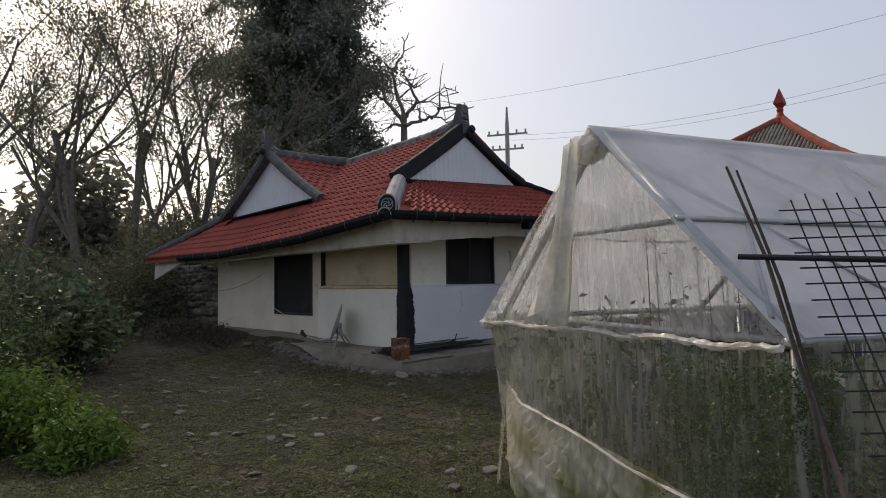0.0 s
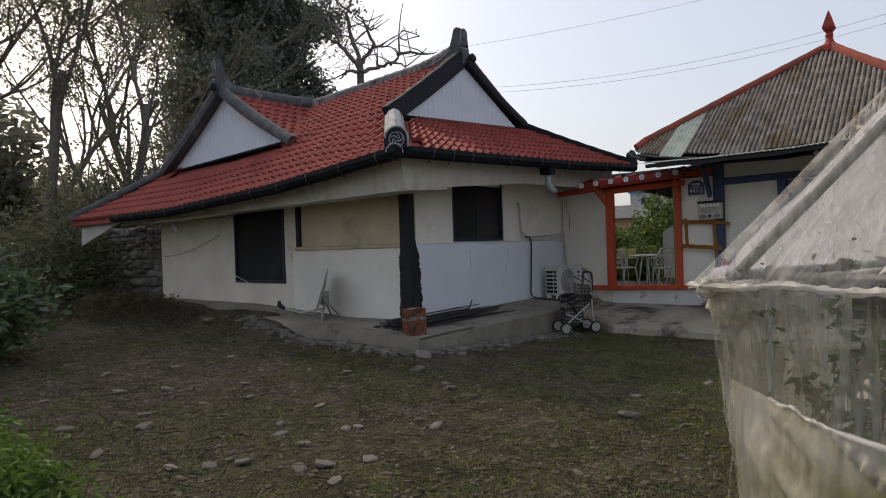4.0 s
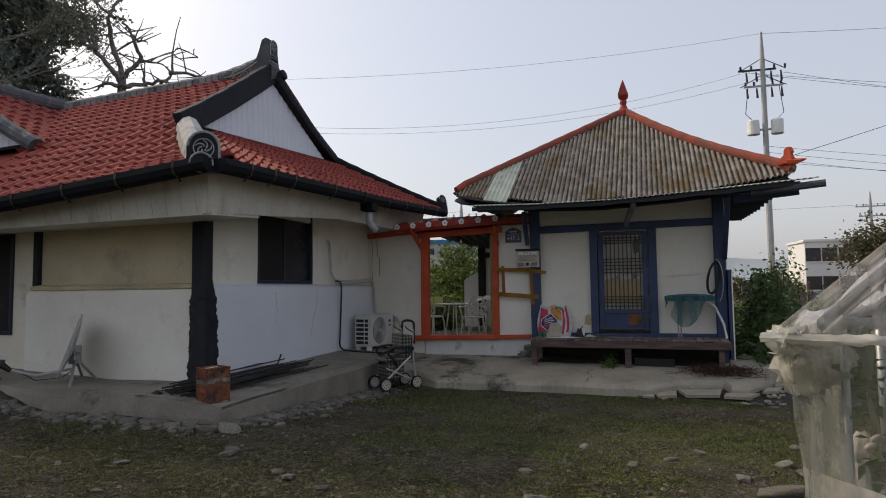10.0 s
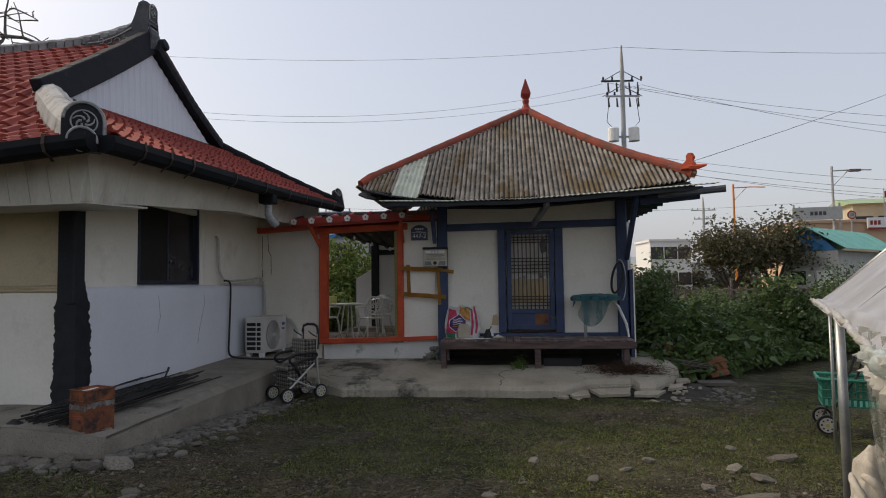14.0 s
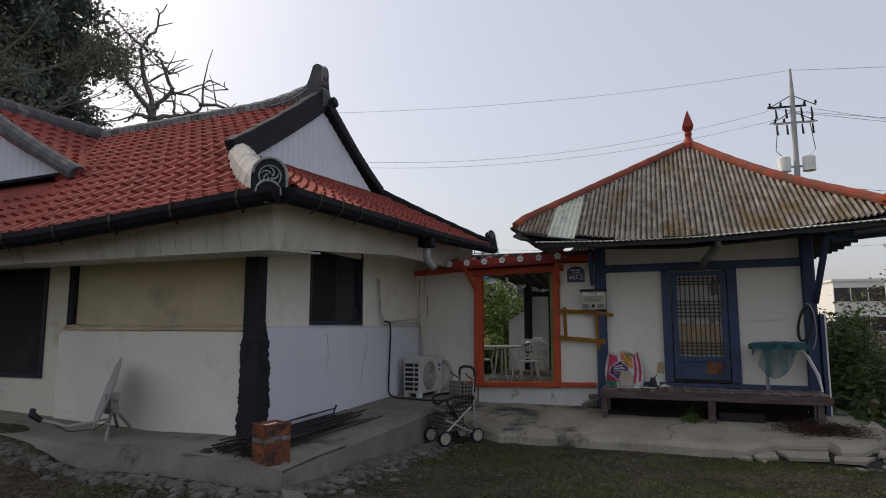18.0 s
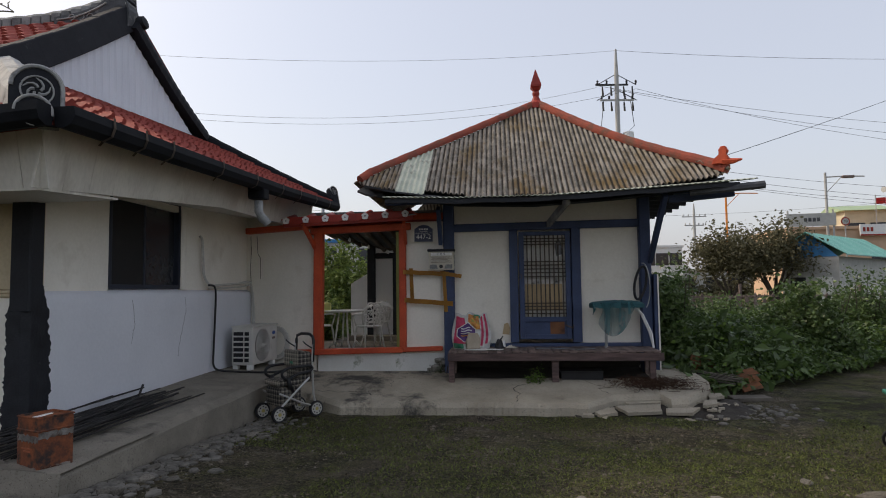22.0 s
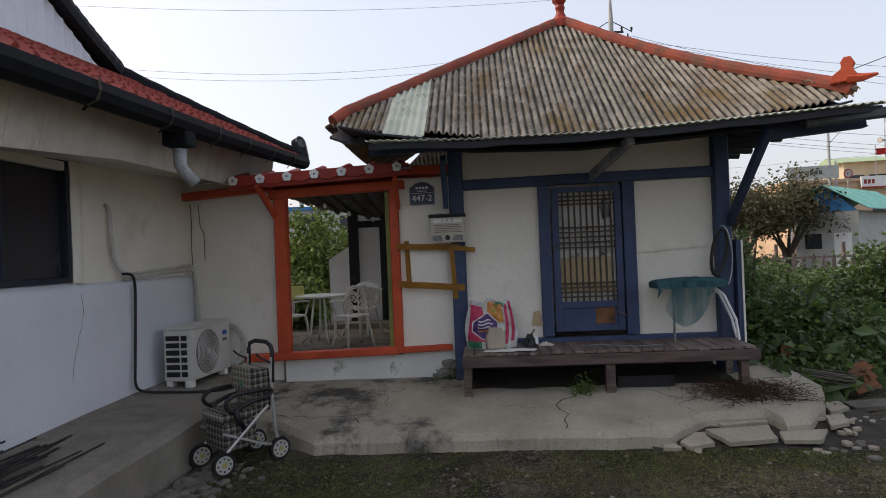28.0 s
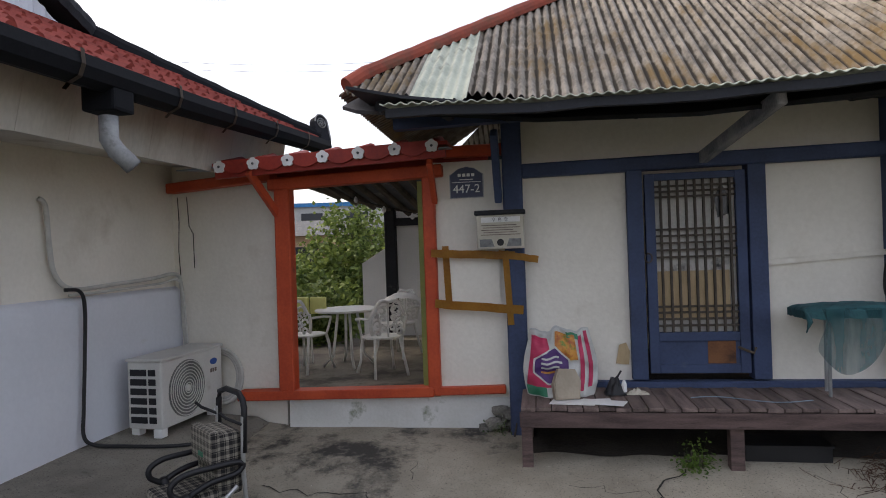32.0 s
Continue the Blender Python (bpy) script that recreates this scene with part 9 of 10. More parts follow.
weed_field(40000, 2.4, 14, -1.8, 8.5, LEAF_MID, 0.085, 81, "dense green weeds covering the garden")
weed_field(16000, 2.4, 14, -1.8, 8.5, LEAF_MID, 0.105, 82, "dark green weeds covering the garden")
weed_field(12000, 2.4, 12, -1.0, 8.5, LEAF_BRIGHT, 0.085, 83, "bright green weed tops in the garden")
weed_field(420, 2.4, 5.5, -0.6, 3.0, LEAF_MID, 0.24, 84, "broad pumpkin leaves at the garden edge")
bush((8.2, 5.4, 0.2), (1.0, 0.9, 1.7), 170, 24, 0.11, LEAF_MID, "tall leafy shrub in the garden", 85)
bush((6.0, 3.3, 0.2), (0.9, 0.9, 1.5), 200, 28, 0.1, LEAF_MID, "tall leafy shrub in the garden", 95, aspect=0.65)
bush((3.15, 2.6, 0.2), (0.5, 0.9, 1.75), 190, 26, 0.1, LEAF_MID, "tall leafy shrub beside the cottage", 96, aspect=0.6)
bush((3.75, 4.9, 0.2), (0.6, 0.8, 1.95), 170, 26, 0.1, LEAF_MID, "tall leafy shrub behind the cottage", 86)
bush((5.6, 6.2, 0.2), (1.0, 0.9, 1.2), 140, 24, 0.11, LEAF_MID, "tall leafy shrub in the garden", 87)
# greenery seen through the gate
bush((-5.5, 5.6, 0.4), (1.6, 1.3, 1.5), 380, 40, 0.11, LEAF_COURT, "large-leaved climbing bush behind the courtyard", 88, aspect=0.8)
bush((-4.5, 7.4, 0.4), (1.3, 1.5, 2.5), 380, 40, 0.11, LEAF_COURT, "large-leaved climbing bush behind the courtyard", 89, aspect=0.8)
bush((-4.4, 4.3, 0.4), (0.7, 0.6, 0.95), 200, 30, 0.1, LEAF_COURT, "bright large-leaved plants by the courtyard", 90, aspect=0.8)
bush((-7.6, 8.5, 0.4), (1.9, 1.5, 1.5), 240, 28, 0.16, LEAF_COURT, "large-leaved climbing bush behind the courtyard", 91, aspect=0.8)

fence = thing("picket_fence", "grey weathered picket fence behind the garden", "fence")
for k in range(34):
    x = 3.6 + 0.26 * k
    y = 9.2 + 0.03 * x
    part("picket", slab([(-0.05, 0), (0.05, 0), (0.05, 0.62), (0, 0.72), (-0.05, 0.62)], 0.02, pose(x, y, 0.6 + 0.03 * math.sin(k * 3.0), rx=90)), DECK_WOOD, fence)
for z in (0.87, 1.22):
    part("rail", bar((3.5, 9.26 + 0.1, z), (12.5, 9.26 + 0.37, z), 0.03, 0.06), DECK_WOOD, fence)
for k in range(6):
    part("post", bar((3.6 + 1.75 * k, 9.4 + 0.05 * k, 0), (3.6 + 1.75 * k, 9.4 + 0.05 * k, 1.6), 0.07, 0.07), DECK_WOOD, fence)

orchard = random.Random(91)
for k, (x, y, s) in enumerate(((11.2, 21.5, 0.78), (13.7, 22.5, 0.86))):
    t = thing("tree", "round bushy fruit tree with brownish leaves", "tree")
    bm = bmesh.new()
    for j in range(5):
        a = j * 1.3 + k
        tube([(x, y, 0), (x + 0.2 * math.cos(a), y + 0.2 * math.sin(a), 1.4 * s), (x + 1.2 * s * math.cos(a), y + 1.2 * s * math.sin(a), 3.0 * s)], [0.14, 0.1, 0.03], 6, bm)
    part("trunk", bm, BARK, t)
    q = np.random.default_rng(92 + k)
    cen = clumps(240, (x, y, 2.3), (2.7 * s, 2.4 * s, 2.7 * s), 26, 0.28, q, 0.35)
    leaf_mesh("foliage", cen, q.uniform(0.12, 0.26, len(cen)), LEAF_OLIVE, t, seed=93 + k)

# ---- sheds, far buildings, poles ----
TEAL_ROOF = shader("teal_metal_roof", (0.16, 0.42, 0.36), (0.12, 0.33, 0.29), 0.45, scale=2, fine=30, bump=0.1, stain=(0.3, 0.36, 0.32), stain_at=0.68)
BLUE_BOARD = shader("blue_painted_boards", (0.05, 0.22, 0.48), (0.03, 0.16, 0.38), 0.7, scale=3, fine=40, bump=0.2)
CLAP = shader("grey_white_clapboard", (0.48, 0.48, 0.46), (0.38, 0.38, 0.36), 0.8, scale=3, fine=40, bump=0.2)
shed = thing("garden_shed", "low shed with teal metal roof and blue boarded gable", "shed", pose(15.14, 21.88, 0, rz=-45))
part("wall", block(-1.25, 0.0, 0, 1.25, 8.0, 2.88), CLAP, shed, "pale clapboard wall")
for k in range(14):
    part("board", block(-1.28, -0.02, 0.2 * k + 0.1, 1.28, 0.0, 0.2 * k + 0.29), CLAP, shed)
part("gable_board", slab([(-1.25, 2.88), (1.25, 2.88), (0.0, 4.1)], 0.05, pose(0, 0.0, 0, rx=90)), BLUE_BOARD, shed, "blue boarded gable")
for s in (-1, 1):
    part("roof", sheet(lambda u, v: Vector((s * lerp(0, 1.75, v), lerp(-0.4, 8.4, u), lerp(4.1, 2.95, v) + 0.03 * max(0, math.cos(u * 8.8 / 0.3 * math.tau)) ** 4)), 200, 3, 0.04), TEAL_ROOF, shed, "ribbed teal roof")
part("door", block(0.3, -0.03, 0, 1.0, -0.021, 1.9), WHITE, shed)
part("window", block(-0.9, -0.03, 1.2, -0.2, -0.021, 1.9), DARK_GLASS, shed)


def far_house(label, x, y, w, d, h, wall, roof_m, rz, rows, cols_n, pitch=0.0):
    hs = thing("far_building", label, "building", pose(x, y, 0, rz=rz))
    part("wall", block(-w / 2, 0, 0, w / 2, d, h), wall, hs)
    if pitch:
        bm = bmesh.new()
        hexa(bm, [(-w / 2 - 0.4, -0.5, h), (w / 2 + 0.4, -0.5, h), (w / 2 + 0.4, d + 0.5, h), (-w / 2 - 0.4, d + 0.5, h), (-w / 2 - 0.4, d / 2 - 0.1, h + pitch), (w / 2 + 0.4, d / 2 - 0.1, h + pitch), (w / 2 + 0.4, d / 2 + 0.1, h + pitch), (-w / 2 - 0.4, d / 2 + 0.1, h + pitch)])
        part("roof", bm, roof_m, hs)
    else:
        part("roof", block(-w / 2 - 0.15, -0.15, h, w / 2 + 0.15, d + 0.15, h + 0.25), roof_m, hs)
    for r in range(rows):
        for c in range(cols_n):
            wx, wz = lerp(-w / 2, w / 2, (c + 0.5) / cols_n), lerp(0, h, (r + 0.55) / rows)
            win = part("window", block(wx - 0.7, -0.06, wz - 0.7, wx + 0.7, -0.001, wz + 0.7), DARK_GLASS, hs)
            part("window_frame", block(wx - 0.8, -0.09, wz - 0.82, wx + 0.8, -0.061, wz - 0.7), WHITE, win)
    return hs


PEACH = shader("peach_render", (0.58, 0.40, 0.27), (0.5, 0.34, 0.23), 0.9, scale=1, fine=20, bump=0.1)
CREAM_WALL = shader("cream_brick_wall", (0.50, 0.44, 0.32), (0.42, 0.37, 0.27), 0.9, scale=2, fine=30, bump=0.1)
GREEN_ROOF = shader("pale_green_roof", (0.32, 0.42, 0.27), (0.26, 0.35, 0.22), 0.8, scale=2, fine=30, bump=0.1)
far_house("white flat-roofed building far across the fields", 18.6, 62, 4.6, 6, 5.9, WHITE, WHITE, 4, 2, 3)
far_house("long peach wall of a roadside building", 31.5, 44, 14, 8, 6.1, PEACH, PEACH, 0, 1, 3)
far_house("cream upper storey with pale green roof", 32.9, 48, 3.6, 5, 8.1, CREAM_WALL, GREEN_ROOF, -6, 2, 2, 0.7)
far_house("long low grey building far across the fields", 28, 70, 22, 8, 3.4, CLAP, CLAP, 2, 1, 8)
far_house("pale two-storey house beyond the courtyard", -12.5, 34, 9, 8, 5.0, CLAP, BLUE_BOARD, 12, 2, 3)
far_house("low brick-red house beyond the courtyard", -13.5, 27, 7, 6, 2.9, PEACH, RIDGE_GREY, 12, 1, 3, 1.0)

POLE = shader("grey_concrete_pole", (0.42, 0.42, 0.41), (0.34, 0.34, 0.33), 0.8, scale=3, fine=40, bump=0.1)
ORANGE = shader("orange_paint", (0.62, 0.22, 0.03), (0.55, 0.18, 0.025), 0.5, scale=3, fine=40, bump=0.05)


def utility_pole(x, y, top, label, arms=2, transformers=False, rz=0):
    up = thing("utility_pole", label, "utility pole", pose(x, y, 0, rz=rz))
    part("pole", tube([(0, 0, 0), (0, 0, top * 0.9), (0, 0, top)], [0.22, 0.15, 0.06], 10), POLE, up)
    for k in range(arms):
        z = top * 0.86 - 1.1 * k
        part("crossarm", bar((-1.5 + 0.3 * k, 0, z), ((1.5 if k or not transformers else 0.8) - 0.3 * k, 0, z), 0.09, 0.12), BLACK if transformers and not k else POLE, up)
        for i in (-1.35, -0.7, 0.7, 1.35):
            part("insulator", lathe([(0.03, 0), (0.09, 0.06), (0.05, 0.12), (0.09, 0.18), (0.04, 0.26)], pose(i * (1 - 0.2 * k), 0, z + 0.06), 8), BLACK if transformers else POLE, up)
        if transformers:
            for i in (-1.0, -0.4, 0.5, 1.1):
                part("fuse", tube([(i, 0.05, z - 0.1), (i + 0.05, 0.1, z - 0.75)], [0.05, 0.08], 6), BLACK, up)
            part("stay", tube([(-1.4, 0.05, z), (0.0, 0.1, z + 0.8)], 0.03, 5), BLACK, up)
            part("stay", tube([(1.4, 0.05, z), (0.0, 0.1, z + 0.8)], 0.03, 5), BLACK, up)
    if transformers:
        for i in (-0.72, 0.72):
            part("transformer", lathe([(0.1, 0), (0.38, 0.05), (0.38, 0.95), (0.3, 1.02), (0.1, 1.05)], pose(i, 0, top * 0.62), 14), WHITE, up, "pale round transformer")
            part("drop_wire", tube([(i, 0, top * 0.62 + 1.0), (i * 1.6, 0, top * 0.7), (i * 1.3, 0, top * 0.8)], 0.025, 5), BLACK, up)
        part("bracket", bar((-0.8, 0, top * 0.64), (0.8, 0, top * 0.64), 0.12, 0.12), POLE, up)
    return up


utility_pole(8.45, 33.6, 18.3, "tall concrete power pole with transformers and crossarms", 2, True, 5)
utility_pole(-14.5, 40, 8.9, "slender power pole far behind the gate", 1)
utility_pole(-24, 22, 14.5, "power pole behind the house roof", 2, False, 30)
utility_pole(24.8, 70, 11.9, "distant grey power pole with crossarms", 2)
for x, y, z, m, rz, label in ((25.4, 40, 10.2, POLE, 0, "grey street lamp with a long arm"), (21.5, 50, 10.5, ORANGE, 0, "orange street lamp post with a thin arm")):
    sl = thing("street_lamp", label, "street lamp", pose(x, y, 0, rz=rz))
    part("pole", tube([(0, 0, 0), (0, 0, z)], [0.12, 0.09], 8), m, sl)
    part("arm", tube([(0, 0, z - 0.35), (1.5, 0, z - 0.3), (2.9, 0, z - 0.35)], 0.05, 6), m, sl)
    part("stay", tube([(0, 0, z - 1.6), (1.2, 0, z - 0.35)], 0.03, 5), m, sl)
    if m is POLE:
        part("lamp_head", block(1.25, -0.15, z - 0.45, 2.1, 0.15, z - 0.25, 0.04), DECK_WOOD, sl, "brown lamp head")
sign = thing("road_sign", "long pale road sign on two grey posts", "sign", pose(24.2, 40, 0, rz=-8))
part("board", block(-1.75, 0, 6.05, 1.75, 0.12, 7.05, 0.02), CLAP, sign)
for k in range(4):
    part("marking", block(-0.5 + 0.3 * k, -0.02, 6.4, -0.28 + 0.3 * k, 0.0, 6.7), RIDGE_GREY, sign)
for x in (-1.6, 1.6):
    part("post", tube([(x, 0.15, 0), (x, 0.15, 7.3)], 0.07, 7), POLE, sign)
sp = thing("speed_sign", "round red-rimmed speed limit sign", "sign", pose(26.6, 39.8, 6.35))
part("rim", lathe([(0.33, 0.0), (0.33, 0.03)], pose(0, 0, 0, rx=90), 20), DARK_RED, sp)
part("face", lathe([(0.24, 0.031), (0.24, 0.04)], pose(0, 0, 0, rx=90), 20), CLAP, sp)
lettering("30", 0.3, pose(0, -0.045, 0), BLACK, sp, "number")
part("post", tube([(0, 0.04, -6.35), (0, 0.04, 0.4)], 0.05, 7), POLE, sp)
flag = thing("red_flag", "small red flag on a thin mast", "flag", pose(33.4, 47.5, 0))
part("mast", tube([(0, 0, 0), (0, 0, 9.4)], 0.05, 6), POLE, flag)
part("cloth", sheet(lambda u, v: Vector((0.06 + 0.8 * u, 0.1 * math.sin(u * 6), 8.6 + 0.55 * v)), 10, 4, 0.01), shader("red_cloth", (0.5, 0.04, 0.04)), flag)

mast = thing("radio_mast", "thin lattice mast with loudspeakers beyond the shed", "mast", pose(42.3, 60, 0))
for x, y in ((-0.5, -0.3), (0.5, -0.3), (0, 0.5)):
    part("leg", tube([(x, y, 0), (x * 0.3, y * 0.3, 12.5), (0, 0, 15.0)], [0.06, 0.05, 0.04], 5), POLE, mast)
for k in range(12):
    z, w = 1.0 * k + 1.0, 0.5 * (1 - 0.056 * (k + 1))
    part("brace", tube([(-w, -0.3, z), (w, -0.3, z + 0.9)], 0.035, 4), POLE, mast)
for s in (-1, 1):
    part("loudspeaker", tube([(s * 0.2, -0.3, 11.6), (s * 0.6, -0.4, 11.6), (s * 0.95, -0.5, 11.6)], [0.08, 0.14, 0.34], 10), POLE, mast, "grey horn loudspeaker")
board = thing("shop_sign", "white sign board with red marks on the roadside building", "sign", pose(30.9, 43.6, 5.5))
part("board", block(-1.1, 0, 0, 1.1, 0.12, 0.95), WHITE, board)
part("red_band", block(-1.1, -0.02, 0.0, 1.1, 0.0, 0.12), DARK_RED, board)
for k in range(3):
    part("marking", block(-0.9 + 0.3 * k, -0.02, 0.35, -0.7 + 0.3 * k, 0.0, 0.7), DARK_RED, board)
lines = thing("power_lines", "thin dark power lines sagging between the poles", "wire")
for a, b, s in (((-24, 22, 12.4), (7.1, 33.6, 15.6), 1.6), ((-24, 22.4, 12.1), (9.8, 33.6, 15.4), 1.7), ((-40, 20, 17), (8.45, 33.6, 18.2), 1.5),
                ((7.2, 33.6, 15.7), (62, 36, 12.2), 2.0), ((8.0, 33.6, 15.5), (62, 37, 11.2), 2.2), ((9.8, 33.6, 15.4), (62, 38, 10.2), 2.4),
                ((8.45, 33.6, 18.2), (70, 40, 20), 1.5), ((2.9, -1.0, 3.35), (24, 15, 12.5), 0.3), ((8.45, 33.6, 10.6), (60, 40, 8.6), 1.6), ((8.45, 33.6, 10.2), (60, 41, 7.9), 1.7), ((8.45, 33.6, 9.8), (60, 42, 7.4), 1.8), ((8.45, 33.6, 9.6), (60, 34, 6.2), 1.5),
                ((-14.5, 40, 8.2), (-70, 46, 9.5), 0.8), ((-14.5, 40, 8.0), (40, 52, 9.5), 1.0), ((-14.5, 40, 7.4), (-70, 47, 8.6), 0.8), ((-14.5, 40, 7.3), (8.4, 33.6, 9.0), 0.6), ((-14.5, 40, 7.0), (8.4, 33.6, 8.4), 0.6)):
    hang(a, b, s, 0.0045 if a[0] == 2.9 else 0.009 if b[0] < 58 and b[0] > 0 else 0.012, lines, BLACK, n=24)

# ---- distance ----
# pale blue-grey base colour carries the haze of the distance
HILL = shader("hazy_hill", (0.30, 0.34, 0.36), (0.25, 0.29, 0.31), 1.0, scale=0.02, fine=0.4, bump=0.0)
hv, hf = [], []
for i in range(121):
    a = lerp(-2.6, 2.6, i / 120)
    r = 420
    h = 26 + 22 * noise.noise(Vector((a * 2.2, 1.5, 0))) + 8 * noise.noise(Vector((a * 9, 4.5, 0))) + 22 * math.exp(-((a + 1.35) / 0.35) ** 2)
    hv += [(r * math.sin(a), r * math.cos(a), -2), ((r + 60) * math.sin(a), (r + 60) * math.cos(a), max(h * 0.55, 4))]
hf = [(2 * i, 2 * i + 2, 2 * i + 3, 2 * i + 1) for i in range(120)]
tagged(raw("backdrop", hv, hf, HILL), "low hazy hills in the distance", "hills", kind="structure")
FIELD = leafy("far_field_green", (0.05, 0.07, 0.03), (0.11, 0.12, 0.05))
q = np.random.default_rng(120)
cen = np.stack([q.uniform(4, 60, 5000), q.uniform(10, 60, 5000), 0.1 + 0.7 * q.random(5000) ** 2], 1)
tagged(leaf_mesh("field_weeds", cen, q.uniform(0.2, 0.6, 5000), FIELD, seed=121), "rough grass and weeds on the fields beyond the fence", "grass", kind="stuff")
cen = np.concatenate([clumps(60, (x, 58 + 6 * math.sin(x), 0.2), (3.5, 2, 3.0 + 1.5 * math.sin(x * 2.1)), 24, 0.6, np.random.default_rng(200 + int(x + 60))) for x in range(-58, 60, 6)])
tagged(leaf_mesh("far_trees", cen, 0.6, LEAF_OLIVE, seed=122), "low line of trees far across the fields", "trees", kind="stuff")

# ---- loose stones, litter, grass ----
rng = random.Random(51)


def yard_stone(x, y, s, label="rounded grey field stone on the ground", flat=0.6):
    s *= 0.58
    ob = stone("field_stone", Vector((x, y, ground_z(x, y) + s * 0.18)), (s * rng.uniform(0.8, 1.2), s * rng.uniform(0.6, 1.0), s * flat * 0.75), None, STONE, rng, 0.22)
    return tagged(ob, label, "stone", "stones in the yard")


for k in range(46):                                   # along the near edge of the plinth
    x = lerp(-7.6, -3.25, rng.random() ** 0.7)
    yard_stone(x, -5.72 - abs(rng.gauss(0, 0.1)), rng.uniform(0.03, 0.1) if k > 9 else rng.uniform(0.1, 0.16), "rounded pale stone at the foot of the plinth")
for x, y, s in ((-4.05, -5.82, 0.17), (-3.62, -5.76, 0.22), (-3.3, -5.88, 0.17), (-3.1, -5.8, 0.19), (-3.1, -5.42, 0.18), (-2.56, -6.5, 0.12), (-4.5, -5.75, 0.1), (-5.4, -5.75, 0.12), (-5.0, -5.78, 0.1), (-8.3, -5.95, 0.22)):
    yard_stone(x, y, s, "large rounded stone at the plinth corner")
for k in range(40):                                   # along the yard side of the plinth
    y = lerp(-5.4, -1.95, rng.random())
    yard_stone(-3.3 + abs(rng.gauss(0, 0.2)), y, rng.uniform(0.05, 0.13), "small grey rubble stone beside the plinth", 0.45)
for k in range(60):                                  # about the yard
    x, y = rng.uniform(-9, 3.3), rng.uniform(-10.5, -2.2)
    if x > 1.2 and y < -6 or y > plinth_y(x) - 0.3 and x < -3.2:
        continue
    yard_stone(x, y, rng.uniform(0.02, 0.055), "small flat stone pressed into the earth", 0.4)
for k in range(105):                                 # scattered over the rough end of the yard
    x, y = rng.uniform(-7, 1.6), rng.uniform(-11.0, -6.2)
    yard_stone(x, y, 0.03 + 0.12 * rng.random() ** 2.5, "pale flat stone lying in the litter", 0.45)
for x, y, s in ((1.35, -5.1, 0.15), (1.82, -6.2, 0.25), (1.97, -5.35, 0.17), (-1.64, -8.83, 0.11), (-1.1, -9.06, 0.12), (-1.66, -9.37, 0.12), (-0.9, -8.8, 0.09), (-1.78, -9.56, 0.1), (-1.66, -8.38, 0.1), (1.6, -5.9, 0.14), (2.1, -5.6, 0.16), (2.5, -5.0, 0.2), (0.8, -5.7, 0.1), (0.35, -5.2, 0.12), (1.1, -5.4, 0.09), (2.2, -4.6, 0.1), (0.0, -6.2, 0.08), (-2.3, -8.6, 0.09), (-1.2, -9.2, 0.12), (1.25, -8.45, 0.13), (1.0, -8.7, 0.1), (1.3, -8.95, 0.12), (-0.2, -9.9, 0.1), (-3.2, -9.4, 0.14), (-2.5, -8.0, 0.1)):
    yard_stone(x, y, s, "flat pale stone lying in the earth", 0.4)
for x, z, s in ((-1.2, 0.32, 0.1), (-1.08, 0.4, 0.08), (-1.16, 0.44, 0.07), (-1.02, 0.3, 0.09), (-1.28, 0.27, 0.07)):
    tagged(stone("rubble_stone", Vector((x, 0.0, z)), (s, s * 0.7, s * 0.6), None, ROCK_WALL, rng), "broken mossy rubble at the foot of the wall", "stone", "stones in the yard")
for k in range(12):                                   # rubble at the end of the apron
    yard_stone(rng.uniform(2.2, 3.5), rng.uniform(-1.75, -0.9), rng.uniform(0.03, 0.07), "broken concrete rubble at the end of the apron", 0.5)
ROTTEN = shader("orange_rotten_wood", (0.22, 0.085, 0.035), (0.1, 0.045, 0.024), 0.9, scale=5, fine=50, bump=0.5, dist=0.01, stain=(0.08, 0.05, 0.03), stain_at=0.58, stain_scale=4, stretch=(1, 5, 5))
for x, y, z, w, tilt in ((2.95, 0.2, 0.3, 0.42, 12), (3.55, 0.0, 0.12, 0.34, -10)):
    old = thing("rotten_board", "orange-brown rotten boards leaning among the weeds", "board", pose(x, y, z, 62, tilt, 18))
    for k in range(3):
        part("plank", slab([(-w / 2, 0.11 * k - 0.16), (w / 2 + 0.03 * k, 0.11 * k - 0.17), (w / 2 - 0.02, 0.11 * k - 0.06), (-w / 2 + 0.02 * k, 0.11 * k - 0.055)], 0.03), ROTTEN, old)
thatch = thing("reed_bundle", "flattened bundle of grey weathered reeds beside the deck", "reeds", pose(2.85, 0.0, 0.12, rz=-28))
REED = shader("grey_reed", (0.13, 0.115, 0.095), (0.06, 0.052, 0.043), 0.95, scale=5, fine=60, bump=0.3, random_tone=0.3)
for k in range(26):
    y, z = rng.uniform(-0.16, 0.16), rng.uniform(0.0, 0.12)
    part("reed", tube([(-0.4 + rng.uniform(-0.1, 0.1), y, z), (0.0, y * 0.8, z + 0.03), (0.45 + rng.uniform(-0.1, 0.15), y * 1.3, z - 0.02)], [0.008, 0.012, 0.007], 5), REED, thatch)
slate = thing("old_board", "flat grey weathered board among the weeds", "board", pose(3.35, -0.5, ground_z(3.35, -0.5) + 0.015, 2, 2, 20))
part("slab", slab([(-0.34, -0.12), (0.3, -0.15), (0.36, 0.09), (-0.25, 0.13)], 0.045), REED, slate)
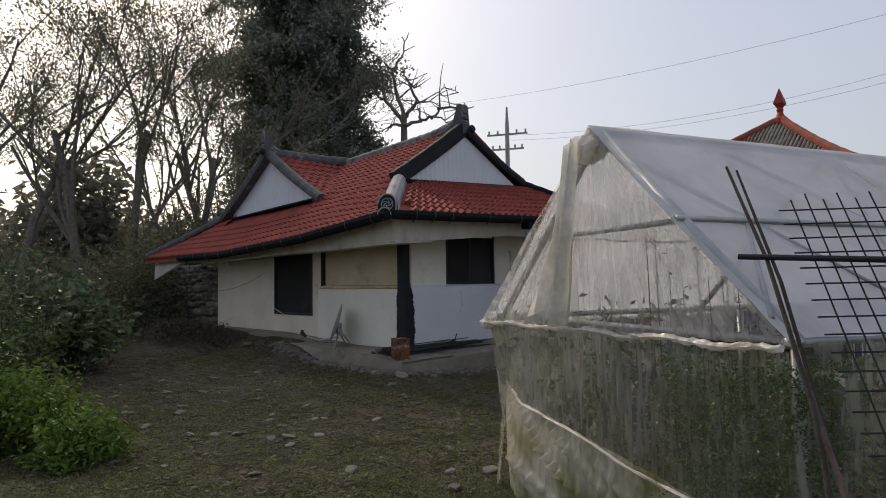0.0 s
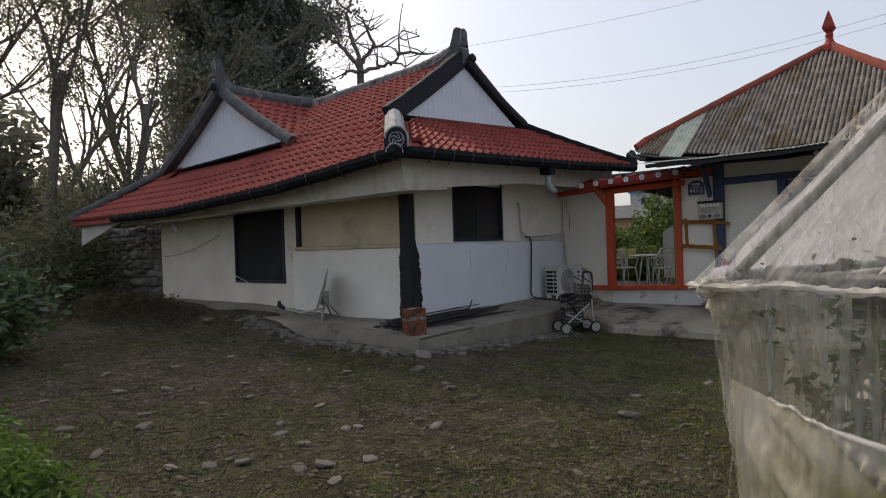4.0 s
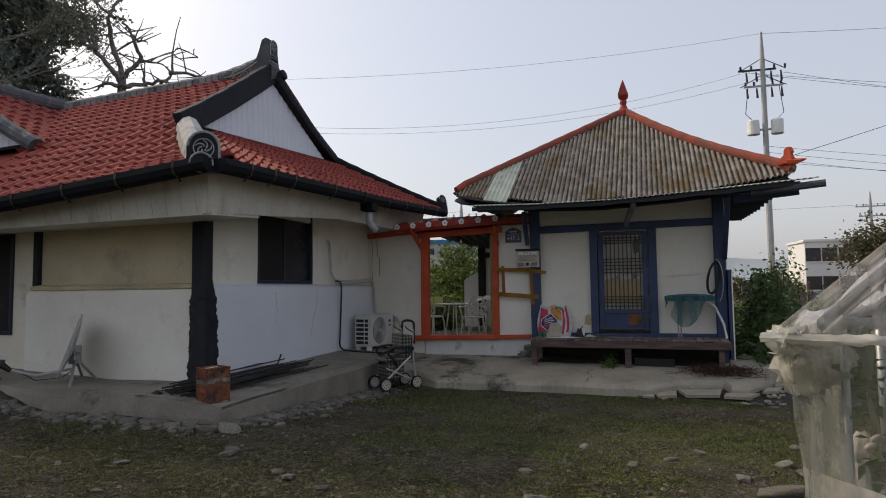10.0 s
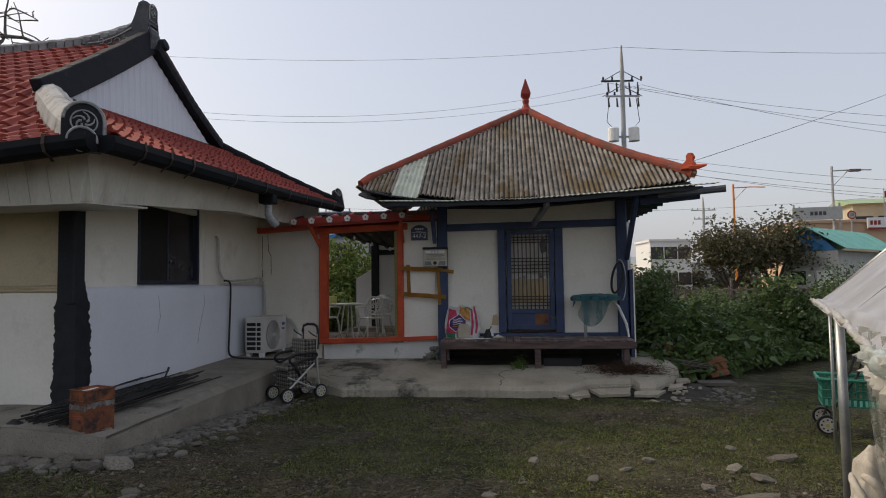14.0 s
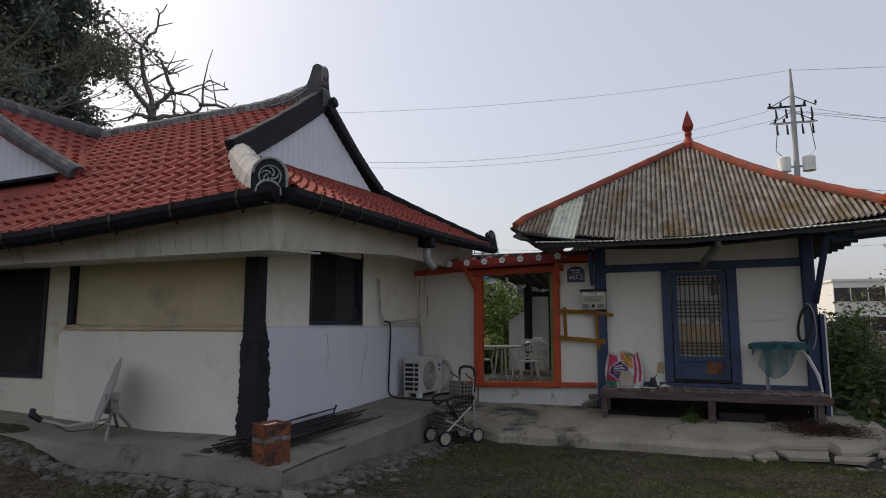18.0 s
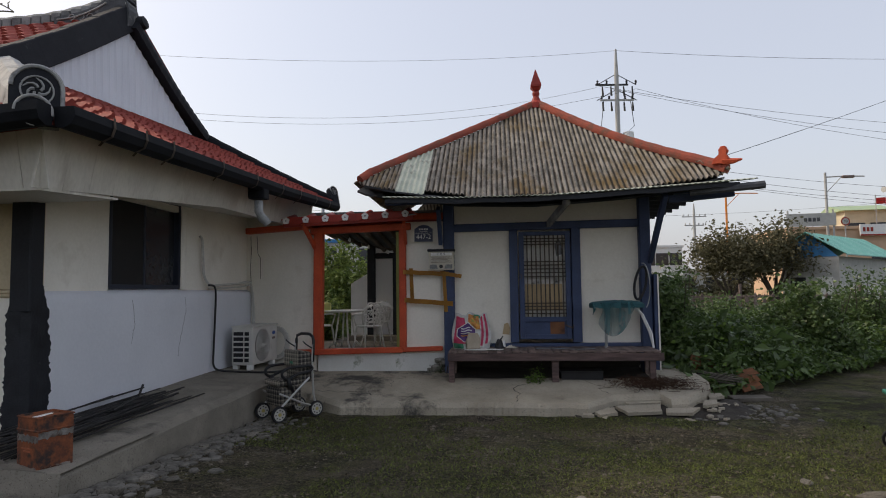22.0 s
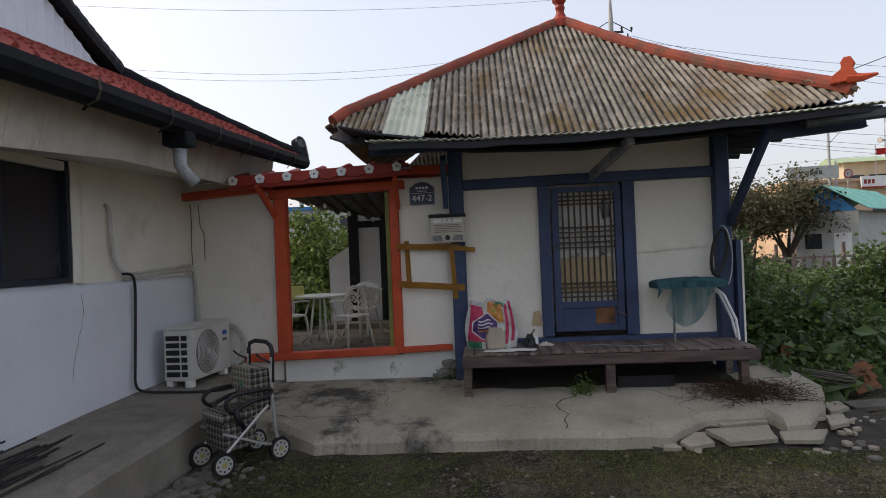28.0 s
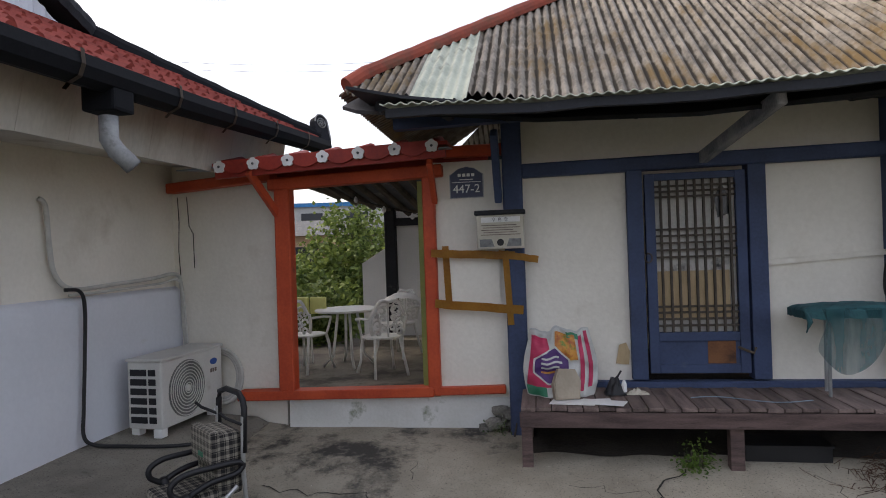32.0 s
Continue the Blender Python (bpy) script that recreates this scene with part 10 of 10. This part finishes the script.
# gravel, fallen leaves, twigs, moss tufts
q = np.random.default_rng(130)
n = 26000
gxy = np.stack([q.uniform(-11, 4.5, n), q.uniform(-11.5, -1.7, n)], 1)
keep = [(x, y) for x, y in gxy if not (x < -3.3 and y > -5.75) and noise.noise(Vector((x * 0.5, y * 0.5, 2))) > -0.25 - 0.3 * (y < -5.5)]
pv, pf = [], []
for x, y in keep:
    s = q.uniform(0.004, 0.014) if q.random() < 0.93 else q.uniform(0.014, 0.03)
    z, o, a = ground_z(x, y), len(pv), q.uniform(0, 6.28)
    for k in range(5):
        pv.append((x + s * math.cos(a + k * 1.256), y + s * math.sin(a + k * 1.256), z - 0.004))
    pv.append((x + 0.3 * s * math.cos(a), y + 0.3 * s * math.sin(a), z + s * 0.6))
    pf += [(o + k, o + (k + 1) % 5, o + 5) for k in range(5)]
CLOD = shader("dry_earth_clod", (0.12, 0.095, 0.062), (0.035, 0.027, 0.018), 0.97, scale=7, fine=50, bump=0.5)
cv, cf_ = [], []
for _ in range(6500):
    x, y = -9.5 + 12.5 * q.random() ** 1.2, q.uniform(-11.6, -5.8)
    if x > 1.2 and y > -9.3:
        continue
    s, z, a, o = q.uniform(0.01, 0.04), ground_z(x, y), q.uniform(0, 6.28), len(cv)
    w = q.uniform(0.4, 0.9)
    for h, k in ((-0.2, 1.1), (0.25, 0.9), (0.42, 0.4)):
        for i in range(5):
            c, e = s * k * math.cos(i * 1.2566) * q.uniform(0.75, 1.15), s * w * k * math.sin(i * 1.2566) * q.uniform(0.75, 1.15)
            cv.append((x + c * math.cos(a) - e * math.sin(a), y + c * math.sin(a) + e * math.cos(a), z + s * h))
    cf_ += [(o + r * 5 + i, o + r * 5 + (i + 1) % 5, o + r * 5 + 5 + (i + 1) % 5, o + r * 5 + 5 + i) for r in range(2) for i in range(5)] + [tuple(o + 10 + i for i in range(5))]
tagged(raw("earth_clods", cv, cf_, CLOD), "dry crumbs and clods of earth on the yard", "earth", kind="stuff")
RUBBLE = shader("grey_rubble_stone", (0.17, 0.16, 0.14), (0.07, 0.065, 0.055), 0.95, scale=9, fine=60, bump=0.5)
rv, rf = [], []
spots = [(-3.36 + abs(q.normal()) * 0.22, q.uniform(-5.6, -1.75)) for _ in range(700)] + [(q.uniform(-7.5, -3.2), -5.68 - abs(q.normal()) * 0.16) for _ in range(420)] + [(2.75 + 0.45 * q.normal(), -1.35 + 0.25 * q.normal()) for _ in range(240)]
for x, y in spots:
    s, z, a, o = 0.014 + 0.066 * q.random() ** 1.6, ground_z(x, y), q.uniform(0, 6.28), len(rv)
    w = q.uniform(0.5, 0.9)
    for h, k in ((-0.2, 1.0), (0.25, 0.95), (0.42, 0.55)):
        for i in range(6):
            c, e = s * k * math.cos(i * 1.047) * q.uniform(0.8, 1.1), s * w * k * math.sin(i * 1.047) * q.uniform(0.8, 1.1)
            rv.append((x + c * math.cos(a) - e * math.sin(a), y + c * math.sin(a) + e * math.cos(a), z + s * h))
    rf += [(o + r * 6 + i, o + r * 6 + (i + 1) % 6, o + r * 6 + 6 + (i + 1) % 6, o + r * 6 + 6 + i) for r in range(2) for i in range(6)] + [tuple(o + 12 + i for i in range(6))]
tagged(raw("rubble", rv, rf, RUBBLE), "loose grey rubble along the plinth and the broken apron", "rubble", kind="stuff")
GRAVEL = shader("mixed_gravel", (0.22, 0.19, 0.15), (0.055, 0.046, 0.034), 0.95, scale=14, fine=80, bump=0.4)
tagged(raw("gravel", pv, pf, GRAVEL), "scattered grey gravel on the yard", "gravel", kind="stuff")
n = 24000
cen = [(x, y, ground_z(x, y) + 0.008) for x, y in zip(-10.5 + 14.5 * q.random(n) ** 1.5, q.uniform(-11.5, -2, n)) if not (x < -3.3 and y > -5.8)]
LEAF_LITTER = leafy("leaf_litter", (0.03, 0.022, 0.014), (0.2, 0.165, 0.115))
tagged(leaf_mesh("fallen_leaves", cen, q.uniform(0.015, 0.05, len(cen)), LEAF_LITTER, seed=131, up=3.0, droop=0.0), "brown fallen leaves on the yard", "leaves", kind="stuff")
MOSS = leafy("short_moss_grass", (0.018, 0.027, 0.007), (0.21, 0.25, 0.06))
pts = []
while len(pts) < 170000:
    x, y = q.uniform(-9, 4.2), q.uniform(-11.5, -1.75)
    if (x < -3.25 and y > -5.8) or noise.noise(Vector((x * 0.55, y * 0.55, 11))) + 0.35 * noise.noise(Vector((x * 2.4, y * 2.4, 5))) < -0.02 + (0.14 if x < -4 else -0.06):
        continue
    pts.append((x, y, ground_z(x, y) - 0.003))
bl = np.array(pts)
hgt = 0.007 + 0.024 * q.random(len(bl)) ** 1.8
dirs = q.normal(size=(len(bl), 2)) * 0.02
wid = q.normal(size=(len(bl), 2))
wid = wid / np.linalg.norm(wid, axis=1, keepdims=True) * 0.0045
v = np.stack([bl + np.c_[wid, np.zeros(len(bl))], bl - np.c_[wid, np.zeros(len(bl))], bl + np.c_[dirs, hgt]], 1).reshape(-1, 3)
tagged(raw("short_grass", v.tolist(), [(3 * i, 3 * i + 1, 3 * i + 2) for i in range(len(bl))], MOSS), "short moss and grass in the yard", "grass", kind="stuff")
bmx = bmesh.new()
for _ in range(900):
    x, y = 1.95 + q.normal() * 0.27, -0.85 + q.normal() * 0.14
    z = max(apron_z(x, y) if x < 2.7 else 0.05, 0.05) + 0.02
    a, l = q.uniform(0, 6.28), q.uniform(0.03, 0.16) if q.random() < 0.9 else q.uniform(0.2, 0.4)
    tube([(x, y, z), (x + 0.5 * l * math.cos(a), y + 0.5 * l * math.sin(a), z + q.uniform(0, 0.06)), (x + l * math.cos(a + 0.3), y + l * math.sin(a + 0.3), z + q.uniform(0, 0.03))], [0.003, 0.0025, 0.0015], 3, bmx, cap=False)
tagged(part("dead_twigs", bmx, leafy("dark_dead_twig", (0.05, 0.026, 0.016), (0.12, 0.065, 0.04))), "tangle of dead brown twigs on the apron", "twigs", kind="stuff")
bmx = bmesh.new()
for _ in range(2400):
    x, y = q.uniform(-10, 1.0), q.uniform(-11.0, -5.9)
    z = ground_z(x, y) + 0.01
    a, l = q.uniform(0, 6.28), q.uniform(0.05, 0.28)
    tube([(x, y, z), (x + l * math.cos(a), y + l * math.sin(a), z + q.uniform(0, 0.05))], [0.004, 0.002], 3, bmx, cap=False)
tagged(part("twigs", bmx, LEAF_DRY), "dry twigs and stalks on the ground", "twigs", kind="stuff")
bush((0.32, -0.72, 0.2), (0.13, 0.1, 0.16), 26, 14, 0.035, LEAF_BRIGHT, "small green weed growing from a crack", 140, stems=4)
bush((-1.15, -0.05, 0.25), (0.16, 0.1, 0.14), 14, 10, 0.03, LEAF_MID, "small weeds at the foot of the wall", 141, stems=3)
